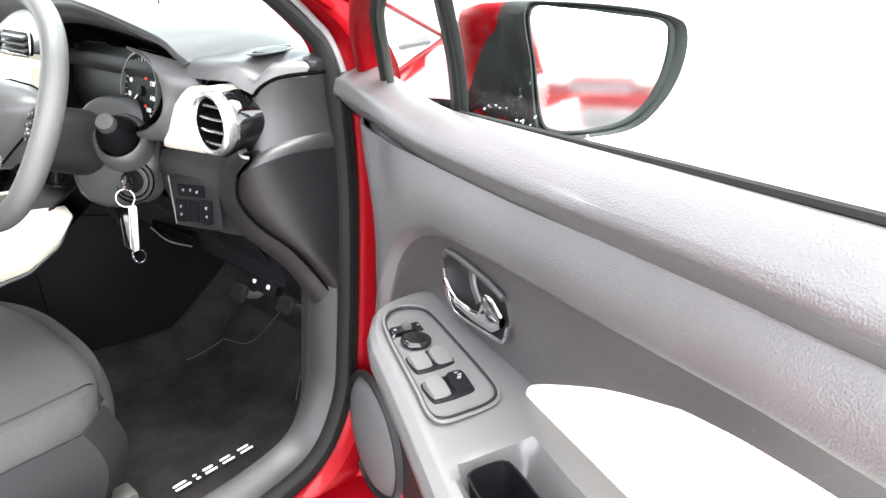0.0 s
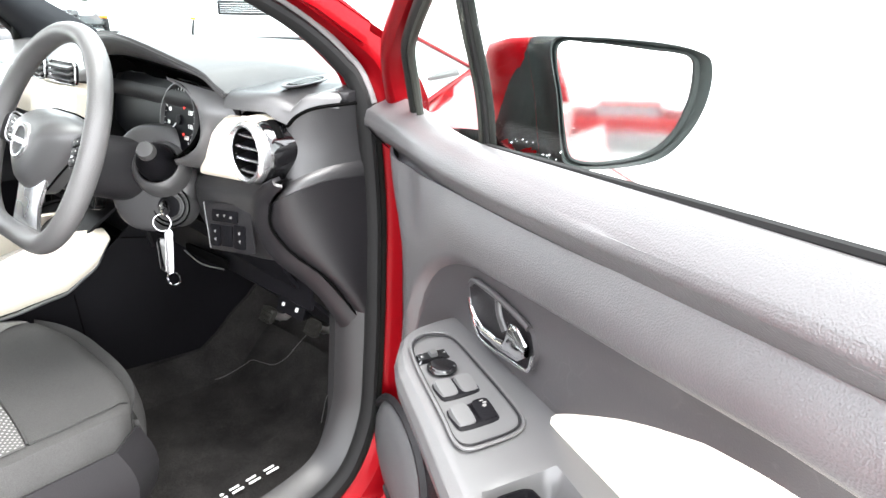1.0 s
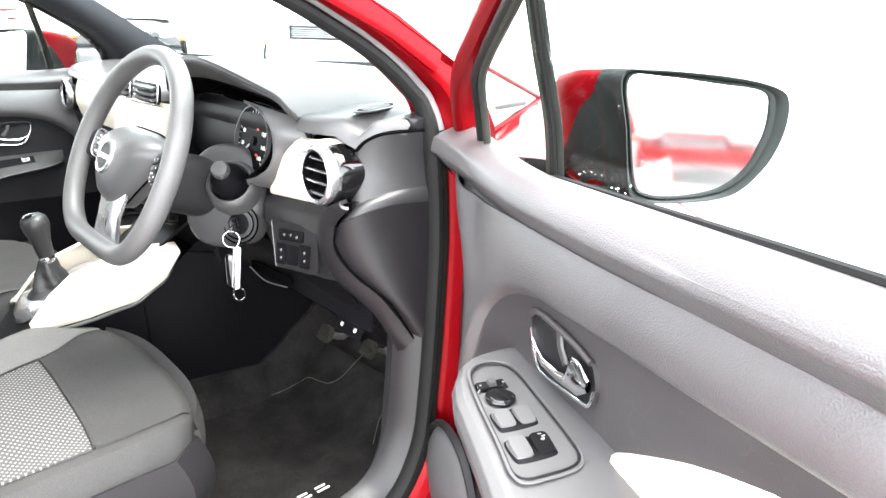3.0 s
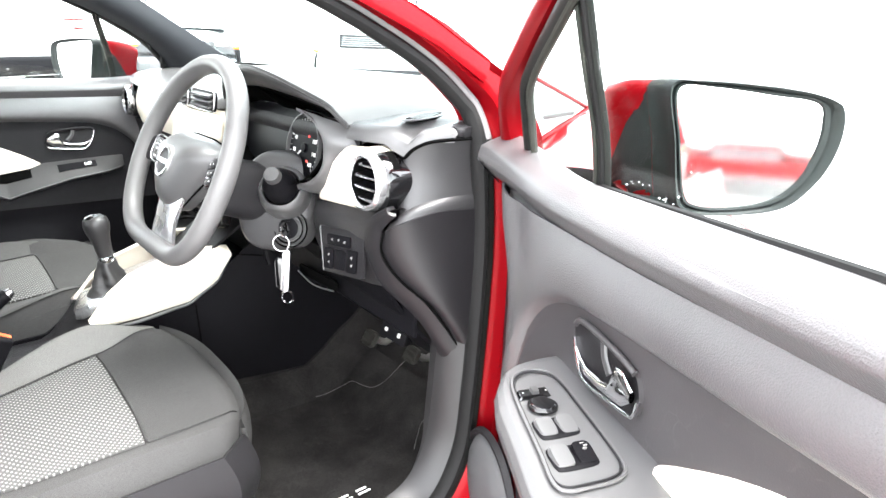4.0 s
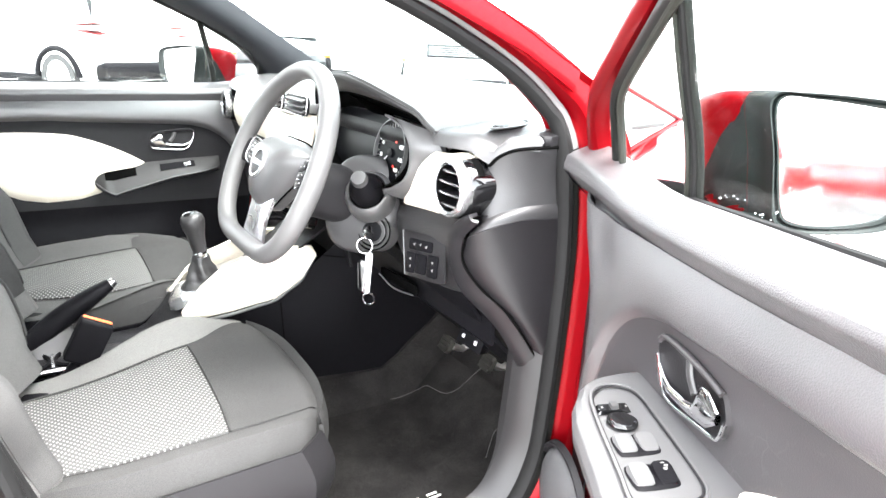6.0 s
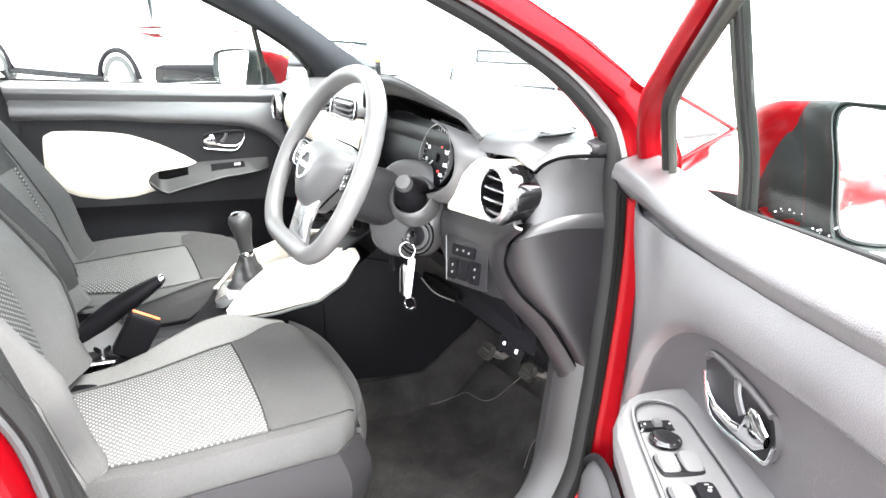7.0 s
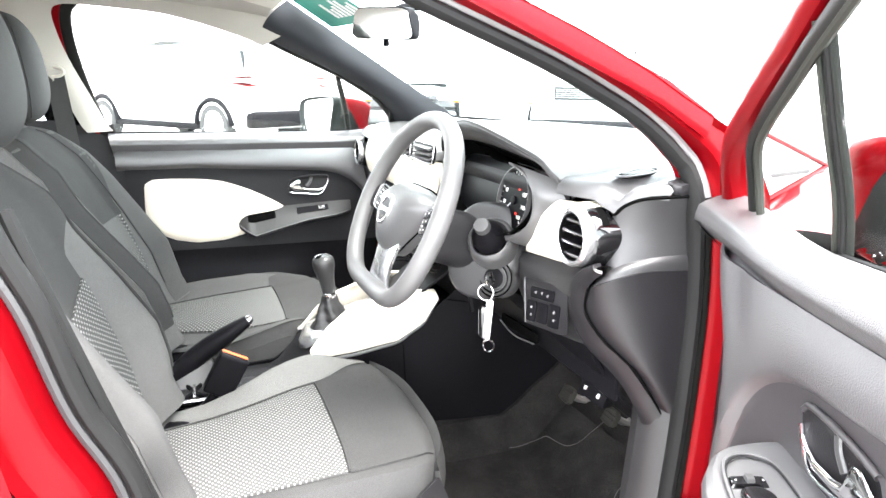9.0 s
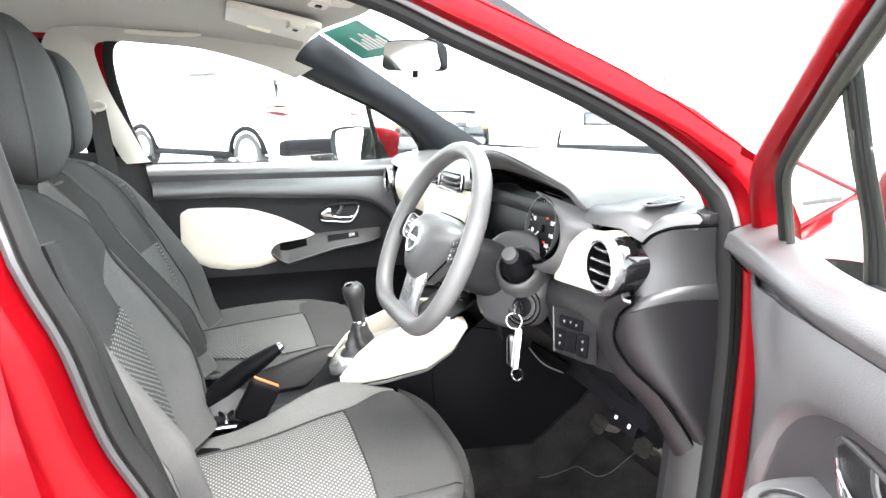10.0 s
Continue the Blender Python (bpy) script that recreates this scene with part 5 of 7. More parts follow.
    part("plate_edge", sweep(edge, oval(0.0016, 0.0012, 6), False, (0, 1, 0)), SATIN, sp, "pale edge of the plate")
    for cx, cy, w, h in ((-0.008, 0.010, 0.066, 0.018), (-0.034, -0.021, 0.026, 0.034), (0.030, -0.019, 0.028, 0.036), (-0.003, -0.020, 0.030, 0.032)):
        key = part("switch_key", prism(rounded(w, h, 0.003), 0.0022, sm @ pose(cx, cy, 0.004), 0.0007), TRIM_BLACK, sp)
        if cx == -0.003:
            continue
        spots = ((-0.018, 0.0), (0.0, 0.001), (0.017, -0.001)) if w > 0.05 else ((0.0, 0.006), (0.001, -0.006))
        for q, (dx, dy) in enumerate(spots):
            mk = [prism(rounded(0.0048 if w > 0.05 and q != 1 else 0.0032, 0.0028, 0.0009), 0.0005, sm @ pose(cx + dx, cy + dy, 0.0063, 0, 0, 12 * q))]
            mk.append(prism(rounded(0.0014, 0.0050, 0.0006), 0.0005, sm @ pose(cx + dx + 0.002, cy + dy, 0.0063, 0, 0, -20)))
            part("key_mark", join(*mk), STITCH, key, "small white switch symbol")

    # end of the dash beside the door: upper scoop, chamfered ledge, fuse cover and the band before it
    e_top = curve([V(0.668, 0.240, 1.002), V(0.684, 0.233, 0.993), V(0.694, 0.230, 0.987), V(0.706, 0.237, 1.000), V(0.722, 0.252, 1.011), V(0.735, 0.280, 1.015), V(0.741, 0.338, 1.016)], 25)
    e_low = curve([V(0.676, 0.226, 0.893), V(0.690, 0.221, 0.898), V(0.702, 0.218, 0.906), V(0.712, 0.225, 0.916), V(0.721, 0.244, 0.925), V(0.731, 0.280, 0.932), V(0.738, 0.338, 0.934)], 25)
    l_low = curve([V(0.692, 0.199, 0.882), V(0.704, 0.202, 0.890), V(0.719, 0.215, 0.900), V(0.730, 0.238, 0.909), V(0.737, 0.270, 0.914), V(0.742, 0.338, 0.911)], 25)

    def end_upper(u, v):
        i = int(round(u * 24))
        k = math.sin(math.pi * v)
        return e_top[i].lerp(e_low[i], v) + V(-0.006 * k, 0.004 * k, 0)
    part("end_panel", patch(end_upper, 24, 20, 0.004), END, d, "grained grey end of the dashboard")
    part("pad_gap", sweep([p + V(0.001, -0.001, 0.001) for p in e_top], oval(0.0032, 0.0028, 6), False, (0, 0, 1)), SLOT, d, "dark joint under the pad")

    def ledge(u, v):
        i = int(round(u * 24))
        return e_low[i].lerp(l_low[i], v) + V(0.002, -0.002, 0.002) * math.sin(math.pi * v)
    part("end_ledge", patch(ledge, 24, 6, 0.0), END, d, "bright chamfered ledge of the dash end")

    sc = curve([V(0.692, 0.199, 0.882), V(0.681, 0.203, 0.849), V(0.689, 0.222, 0.812), V(0.704, 0.248, 0.782), V(0.718, 0.276, 0.752), V(0.723, 0.322, 0.682)], 30)
    rc = curve([V(0.742, 0.338, 0.911), V(0.742, 0.338, 0.86), V(0.742, 0.339, 0.81), V(0.741, 0.339, 0.76), V(0.740, 0.340, 0.71), V(0.738, 0.341, 0.662)], 30)

    def cover(u, v):
        i = int(round(v * 29))
        p = sc[i].lerp(rc[i], u)
        p += (l_low[int(round(u * 24))] - sc[0].lerp(rc[0], u)) * (1 - v) ** 1.5
        k = math.sin(math.pi * u) * math.sin(math.pi * min(1.0, v * 0.9 + 0.1))
        return p + V(0.008 * k, -0.006 * k, 0)
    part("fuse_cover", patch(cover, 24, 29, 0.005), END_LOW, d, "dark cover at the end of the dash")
    part("end_seam", sweep([p + V(0.001, -0.003, 0) for p in sc], oval(0.0017, n=6), False, (0, 0, 1)), SLOT, d, "dark joint round the fuse cover")

    el = curve([V(0.712, 0.193, 0.920), V(0.677, 0.192, 0.905), V(0.650, 0.193, 0.876), V(0.642, 0.199, 0.834), V(0.652, 0.213, 0.790), V(0.685, 0.262, 0.735), V(0.690, 0.318, 0.640)], 30)
    er = [V(0.722, 0.198, 0.916), V(0.706, 0.196, 0.900)]
    er = curve(er + [p - V(0.003, 0.001, 0) for p in sc[::7]] + [sc[-1] + V(0.004, 0.008, -0.030)], 30)

    def side_band(u, v):
        p = el[int(round(u * 29))].lerp(er[int(round(u * 29))], v)
        k = math.sin(math.pi * v)
        roll = smooth(0.25, 0.0, v)
        return p + V(0.001 * k, -0.004 * k + 0.010 * roll, 0)
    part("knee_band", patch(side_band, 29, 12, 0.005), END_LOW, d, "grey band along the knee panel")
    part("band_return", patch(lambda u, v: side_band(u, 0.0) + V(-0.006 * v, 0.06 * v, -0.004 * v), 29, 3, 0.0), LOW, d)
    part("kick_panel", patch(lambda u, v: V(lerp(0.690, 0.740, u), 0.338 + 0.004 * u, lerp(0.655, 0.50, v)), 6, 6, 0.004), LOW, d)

    # knee bolster under the column, falling back into the footwell
    def bolster(u, v):
        x = lerp(0.10, 0.66, u)
        z = lerp(0.80, 0.60, v)
        y = 0.235 + 0.16 * v ** 1.4 + 0.015 * math.sin(4 * u)
        return V(x, y, z - 0.02 * math.sin(math.pi * u))
    part("knee_bolster", patch(bolster, 24, 12, 0.006), TRIM_BLACK, d, "black knee bolster")
    part("lever_slot", prism(rounded(0.150, 0.022, 0.010), 0.004, axes((0.390, 0.248, 0.714), (0, -0.95, -0.2), (1, 0, 0.05)), 0.001), SLOT, d, "dark slot below the column")
    part("slot_edge", sweep(curve([V(0.318, 0.240, 0.706), V(0.385, 0.238, 0.698), V(0.462, 0.240, 0.708)], 14), oval(0.0014, n=6), False, (0, 0, 1)), SATIN, d)

    # demister grille on the top pad beside the screen
    gm = axes((0.655, 0.292, dash_top_z(0.655, 0.292) - 0.0005), (0.0, -0.03, 1), (-0.45, 0.89, 0.02))
    # solid dark plate replaces the shade inside the open slots
    g = part("demister_grille", prism(oval(0.050, 0.0155, 32, 0.9), 0.0014, gm, 0.0), SLOT, d, "oval demister grille with a dark plate for its open slots")
    for k in range(4):
        part("rib", box(0.088 - 0.012 * abs(k - 1.5), 0.0030, 0.0018, gm @ pose(0, -0.0105 + 0.007 * k, 0.0020, 0, 0, 5), 0.0005), PAD, g)
    edge = [gm @ V(a, b, 0.0012) for a, b in oval(0.055, 0.0180, 40, 0.9)]
    part("grille_rim", sweep(edge, oval(0.0035, 0.0015, 8), True, (0, 0, 1)), PAD, g)
    part("tweeter_cover", prism(rounded(0.026, 0.052, 0.008), 0.014, axes((0.727, 0.316, 1.022), (0.15, -0.10, 1), (1, 0.12, 0)), 0.006, 3), TRIM_DARK, d, "dark tweeter cover at the pad's end")
    return d


def lettering(name, text, m, size, mat, parent, depth=0.0003):
    """Raised characters in the built-in font, turned into a mesh."""
    cu = bpy.data.curves.new(name, "FONT")
    cu.body, cu.size, cu.extrude = text, size, depth
    cu.align_x, cu.align_y = "CENTER", "CENTER"
    tmp = bpy.data.objects.new(name, cu)
    scene.collection.objects.link(tmp)
    dg = bpy.context.evaluated_depsgraph_get()
    me = bpy.data.meshes.new_from_object(tmp.evaluated_get(dg))
    bpy.data.objects.remove(tmp)
    bm = bmesh.new()
    bm.from_mesh(me)
    bpy.data.meshes.remove(me)
    bmesh.ops.transform(bm, matrix=m, verts=bm.verts)
    return part(name, bm, mat, parent, smoothed=False)


make_dashboard()


# ---- steering wheel and column ----
def make_wheel():
    c = V(0.370, 0.017, 0.942)
    tilt = radians(23.4)
    ax = V(0.042, -math.cos(tilt), math.sin(tilt)).normalized()          # towards the driver
    m = axes(c, ax, (1, 0, 0))
    w = thing("steering_wheel", tuple(c), "grey leather three-spoke steering wheel with a flat bottom", "steering wheel")
    outline = [(0.0, 0.172), (0.060, 0.162), (0.118, 0.127), (0.157, 0.072), (0.172, 0.010), (0.166, -0.046), (0.146, -0.092), (0.116, -0.120), (0.078, -0.134), (0.0, -0.136)]
    outline += [(-a, b) for a, b in outline[-2:0:-1]]
    path = [m @ V(a, b, 0.004 * abs(a / 0.17) ** 2) for a, b in curve2(outline, 96)]
    part("rim", sweep(path, oval(0.0152, 0.0165, 18), True, tuple(ax)), LEATHER, w, "grained leather rim")

    # airbag cover: broad shield, domed towards the driver, upper half leaning back
    shield = [(0.0, 0.060), (0.050, 0.059), (0.085, 0.050), (0.098, 0.032), (0.088, 0.008), (0.064, -0.030), (0.042, -0.058), (0.022, -0.072), (0.0, -0.076)]
    shield += [(-a, b) for a, b in shield[-2:0:-1]]
    shield = curve2(shield, 64)

    def face(a, b, k, h):
        """A point of the cover, its upper part sloping away."""
        return m @ V(a * k, b * k - 0.002 * (1 - k), h - 0.012 * smooth(0.010, 0.060, b * k) - 0.010 * smooth(0.045, 0.10, abs(a * k)))
    rows = [[face(a, b, k, h) for a, b in shield] for k, h in ((0.90, -0.030), (0.94, -0.018), (0.94, -0.008), (0.91, 0.002), (0.85, 0.0105), (0.74, 0.0190), (0.58, 0.0250), (0.36, 0.0278), (0.02, 0.0285))]
    hub = part("hub", grid(rows, wrap_cols=True, caps=True), AIRBAG, w, "grey airbag cover")
    gap = [face(a, b, 0.955, -0.010) for a, b in shield]
    part("cover_gap", sweep(gap, oval(0.0016, 0.0016, 6), True, tuple(ax)), SLOT, hub, "dark joint round the airbag cover")
    bm_ = m @ pose(0, -0.002, 0.0280)
    part("badge_disc", lathe([(0.024, -0.003), (0.0235, 0.0012), (0.020, 0.0018), (0, 0.0018)], bm_, 32), TRIM_DARK, hub)
    part("badge", lathe([(0.0205, 0.0), (0.0212, 0.0040), (0.0240, 0.0045), (0.0268, 0.002), (0.0272, -0.003)], bm_, 40, False), SILVER, hub, "round silver ring badge")
    part("badge_bar", box(0.046, 0.0085, 0.003, bm_ @ pose(0, 0.0, 0.0032), 0.001), SILVER, hub, "plain silver badge bar")
    for s in (1, -1):
        sp = [m @ V(s * 0.070, 0.010, -0.024), m @ V(s * 0.112, 0.008, -0.014), m @ V(s * 0.163, 0.006, -0.003)]

        def blade(q):
            return oval(lerp(0.027, 0.023, q), 0.008, 16, 0.6)
        spoke = part("spoke", sweep(curve(sp, 12), blade, False, tuple(ax)), TRIM_DARK, w, "dark spoke with keys")
        km = m @ pose(s * 0.108, 0.008, -0.0075, 0, -s * 14, s * 8)
        part("key_plate", prism(rounded(0.058, 0.044, 0.012), 0.004, km, 0.0015), PIANO, spoke, "gloss black key plate")
        for i in range(2):
            for j in range(3):
                key = part("wheel_key", prism(rounded(0.022, 0.0105, 0.003), 0.0026, km @ pose(-0.0125 + 0.025 * i, -0.0135 + 0.0135 * j, 0.004), 0.0008), SATIN if i == 0 else TRIM_DARK, spoke)
                part("key_sign", prism(rounded(0.0055 - 0.001 * j, 0.0020, 0.0007), 0.0004, km @ pose(-0.0125 + 0.025 * i, -0.0135 + 0.0135 * j, 0.0067), 0.0), WHITE, key, "small white key symbol")
        rim_line = [km @ V(a, b, 0.0035) for a, b in rounded(0.062, 0.048, 0.014)]
        part("plate_trim", sweep(rim_line, oval(0.0009, 0.0009, 6), True, tuple(ax)), SILVER, spoke, "thin silver trim round the keys")

    # lower spoke: one broad satin blade, open on both sides
    def lower(u, v):
        b = lerp(-0.046, -0.134, u)
        half = interp(b, [(-0.139, 0.058), (-0.12, 0.046), (-0.09, 0.041), (-0.046, 0.046)])
        q = 2 * v - 1
        return m @ V(half * q, b, lerp(0.006, -0.004, u) - 0.006 * abs(q) ** 3 + 0.003 * math.sin(math.pi * u))
    part("lower_spoke", patch(lower, 16, 16, 0.007), SILVER, w, "broad satin silver lower spoke")

    col = thing("steering_column", (0.355, 0.20, 0.80), "dark plastic steering column shroud with stalk and ignition lock", "steering column")
    back = -ax
    p0 = c + back * 0.030 + V(-0.004, 0, -0.014)
    pts = [p0, p0 + V(0.0, 0.03, -0.012), p0 + V(0.0, 0.09, -0.030), p0 + V(-0.004, 0.16, -0.052)]
    sizes = [(0.046, 0.044), (0.050, 0.048), (0.052, 0.052), (0.050, 0.052)]

    def prof(s):
        k = s * 3
        i = min(int(k), 2)
        a, b = (lerp(sizes[i][j], sizes[i + 1][j], k - i) for j in (0, 1))
        return oval(a, b, 28, 0.85)
    part("shroud", sweep(curve(pts, 20), prof, False, (0, 0, 1)), TRIM_DARK, col, "dark plastic shroud")

    # stalk pod and stalk, on the outboard side
    sc = V(0.451, 0.152, 0.905)
    sm = axes(sc, (0.62, -0.56, 0.56), (0, 0, 1))
    part("stalk_boot", lathe([(0.044, -0.03), (0.042, -0.005), (0.037, 0.004), (0.033, 0.006), (0.031, 0.002)], sm, 28, False), SATIN, col)
    stalk = part("stalk", lathe([(0.0275, 0.0), (0.0285, 0.010), (0.0265, 0.024), (0.0215, 0.036), (0.0165, 0.045), (0.0140, 0.050)], sm, 28), TRIM_BLACK, col, "black indicator stalk")
    part("stalk_end", lathe([(0.0138, 0.048), (0.0140, 0.058), (0.0120, 0.0625), (0, 0.0635)], sm, 24), SATIN, stalk, "pale grey twist end")
    # ignition lock with key
    ic = V(0.441, 0.169, 0.832)
    im = axes(ic, (0.62, -0.72, 0.22), (0, 0, 1))
    lock = part("ignition_lock", lathe([(0.036, -0.03), (0.034, 0.0), (0.031, 0.005), (0.029, 0.003), (0.027, 0.006), (0.023, 0.007), (0.022, 0.004), (0.019, 0.008), (0.012, 0.008), (0.011, 0.005), (0, 0.005)], im, 32), SATIN, col, "round ignition lock")
    for r, mat in ((0.0325, SLOT), (0.0255, SLOT)):
        part("lock_groove", sweep([im @ V(r * math.cos(a), r * math.sin(a), 0.0050 if r > 0.03 else 0.0068) for a in (2 * math.pi * k / 36 for k in range(36))], oval(0.0016, n=6), True, tuple(im.to_3x3() @ V(0, 0, 1))), mat, lock)
    part("lock_face", lathe([(0.0185, 0.0075), (0.0175, 0.0095), (0.012, 0.0098), (0.0118, 0.0085)], im, 28), TRIM_BLACK, lock)

    # switch pod that carries the stalk and the lock, rounded off towards the dash
    pm = axes((0.399, 0.168, 0.872), (0.62, -0.74, 0.26), (0.77, 0.64, 0))

    def pod(i, j):
        a, t = 2 * math.pi * i / 40, math.pi / 2 * j / 10
        r = math.sin(t) ** 0.75
        x, y = (math.copysign(abs(f(a)) ** 0.8, f(a)) for f in (math.cos, math.sin))
        return pm @ V(0.070 * r * x + 0.004 * y, 0.088 * r * y, 0.026 * math.cos(t) ** 0.7)
    rows = [[pod(i, j) for i in range(40)] for j in range(1, 11)]
    rows.append([pm @ V(0.062 * (pm.inverted() @ p).x / 0.070, (pm.inverted() @ p).y * 0.92, -0.05) for p in rows[-1]])
    part("lock_pod", grid(rows, wrap_cols=True, caps=True), POD, col, "satin grey switch pod")
    return im, ic


KEY_AT, KEY_C = make_wheel()


def make_key():
    k = thing("car_key", tuple(KEY_C), "car key in the ignition with a metal key tag", "key")
    tip = KEY_AT @ V(0, 0, 0.036)
    part("key_bow", prism(oval(0.016, 0.009, 18, 0.8), 0.0045, axes(KEY_AT @ V(0, 0, 0.028) + V(0, 0, -0.003), (0.6, 0.3, 0.5), (0.55, -0.6, -0.5)), 0.0015), CHROME, k, "steel key bow")
    part("key_blade", tube([KEY_AT @ V(0, 0, 0.0), KEY_AT @ V(0, 0, 0.015), tip], 0.0042, 8), CHROME, k)
    rc = tip + V(0.002, -0.002, -0.024)
    ringm = axes(rc, (0.75, -0.6, 0.1), (0, 0, 1))
    part("split_ring", sweep([ringm @ V(0.0135 * math.cos(a), 0.0135 * math.sin(a), 0) for a in (2 * math.pi * i / 32 for i in range(32))], oval(0.0012, n=6), True, tuple(ringm.to_3x3() @ V(0, 0, 1))), CHROME, k, "steel split ring")
    down = rc + V(0.0, 0, -0.012)
    tm = axes(down + V(0.012, 0.001, -0.034), (0.75, -0.6, 0.05), (0, 0, 1))
    part("key_tag", prism(rounded(0.074, 0.012, 0.005), 0.006, tm @ pose(0, 0, -0.003, 0, 0, -4), 0.002), SILVER, k, "bright metal key tag")
    part("key_fob", prism(rounded(0.056, 0.014, 0.006), 0.009, tm @ pose(-0.006, 0.011, -0.010, 0, 0, 2), 0.003), PIANO, k, "black key fob")
    r2 = axes(tm @ V(-0.046, -0.002, 0), (0.6, -0.75, 0.1), (0, 0, 1))
    part("tag_ring", sweep([r2 @ V(0.0105 * math.cos(a), 0.0105 * math.sin(a), 0) for a in (2 * math.pi * i / 28 for i in range(28))], oval(0.0017, n=6), True, tuple(r2.to_3x3() @ V(0, 0, 1))), CHROME, k, "steel ring at the end")


make_key()


# ---- seats ----
def make_seat(x0, side, label, recline=0.0, head_y=-0.60):
    """side: +1 where the outboard edge lies towards +x."""
    s = thing("front_seat", (x0, -0.2, 0.31), label, "car seat", "front seats")

    def cushion_z(a, b):
        """a across in -1..1, b from the front edge (0) to the back (1)."""
        z = 0.578 - 0.030 * b + 0.028 * smooth(0.55, 0.92, abs(a)) * smooth(0.0, 0.35, b) * (0.35 if a * x0 > 0 and x0 > 0 else 1.0)
        z -= 0.050 * smooth(0.30, 0.80, b) * smooth(0.25, 0.90, -a * side)
        return z

    def plan(a, b):
        half = interp(b, [(0, 0.215), (0.08, 0.243), (0.25, 0.255), (0.7, 0.262), (1, 0.235)])
        if a * side < 0:
            half -= 0.040 * smooth(0.40, 0.85, b)
        y = lerp(0.062, -0.43, b) - 0.045 * abs(a) ** 3 * (1 - b) ** 2
        return x0 + a * half, y

    def cushion(u, v):
        """Rolls over the sides: u across, v front to back."""
        a = 2 * u - 1
        if v < 0.14:
            b = 0.0
            t = v / 0.14
            x, y = plan(max(-1, min(1, a)), 0)
            z = cushion_z(a, 0) - 0.115 * (1 - t)
            y += 0.012 * math.sin(math.pi * t)
        else:
            b = (v - 0.14) / 0.86
            x, y = plan(a, b)
            z = cushion_z(a, b)
            z -= 0.022 * (1 - smooth(0.0, 0.10, b)) ** 2
        side_drop = smooth(0.90, 1.0, abs(a))
        z -= 0.09 * side_drop ** 2 if v >= 0.14 else 0.0
        return V(x, y, z)

    def inset_cushion(u, v):
        a = lerp(-0.57 + 0.17 * v ** 1.3, 0.80 - 0.06 * v, u) if side > 0 else lerp(-0.60 + 0.10 * v ** 1.3, 0.57 - 0.17 * v ** 1.3, u)
        b = lerp(0.355, 0.97, v)
        x, y = plan(a, b)
        return V(x, y, cushion_z(a, b) + 0.004 + 0.005 * math.sin(math.pi * u) * math.sin(math.pi * v) ** 0.5)

    def front_cushion(u, v):
        b = lerp(0.03, 0.345, v)
        wide = interp(b, [(0.03, 0.80), (0.12, 0.72), (0.345, 0.57)])
        a = lerp(-wide, 0.80 if side > 0 else wide, u)
        x, y = plan(a, b)
        z = cushion_z(a, b) - 0.022 * (1 - smooth(0.0, 0.10, b)) ** 2
        return V(x, y, z + 0.004)
    cu = part("seat_cushion", patch(cushion, 40, 44, 0.01), CLOTH, s, "charcoal cloth cushion with raised side bolsters")

    def strip(sd):
        def f(u, v):
            b = lerp(0.08 if sd * side < 0 else 0.30, 0.985, v)
            tip = smooth(0.0, 0.30, v)
            edge = 0.60 - 0.17 * max(0.0, (b - 0.355) / 0.63) ** 1.3
            i0 = lerp(0.80, edge, tip) if b < 0.355 else edge
            a = sd * lerp(i0, lerp(0.83, 0.925, tip), u)
            x, y = plan(a, b)
            return V(x, y, cushion_z(a, b) - 0.022 * (1 - smooth(0.0, 0.10, b)) ** 2 - 0.09 * smooth(0.90, 1.0, abs(a)) ** 2 + 0.003)
        return f
    for sd in ((-1,) if side > 0 else (-1, 1)):
        # passenger's strips use darker cloth: shade on that seat put into colour
        part("bolster_strip", patch(strip(sd), 12, 40, 0.0), CLOTH_GREY if side > 0 else CLOTH_SIDE, cu, "grey cloth bolster strip")
    cloth_uv(part("cushion_insert", patch(inset_cushion, 24, 30, 0.003), WEAVE, cu, "woven dotted cloth insert"), 0, 1)
    part("thigh_panel", patch(front_cushion, 24, 18, 0.003), CLOTH, cu, "smooth charcoal cloth front panel")
    seam = [inset_cushion(0.0, k / 20) + V(0, 0, 0.002) for k in range(21)]
    part("piping", sweep(seam, oval(0.002, 0.002, 6), False, (0, 0, 1)), CLOTH, cu, "stitched seam")
    seam = [front_cushion(k / 20, 1.0) + V(0, -0.002, 0.002) for k in range(21)]
    part("piping", sweep(seam, oval(0.002, 0.002, 6), False, (0, 0, 1)), CLOTH, cu, "stitched seam")

    # plastic base and side valance
    def base(u, v):
        y = lerp(0.020, -0.46, u)
        z = lerp(0.550 - 0.03 * u, 0.415, v)
        return V(x0 + side * (0.262 + 0.008 * math.sin(math.pi * v) - 0.04 * smooth(0.10, 0.0, u)), y + 0.02 * math.sin(math.pi * v) * (u < 0.2), z)
    def flank(u, v):
        y = lerp(0.045, -0.44, u)
        half = 0.262 - 0.040 * smooth(0.40, 0.85, u) - 0.045 * smooth(0.12, 0.0, u)
        return V(x0 - side * (half - 0.012 + 0.010 * math.sin(math.pi * v)), y, lerp(cushion_z(-side * 0.95, u) - 0.030, 0.43, v))
    part("inner_flank", patch(flank, 20, 10, 0.006), CLOTH, s, "charcoal cloth side of the cushion")
    part("side_valance", patch(base, 20, 8, 0.006), LOW, s, "dark plastic side valance")
    part("seat_base", box(0.44, 0.44, 0.15, Matrix.Translation((x0, -0.20, 0.452)), 0.03), TRIM_BLACK, s)
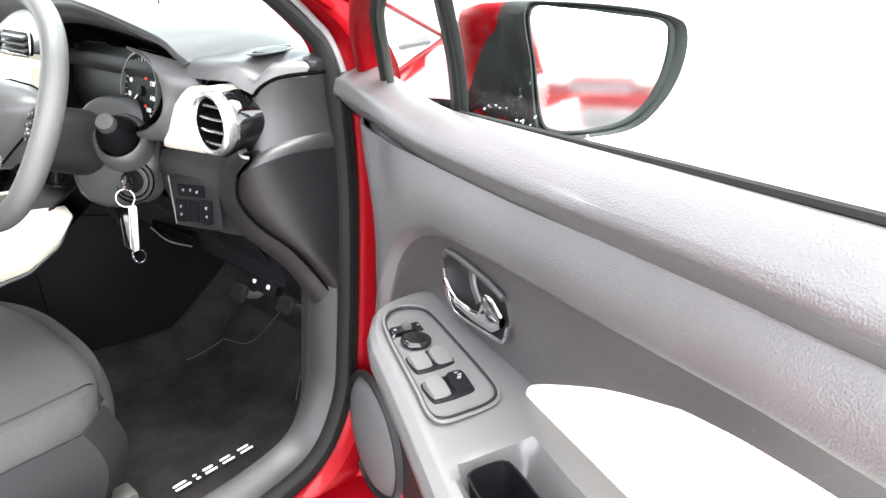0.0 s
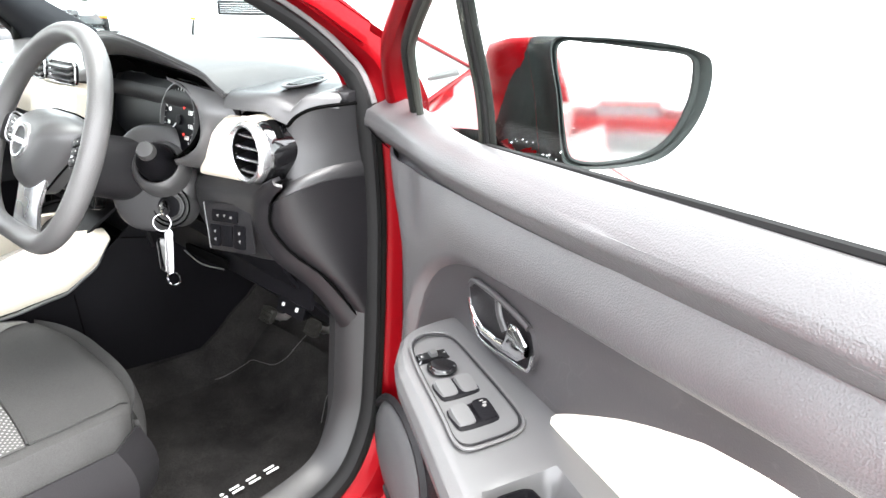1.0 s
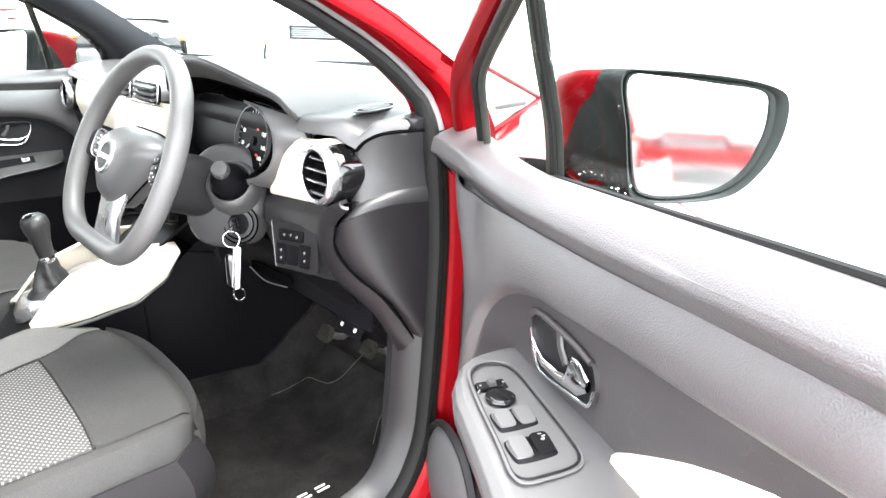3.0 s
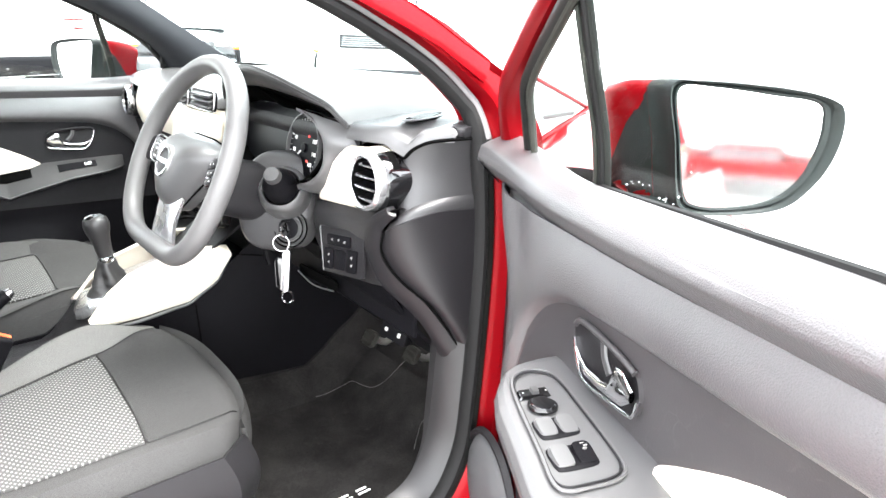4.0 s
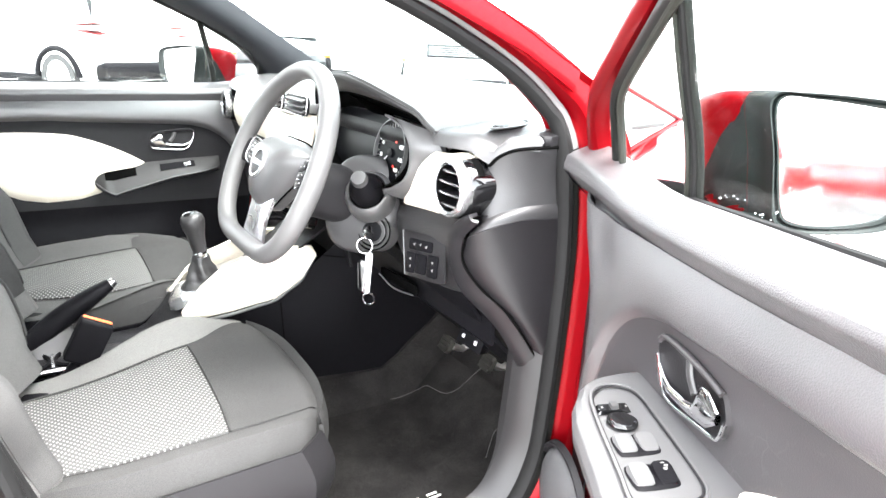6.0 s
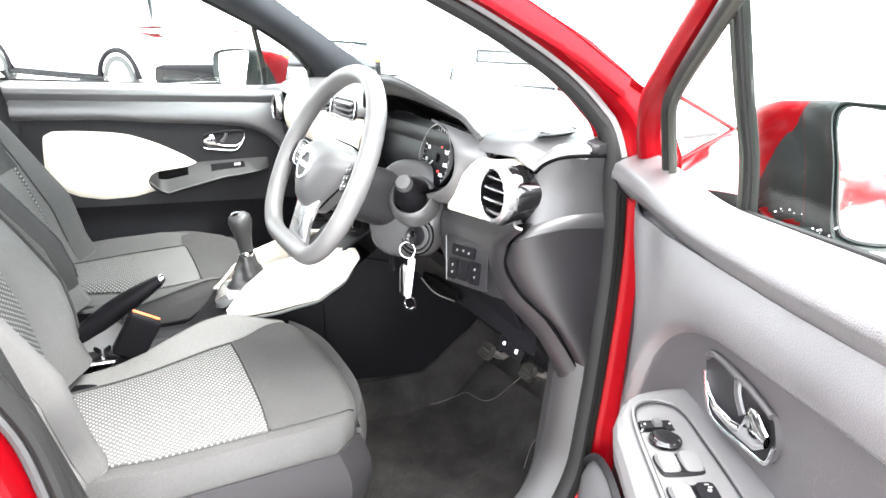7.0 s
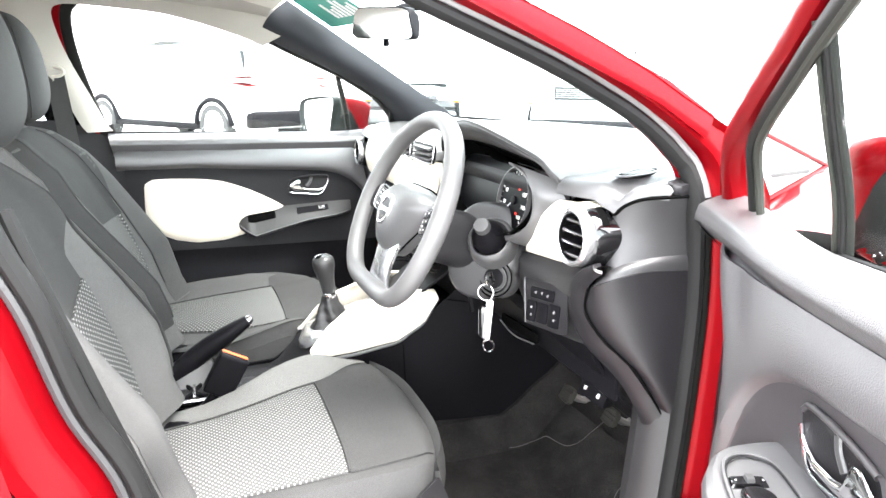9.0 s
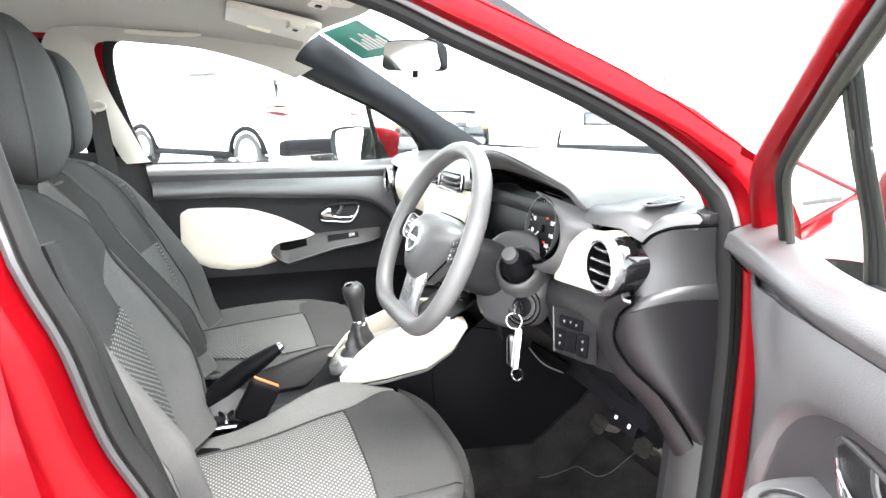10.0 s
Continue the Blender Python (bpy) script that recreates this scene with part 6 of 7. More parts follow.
    for sx in (-0.19, 0.19):
        part("seat_rail", box(0.04, 0.50, 0.05, Matrix.Translation((x0 + sx, -0.20, 0.345)), 0.008), STEEL, s)

    # backrest: leaning back, bolsters forward
    foot, headp = V(x0, -0.47, 0.565), V(x0, -0.675 + recline, 1.065)
    up = (headp - foot).normalized()
    fwd = V(0, up.z, -up.y)
    HALF = [(0, 0.225), (0.15, 0.250), (0.45, 0.262), (0.68, 0.252), (0.80, 0.232), (0.88, 0.205), (0.94, 0.165), (0.98, 0.115), (1.0, 0.05)]
    CREST_IN = [(0, 0.100), (0.08, 0.112), (0.2, 0.120), (0.39, 0.100), (0.6, 0.074), (0.75, 0.068), (0.9, 0.032), (1.0, -0.02)]
    CREST_OUT = [(0, 0.118), (0.2, 0.134), (0.42, 0.112), (0.6, 0.096), (0.75, 0.076), (0.9, 0.036), (1.0, -0.02)]
    MIDDLE = [(0, 0.050), (0.2, 0.060), (0.45, 0.062), (0.75, 0.052), (0.9, 0.026), (1.0, -0.02)]

    def back_pt(a, b, lift=0.0):
        half = interp(b, HALF)
        p = foot.lerp(headp, b) + V(a * half, 0, 0)
        crest = interp(b, CREST_OUT if a * side > 0 else CREST_IN)
        rise = smooth(0.50, 0.80, abs(a))
        depth = lerp(interp(b, MIDDLE), crest, rise) - 0.030 * smooth(0.86, 1.0, abs(a)) ** 2
        return p + fwd * (depth + lift)

    def wrap(u, v):
        ang = 2 * math.pi * u
        c = math.cos(ang)
        if math.sin(ang) >= 0:
            return back_pt(math.copysign(abs(c) ** 0.8, c), v)
        return foot.lerp(headp, v) + V(c * 0.97 * interp(v, HALF), 0, 0) - fwd * 0.055 * math.sqrt(max(0, 1 - c * c)) * (1 - smooth(0.85, 1.0, v) ** 2)
    rows = [[wrap(i / 64, -0.09 + 0.03 * j) for i in range(64)] for j in range(3)] + [[wrap(i / 64, 1 - (1 - j / 44) ** 1.25) for i in range(64)] for j in range(45)]
    bk = part("backrest", grid(rows, wrap_cols=True, caps=True), CLOTH_MID, s, "grey cloth backrest with side bolsters")

    inn = -side

    def span(b):
        """Edges of the middle panel, inboard and outboard."""
        return inn * interp(b, [(0.03, 0.42), (0.35, 0.50), (0.50, 0.50)]), -inn * interp(b, [(0.03, 0.50), (0.5, 0.60)])

    def inset(u, v):
        b = lerp(-0.06, 0.43 + 0.05 * (1 - u), v)
        a0, a1 = span(b)
        return back_pt(lerp(a0, a1, u), b, 0.003)
    cloth_uv(part("back_insert", patch(inset, 24, 30, 0.003), WEAVE_BACK, bk, "woven dotted cloth insert"), 0, 1)

    def upper(u, v):
        b = lerp(0.43 + 0.05 * (1 - u), 0.955, v)
        i0 = inn * interp(b, [(0.5, 0.50), (0.57, 0.52), (0.63, 0.70), (0.66, 0.88), (0.96, 0.88)])
        i1 = -inn * interp(b, [(0.5, 0.60), (0.7, 0.74), (0.96, 0.86)])
        return back_pt(lerp(i0, i1, u), b, 0.003)
    part("shoulder_panel", patch(upper, 24, 22, 0.003), CLOTH, bk, "charcoal cloth shoulder panel")

    def outer(u, v):
        b = lerp(-0.08, 0.93, v)
        return back_pt(side * lerp(0.62, 0.985, u), b, 0.0025)
    part("bolster_side", patch(outer, 12, 34, 0.003), CLOTH_SIDE, bk, "charcoal cloth side of the bolster")

    def inner_edge(u, v):
        b = lerp(0.0, 0.95, v)
        return back_pt(inn * lerp(0.90, 0.99, u), b, 0.0025)
    part("bolster_edge", patch(inner_edge, 5, 34, 0.003), CLOTH, bk, "charcoal cloth edge of the bolster")
    for a in (inn * 0.895, side * 0.62):
        seam = [back_pt(a, lerp(0.03, 0.93, k / 40), 0.0035) for k in range(41)]
        part("piping", sweep(seam, oval(0.0022, 0.0022, 6), False, (1, 0, 0)), CLOTH, bk, "stitched seam")
    seam = [back_pt(span(b)[0], b, 0.004) for b in (0.03 + 0.43 * k / 24 for k in range(25))]
    part("piping", sweep(seam, oval(0.002, 0.002, 6), False, (1, 0, 0)), CLOTH, bk, "stitched seam")

    # headrest standing close on the backrest
    hc = V(x0, head_y, 1.183)

    def hr(u, v, grow=0.0):
        ang = 2 * math.pi * u
        b = lerp(-1, 1, v)
        r = max(0.02, (1 - abs(b) ** 2.6) ** 0.5 if abs(b) < 1 else 0.0)
        c, sn = math.cos(ang), math.sin(ang)
        x = math.copysign(abs(c) ** 0.8, c) * (0.132 - 0.016 * b + grow) * r
        d_ = math.copysign(abs(sn) ** 0.85, sn) * (0.062 + grow) * r - 0.016 * b
        return hc + V(x, d_, 0.124 * b)
    hd = part("headrest", grid([[hr(i / 44, j / 28) for i in range(44)] for j in range(29)], wrap_cols=True, caps=True), HEAD, s, "charcoal headrest with a smooth cover")
    for ang in (0.11, 0.39):
        line = [hr(ang, k / 30, 0.0012) for k in range(2, 29)]
        part("piping", sweep(line, oval(0.0018, 0.0018, 6), False, (1, 0, 0)), CLOTH, hd, "stitched seam")
    for sx in (-0.055, 0.055):
        part("headrest_post", tube([headp + V(sx, 0, -0.03), V(x0 + sx, head_y - 0.01, 1.10)], 0.006, 10), CHROME, s)
    return s


def cloth_uv(ob, i, j):
    """Lays a cloth map over the part's own grid: metres on cushions, enlarged on backrests to fit the camera's view."""
    me = ob.data
    lay = me.uv_layers.new(name="cloth")
    for poly in me.polygons:
        for li in poly.loop_indices:
            co = me.vertices[me.loops[li].vertex_index].co
            k = 0.62 if "back" in ob.name else 1.0
            lay.data[li].uv = (co.x * k, (co.y - co.z) * k if k < 1 else co.y)
    return ob


make_seat(0.35, 1, "driver's seat in grey and charcoal cloth with a woven insert", 0.005, -0.602)
make_seat(-0.35, -1, "passenger seat in grey and charcoal cloth with a woven insert", -0.025, -0.680)


# ---- centre console ----
def make_console():
    c = thing("centre_console", (0, -0.1, 0.35), "dark centre console with cream knee pads", "centre console")

    def side(sd):
        def f(u, v):
            y = lerp(-0.42, 0.52, u)
            top = interp(y, [(-0.42, 0.50), (-0.16, 0.515), (-0.09, 0.565), (0.09, 0.60), (0.17, 0.66), (0.26, 0.74), (0.52, 0.80)])
            z = lerp(0.31, top, v)
            return V(sd * (0.092 + 0.012 * (1 - v) + 0.03 * smooth(0.05, 0.35, y)), y, z)
        return f
    for sd in (1, -1):
        part("side_panel", patch(side(sd), 36, 12, 0.006), TRIM_BLACK, c, "black console side panel")

        def pad(u, v, sd=sd):
            y = lerp(-0.100, 0.182, u)
            lo = interp(y, [(-0.10, 0.578), (0.0, 0.586), (0.09, 0.602), (0.15, 0.640), (0.182, 0.690)])
            hi = interp(y, [(-0.10, 0.590), (-0.06, 0.640), (-0.02, 0.672), (0.06, 0.700), (0.12, 0.712), (0.182, 0.708)])
            z = lerp(lo, hi, v)
            puff = math.sin(math.pi * min(1, max(0, v))) ** 0.6 * 0.012
            return V(sd * (0.100 + 0.014 * smooth(0.0, 0.18, y) - 0.028 * v + puff), y, z)
        part("knee_pad", patch(pad, 28, 12, 0.006), CREAM, c, "cream leatherette knee pad")
        low = [V(sd * 0.106, y, interp(y, [(-0.10, 0.574), (0.0, 0.582), (0.09, 0.598), (0.15, 0.636), (0.185, 0.690)])) for y in (-0.10, -0.05, 0.0, 0.05, 0.09, 0.12, 0.15, 0.17, 0.185)]
        part("pad_edge", sweep(curve(low, 24), oval(0.004, 0.004, 8), False, (0, 0, 1)), SATIN, c)
        seam = [V(sd * 0.1155, y, z) for y, z in ((0.185, 0.700), (0.21, 0.688), (0.30, 0.672), (0.40, 0.664))]
        part("panel_seam", sweep(curve(seam, 16), oval(0.0014, 0.0014, 6), False, (0, 0, 1)), SLOT, c, "dark panel joint")
        seam = [V(sd * 0.117, 0.10, 0.595), V(sd * 0.119, 0.105, 0.50), V(sd * 0.121, 0.11, 0.36)]
        part("panel_seam", sweep(curve(seam, 12), oval(0.0014, 0.0014, 6), False, (0, 1, 0)), SLOT, c, "dark panel joint")
    # top deck, with the gear surround
    def deck(u, v):
        y = lerp(-0.42, 0.25, u)
        z = interp(y, [(-0.42, 0.500), (-0.16, 0.512), (-0.115, 0.560), (-0.09, 0.592), (0.06, 0.640), (0.16, 0.720), (0.25, 0.78)])
        s = 2 * v - 1
        return V(0.092 * s, y, z - 0.006 * s ** 4)
    part("deck", patch(deck, 40, 12, 0.006), TRIM_DARK, c)

    def surround(u, v):
        y = lerp(-0.112, 0.080, u)
        z = interp(y, [(-0.12, 0.566), (-0.09, 0.598), (0.06, 0.648), (0.10, 0.68)])
        s = 2 * v - 1
        half = 0.086 * math.sqrt(max(0.02, 1 - abs(2 * u - 1) ** 3))
        return V(half * s, y, z + 0.014 * (1 - s ** 4))
    part("gear_surround", patch(surround, 24, 16, 0.005), SILVER, c, "bright silver gear lever surround")
    for y in (-0.385, -0.300):
        m = Matrix.Translation((0.058, y, 0.522))
        part("cup_holder", lathe([(0.0, -0.045), (0.034, -0.045), (0.036, 0.004), (0.039, 0.007), (0.042, 0.004), (0.043, -0.006)], m, 32, False), TRIM_BLACK, c, "round cup holder")
    part("tray_plate", prism(rounded(0.090, 0.26, 0.02), 0.006, Matrix.Translation((0.056, -0.335, 0.514)), 0.002), TRIM_DARK, c, "dark plate of the cup holder")
    for x, z in ((0.104, 0.523), (0.010, 0.524)):
        part("tray_edge", sweep(curve([V(x, -0.46, z), V(x, -0.34, z), V(x - 0.006, -0.24, z)], 14), oval(0.0045, 0.004, 8), False, (0, 0, 1)), SILVER, c, "bright edge of the console tray")
    part("tray_rib", box(0.075, 0.006, 0.005, Matrix.Translation((0.056, -0.342, 0.525)), 0.0015), SILVER, c)

    g = thing("gear_lever", (0, -0.03, 0.61), "black gear lever with a leather boot and chrome collar", "gear lever")
    b = V(0.0, -0.035, 0.615)

    def boot(u, v):
        a = 2 * math.pi * u
        r = lerp(0.046, 0.015, v ** 0.7) * (1 + 0.16 * math.sin(5 * a + 4 * v) * (1 - v) * v * 4 + 0.05 * math.sin(22 * v))
        return b + V(r * math.cos(a) * 0.85, r * math.sin(a) * 1.1 - 0.004 * v, 0.074 * v)
    part("boot", grid([[boot(i / 36, j / 14) for i in range(36)] for j in range(15)], wrap_cols=True), BOOT, g, "creased leather boot")
    lm = axes(b + V(0, -0.004, 0.070), (0, -0.16, 1), (1, 0, 0)) @ Matrix.Scale(0.94, 4)
    part("collar", lathe([(0.0155, 0.0), (0.0165, 0.004), (0.0165, 0.010), (0.0145, 0.013)], lm, 24), CHROME, g, "chrome collar")
    part("grip", lathe([(0.0150, 0.010), (0.0170, 0.026), (0.0185, 0.044), (0.0215, 0.060), (0.0255, 0.074), (0.0270, 0.086), (0.0245, 0.098), (0.0155, 0.106), (0, 0.1085)], lm, 28), BOOT, g, "black grip")
    part("knob_cap", lathe([(0.016, 0.1035), (0.012, 0.1075), (0, 0.1092)], lm @ pose(0, -0.004, 0.0008), 24), PIANO, g)

    h = thing("handbrake", (0, -0.36, 0.50), "black handbrake lever with a chrome button", "handbrake")
    p0, p1 = V(0.0, -0.385, 0.535), V(0.0, -0.222, 0.648)

    def hb(s):
        k = interp(s, [(0, 0.021), (0.3, 0.0225), (0.6, 0.020), (0.85, 0.0155), (1, 0.0115)])
        return oval(k, k * 1.2, 14, 0.85)
    part("lever", sweep(curve([p0, p0.lerp(p1, 0.35) + V(0, 0, 0.006), p0.lerp(p1, 0.7) + V(0, 0, 0.004), p1], 20), hb, False, (1, 0, 0)), TRIM_BLACK, h, "black grip")
    bt = (p1 - p0).normalized()
    part("button", lathe([(0.0105, -0.004), (0.0105, 0.004), (0.009, 0.004), (0.008, 0.010), (0, 0.011)], axes(p1, tuple(bt)), 18), CHROME, h, "chrome release button")

    def gaiter(u, v):
        a = 2 * math.pi * u
        q = V(0.0, -0.350, 0.512).lerp(p0.lerp(p1, 0.34), v)
        r = lerp(0.056, 0.023, v ** 0.8)
        c, sn = math.cos(a), math.sin(a)
        return q + V(0.72 * r * math.copysign(abs(c) ** 0.7, c), lerp(1.35, 1.15, v) * r * math.copysign(abs(sn) ** 0.7, sn) * (1 + 0.03 * math.sin(18 * v)), 0)
    part("gaiter", grid([[gaiter(i / 28, j / 10) for i in range(28)] for j in range(11)], wrap_cols=True), LEATHER, h, "black gaiter")

    for sx, dy, lbl in ((0.118, 0.0, "black seat belt buckle with an orange button"),):
        k = thing("belt_buckle", (sx, -0.30, 0.50), lbl, "belt buckle")
        bm_ = axes((sx + 0.006, -0.279 + dy, 0.580 + dy), (0.05, 0.46, 0.88), (1, 0, 0))
        part("body", box(0.032, 0.060, 0.088, bm_, 0.006, 3), TRIM_BLACK, k)
        part("release_button", box(0.010, 0.054, 0.006, bm_ @ pose(-0.006, 0.0, 0.0430), 0.002), ORANGE, k, "orange release button")
        part("stalk", tube([bm_ @ V(0, 0, -0.038), bm_ @ V(0, -0.01, -0.09), V(sx, -0.35, 0.46)], 0.010, 10), TRIM_BLACK, k)


make_console()


# ---- footwell: mat, pedals, fuse tags ----
def make_footwell():
    mat = thing("floor_mat", (0.40, 0.1, 0.315), "black carpet floor mat with pale stitching and white lettering bars", "floor mat")

    def sheet(u, v):
        x = lerp(0.155, 0.625, u)
        y = lerp(-0.10, 0.50, v)
        z = 0.318 + 0.13 * smooth(0.36, 0.56, y) + 0.003 * math.sin(9 * x + 7 * y)
        x += 0.02 * math.sin(3 * v)
        return V(x, y, z)
    part("mat_sheet", patch(sheet, 36, 36, 0.006), CARPET, mat)
    # hem stitching
    def hem_line(points):
        return curve([V(x, y, 0.321 + 0.13 * smooth(0.36, 0.56, y)) for x, y in points], 110)
    hem = hem_line([(0.137, 0.244), (0.158, 0.307), (0.176, 0.357), (0.190, 0.405), (0.205, 0.424), (0.243, 0.430), (0.276, 0.437), (0.297, 0.455), (0.306, 0.484), (0.311, 0.512)])
    hem_2 = hem_line([(0.500, 0.400), (0.483, 0.420), (0.470, 0.440), (0.476, 0.462), (0.492, 0.485)])
    knots = [tube([p + V(0, 0, 0.006), p.lerp(q, 0.72) + V(0, 0, 0.006)], 0.0009, 5) for line in (hem, hem_2[::3]) for p, q in zip(line, line[1:])]
    part("hem_stitching", join(*knots), THREAD, mat, "pale hem stitching")["kind"] = "stuff"
    # name on the mat, as plain bars
    a, b = V(0.548, 0.108, 0.327), V(0.540, 0.268, 0.327)
    run = (b - a)
    for k, w in enumerate((0.030, 0.008, 0.024, 0.026, 0.028)):
        at_ = (0.10, 0.28, 0.44, 0.66, 0.90)[k]
        p = a + run * at_
        bars = []
        m = axes(p, (0, 0, 1), tuple(run.normalized()))
        bars.append(prism(rounded(w * 0.80, 0.0045, 0.001), 0.0015, m @ pose(0, 0.0055, 0)))
        bars.append(prism(rounded(w * 0.95, 0.0045, 0.001), 0.0015, m @ pose(0.001, -0.0050, 0)))
        part("letter_bar", join(*bars), WHITE, mat, "white embroidered bar")

    for nm, x, y, z in (("clutch_pedal", 0.285, 0.432, 0.498), ("brake_pedal", 0.388, 0.475, 0.487)):
        p = thing(nm, (x, y, z), "worn ribbed rubber pedal on a steel arm", "pedal", "foot pedals")
        m = axes((x, y, z), (0, -0.85, 0.5), (1, 0, 0))
        pad = part("pedal_pad", prism(rounded(0.040, 0.036, 0.009), 0.012, m, 0.004), PEDAL, p, "ribbed rubber pad")
        for k in range(4):
            part("rib", box(0.036, 0.004, 0.004, m @ pose(0, -0.0135 + 0.009 * k, 0.013), 0.001), PEDAL, pad)
        part("pedal_arm", tube([m @ V(0, 0, -0.002), m @ V(0, 0.02, -0.05), V(x + 0.01, y + 0.10, z + 0.14), V(x + 0.02, y + 0.14, z + 0.24)], 0.008, 8, 14), STEEL, p, "steel pedal arm")
    acc = thing("accelerator_pedal", (0.49, 0.56, 0.45), "black hinged accelerator pedal", "pedal", "foot pedals")
    part("pedal_pad", prism(rounded(0.045, 0.14, 0.012), 0.012, axes((0.485, 0.56, 0.49), (0, -0.75, 0.66), (1, 0, 0)), 0.004), TRIM_BLACK, acc)
    fb = thing("fuse_block", (0.47, 0.36, 0.60), "black fuse block with two white tags under the dashboard", "fuse block")
    m = axes((0.508, 0.350, 0.620), (0.35, -0.9, 0.2), (1, 0.2, -0.2))
    part("block", box(0.060, 0.035, 0.03, m, 0.004), TRIM_BLACK, fb)
    for sx, h in ((-0.016, 0.008), (0.014, 0.010)):
        part("tag", box(0.0055, h * 0.85, 0.004, m @ pose(sx, 0.0, 0.0165), 0.001), WHITE, fb, "small white tag")


make_footwell()


# ---- overhead: rear-view mirror, visor, grab handle, belt ----
def make_overhead():
    r = thing("rear_view_mirror", (0.0, 0.12, 1.36), "black rear-view mirror on the windscreen", "rear-view mirror")
    c = V(-0.01, 0.088, 1.286)
    m = axes(c, (0.50, -0.86, -0.05), (1, 0.52, -0.06))
    out = [((0.088 - 0.008 * b) * a, 0.034 * b) for a, b in oval(1, 1, 40, 0.3)]
    part("shell", prism(out, 0.026, m @ pose(0, 0, -0.028), 0.010, 3), TRIM_BLACK, r)
    part("glass", prism([(x * 0.965, y * 0.92) for x, y in out], 0.002, m @ pose(0, 0, -0.0015), 0.0), MIRROR, r, "mirror glass")
    part("stem", tube([m @ V(0, 0.0, -0.026), m @ V(0, 0.03, -0.055), windscreen_point(0.0, 0.80) + V(0, -0.01, -0.005)], 0.010, 10, 10), TRIM_BLACK, r)
    part("tab", box(0.010, 0.016, 0.012, m @ pose(0.005, -0.040, -0.012), 0.003), TRIM_BLACK, r)

    for sx in (-1, 1):
        v = thing("sun_visor", (sx * 0.35, -0.08, 1.37), "beige vinyl sun visor folded against the headliner", "sun visor", "sun visors")
        m = axes((sx * 0.36, -0.182, 1.384), (0, -0.20, -1), (1, 0, 0)) @ pose(0, 0, -0.004)
        part("visor_panel", prism(rounded(0.40, 0.215, 0.03), 0.016, m, 0.007, 3), VISOR_CLOTH, v)
        part("visor_label", prism(rounded(0.090, 0.060, 0.002), 0.0006, m @ pose(sx * 0.085, 0.022, 0.0164)), YELLOW, v, "yellow and white warning label")
        clip = part("visor_clip", box(0.080, 0.036, 0.018, m @ pose(-sx * 0.160, -0.050, 0.018), 0.006), VISOR_CLOTH, v)
        part("clip_slot", box(0.022, 0.012, 0.003, m @ pose(-sx * 0.160, -0.050, 0.028), 0.001), TRIM_BLACK, clip)
    for sx in (-1, 1):
        h = thing("grab_handle", (sx * 0.535, -0.45, 1.385), "beige folding grab handle above the door", "grab handle", "grab handles")
        part("bar", tube([V(sx * 0.548, -0.57, 1.392), V(sx * 0.533, -0.545, 1.372), V(sx * 0.527, -0.45, 1.366), V(sx * 0.533, -0.365, 1.368), V(sx * 0.548, -0.34, 1.386)], 0.0065, 10, 30), VISOR_CLOTH, h)
        for y in (-0.575, -0.335):
            part("mount", box(0.018, 0.045, 0.035, Matrix.Translation((sx * 0.547, y, 1.388)), 0.007), VISOR_CLOTH, h)
        b = thing("seat_belt", (sx * 0.60, -0.64, 1.0), "dark seat belt webbing with a beige upper anchor", "seat belt", "front seat belts")
        anchor = part("anchor", box(0.014, 0.022, 0.030, Matrix.Translation((sx * 0.600, -0.645, 1.180)), 0.006, 3), VISOR_CLOTH, b, "beige belt anchor")
        ring_ = [V(sx * 0.596, -0.632 + 0.020 * math.cos(t), 1.178 + 0.012 * math.sin(t)) for t in (2 * math.pi * k / 20 for k in range(20))]
        part("loop", sweep(ring_, oval(0.0045, 0.0045, 8), True, (1, 0, 0)), VISOR_CLOTH, anchor, "beige belt guide loop")

        def web(u, v, sx=sx):
            p = V(sx * 0.596, -0.634, 1.17).lerp(V(sx * 0.655, -0.57, 0.45), u)
            return p + V(0, 0.023 * (2 * v - 1), 0)
        part("webbing", patch(web, 16, 3, 0.0015), CLOTH, b, "charcoal belt webbing")


make_overhead()


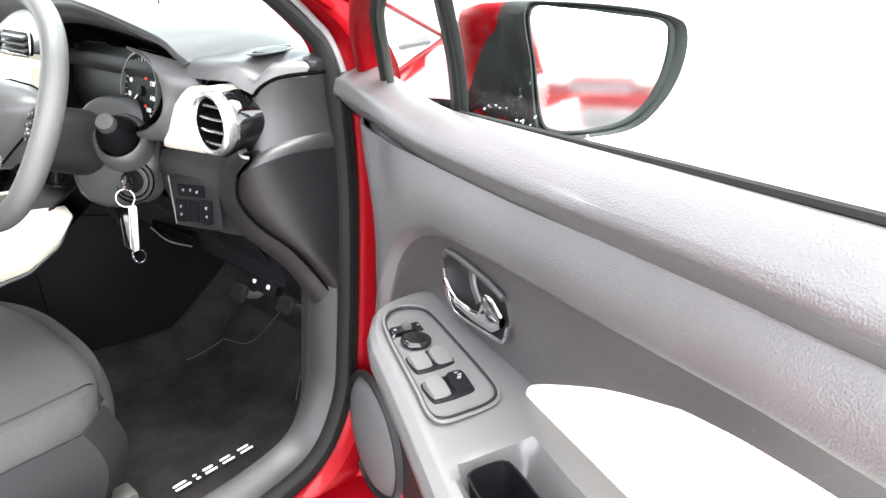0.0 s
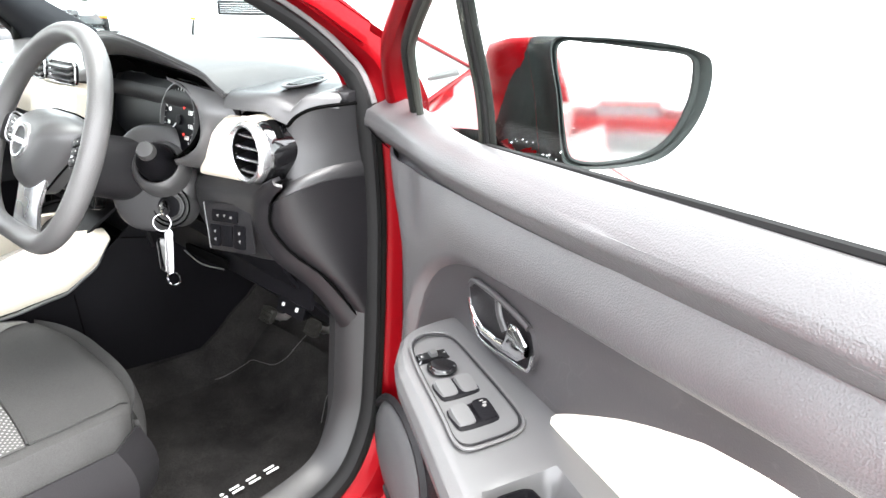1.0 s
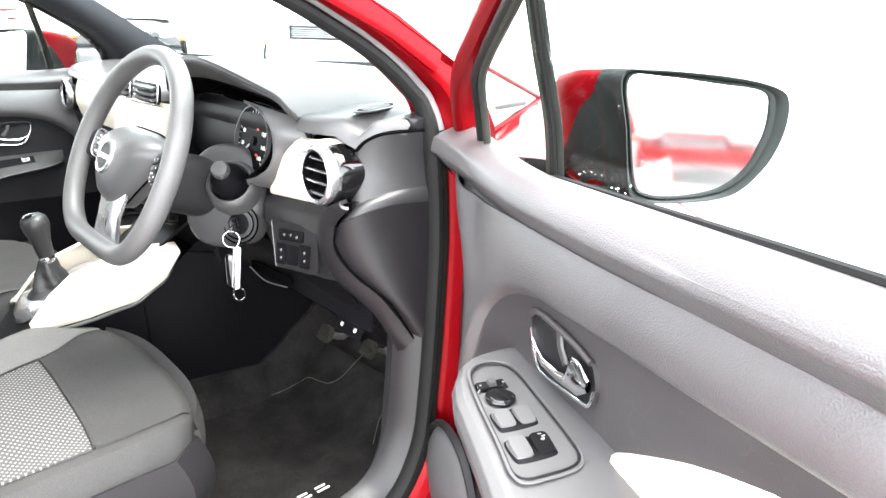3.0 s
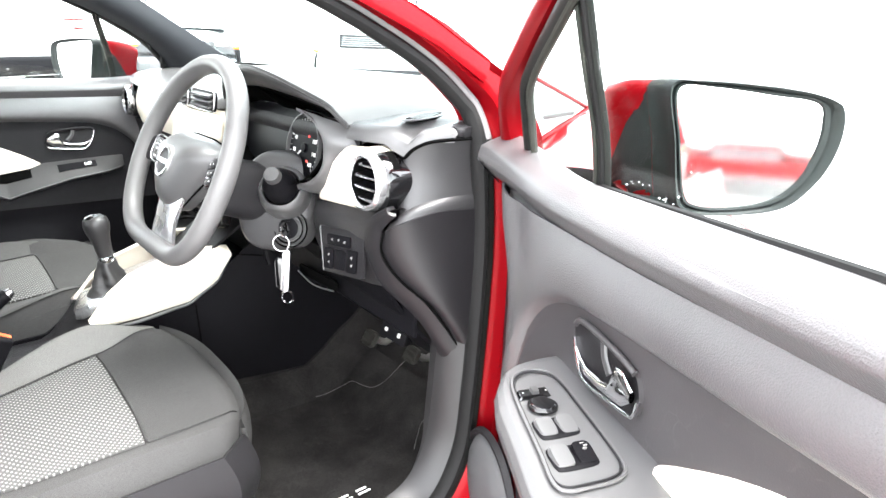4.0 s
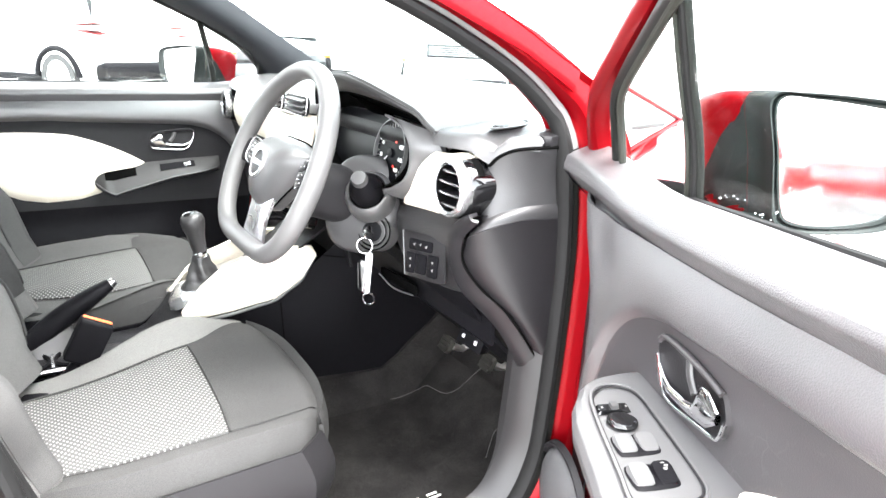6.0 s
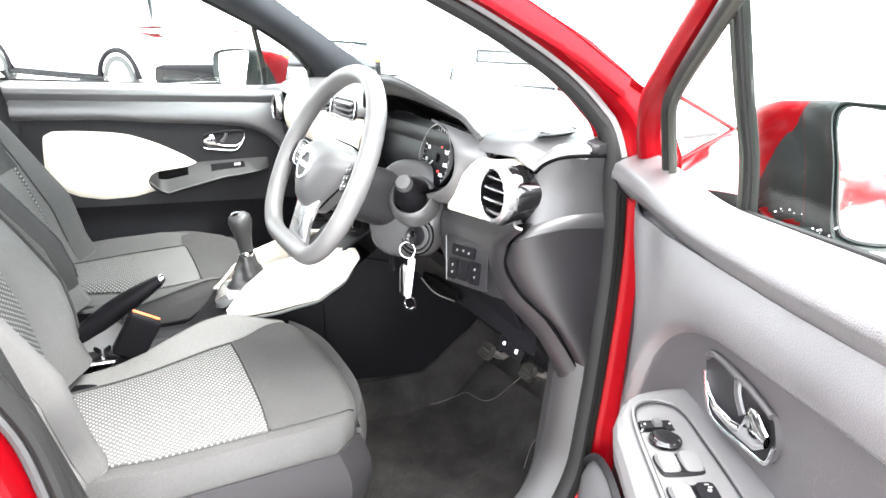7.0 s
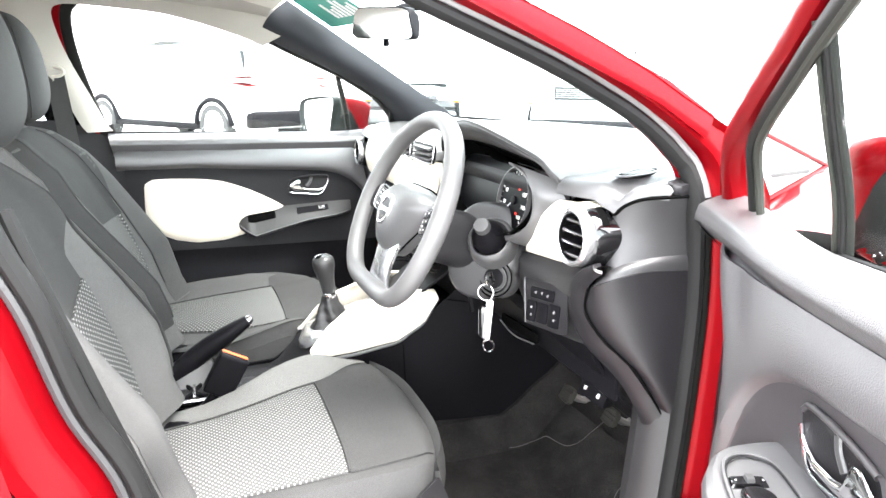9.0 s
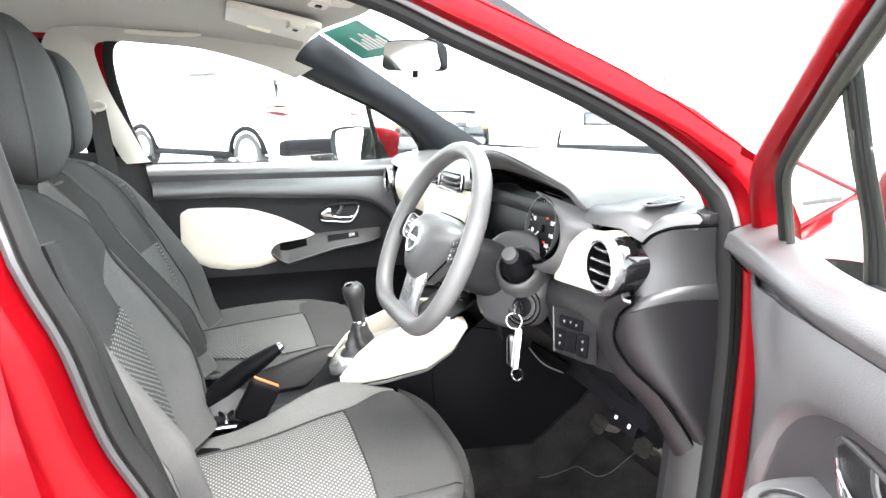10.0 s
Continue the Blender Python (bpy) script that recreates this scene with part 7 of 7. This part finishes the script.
# ---- other cars in the car park ----
def make_car(name, at, yaw, paint, label, length=4.3, width=1.8, height=1.6, suv=True, lamp=LENS_RED, grille=0.32):
    """A parked car, nose along its own +y."""
    c = thing(name, at, label, "car")
    M = Matrix.Translation(at) @ pose(0, 0, 0, 0, 0, yaw)
    hl, hw = length / 2, width / 2
    low, belt = 0.30, height * 0.60

    def ring_at(y, grow=1.0):
        """A half cross-section of the lower body."""
        nose = smooth(hl - 1.3, hl, y)
        tail = smooth(-hl + 0.5, -hl, y)
        top = belt - 0.20 * smooth(hl - 1.5, hl, y) - 0.04 * tail
        w = hw * (1 - 0.10 * nose ** 2 - 0.07 * tail ** 2)
        return [(w * 0.90, low), (w * 0.985, low + 0.12), (w, low + 0.30), (w * 0.995, top - 0.22), (w * 0.97, top - 0.08), (w * 0.90, top), (w * 0.45, top + 0.05)]

    n = 30
    rows = []
    for i in range(n + 1):
        y = lerp(-hl, hl, i / n)
        half = ring_at(y)
        rows.append([M @ V(x, y, z) for x, z in half] + [M @ V(-x, y, z) for x, z in half[::-1]])
    part("body", grid(rows, wrap_cols=True, caps=True), paint, c)
    rear = -hl + (0.12 if suv else 0.35)
    cab = [(rear, belt, 0.90), (rear + 0.28, height - 0.04, 0.74), (-0.3, height, 0.74), (0.35, height - 0.06, 0.72), (hl - 1.25, belt + 0.02, 0.88)]
    rows = []
    for y, z, k in [tuple(p) for p in curve(cab, 16)]:
        w = hw * k
        rows.append([M @ V(w * s, y, z - 0.03 * abs(s) ** 3) for s in (-1, -0.8, -0.4, 0, 0.4, 0.8, 1)])
    part("roof", grid(rows), paint, c)
    for sd in (1, -1):
        def glassf(u, v, sd=sd):
            y0, y1 = lerp(rear + 0.16, rear + 0.36, v), lerp(hl - 1.40, 0.32, v)
            z = lerp(belt + 0.01, height - 0.10, v)
            return M @ V(sd * lerp(hw * 0.915, hw * 0.765, v), lerp(y0, y1, u), z)
        part("side_glass", patch(glassf, 8, 4, 0.01), DARK_GLASS, c)

        def c_pillar(u, v, sd=sd):
            z = lerp(belt - 0.02, height - 0.06, v)
            return M @ V(sd * lerp(hw * 0.905, hw * 0.755, v), lerp(lerp(rear - 0.02, rear + 0.27, v), lerp(rear + 0.17, rear + 0.37, v), u), z)
        part("c_pillar", patch(c_pillar, 4, 5, 0.01), paint, c)
        for y in (hl - 0.82, -hl + 0.78):
            wm = axes(M @ V(sd * (hw - 0.10), y, 0.335), tuple(M.to_3x3() @ V(sd, 0, 0)), (0, 0, 1))
            w = part("wheel", lathe([(0.22, -0.08), (0.32, -0.08), (0.335, -0.05), (0.335, 0.07), (0.32, 0.10), (0.235, 0.105), (0.23, 0.07)], wm, 32), TYRE, c)
            part("rim", lathe([(0.0, 0.06), (0.06, 0.075), (0.18, 0.06), (0.225, 0.095), (0.232, 0.09)], wm, 28), SILVER, w)
            for k in range(5):
                part("rim_spoke", box(0.055, 0.19, 0.02, wm @ pose(0, 0, 0.08, 0, 0, 72 * k) @ pose(0, 0.12, 0), 0.005), SILVER, w)
            arch = [wm @ V(0.40 * math.cos(a), 0.40 * math.sin(a), 0.085) for a in (math.pi * (k / 20) - math.pi / 2 for k in range(21))]
            part("wheel_arch", sweep(arch, oval(0.045, 0.05, 8), False, tuple(M.to_3x3() @ V(sd, 0, 0))), TRIM_BLACK, c, "black wheel arch")
        tm = M @ pose(sd * (hw * 0.86), -hl + 0.22, belt + 0.02, 0, 0, 8 * sd)
        tl = part("tail_lamp", box(0.26, 0.56, 0.07, tm, 0.03, 3), LENS_CLEAR, c, "clear tail lamp with a red outline")
        for dz, tilt in ((-0.045, 6), (0.045, -4)):
            part("lamp_outline", box(0.27, 0.60, 0.018, tm @ pose(0, 0, dz, tilt), 0.008), lamp, tl, "red lamp edge")
        part("indicator", box(0.16, 0.12, 0.09, M @ pose(sd * (hw * 0.90), hl - 0.30, belt - 0.24, 0, 0, -30 * sd), 0.02), LENS_AMBER, c, "amber indicator")
        hm = M @ pose(sd * (hw * 0.72), hl - 0.14, belt - 0.17, 0, 0, -16 * sd)
        part("headlamp", box(0.42, 0.30, 0.15, hm, 0.05, 3), LENS_CLEAR, c, "clear headlamp")

    def screen(u, v):
        s = 2 * u - 1
        return M @ V(s * hw * lerp(0.80, 0.68, v), lerp(hl - 1.22, 0.40, v) + 0.01, lerp(belt + 0.045, height - 0.07, v) + 0.01)
    part("windscreen", patch(screen, 8, 4, 0.006), DARK_GLASS, c)

    def rear_glass(u, v):
        s = 2 * u - 1
        return M @ V(s * hw * lerp(0.80, 0.68, v), lerp(rear + 0.19, rear + 0.26, v) - 0.02, lerp(belt + 0.50, height - 0.07, v))
    part("rear_window", patch(rear_glass, 6, 4, 0.006), DARK_GLASS, c)
    part("rear_bumper", box(width * 0.94, 0.22, 0.26, M @ pose(0, -hl + 0.02, low + 0.14), 0.06, 3), TRIM_BLACK, c, "black rear bumper")
    part("front_bumper", box(width * 0.92, 0.20, 0.22, M @ pose(0, hl - 0.02, low + 0.11), 0.06, 3), TRIM_BLACK if suv else paint, c)
    g = part("grille", box(width * 0.50, 0.06, 0.20, M @ pose(0, hl - 0.01, belt - grille), 0.02), TRIM_BLACK, c, "black slatted grille")
    for k in range(5):
        part("grille_slat", box(width * 0.46, 0.02, 0.006, M @ pose(0, hl + 0.025, belt - grille - 0.06 + 0.03 * k), 0.003), CHROME, g)
    part("sill", box(width * 0.98, length * 0.55, 0.10, M @ pose(0, 0, low), 0.03), TRIM_BLACK, c)
    return c


def grounded(x, y):
    return (x, y, ground_height(x, y))


make_car("parked_suv", grounded(-11.8, -0.09), 128, PAINT_WHITE, "white off-road car with black wheel arches parked alongside", 4.5, 1.85, 1.68)
make_car("parked_hatchback", grounded(-12.6, 4.2), 252, PAINT_GREY, "dark grey hatchback parked facing the red car", 4.0, 1.75, 1.60, False)
make_car("parked_estate", grounded(-9.7, 6.8), 233, PAINT_SILVER, "silver estate car parked nose towards the red car", 4.4, 1.8, 1.70, True, LENS_RED, 0.10)
make_car("parked_red_car", grounded(10.8, -4.35), 66, RED, "red hatchback parked behind the open door", 4.1, 1.75, 1.48, False)
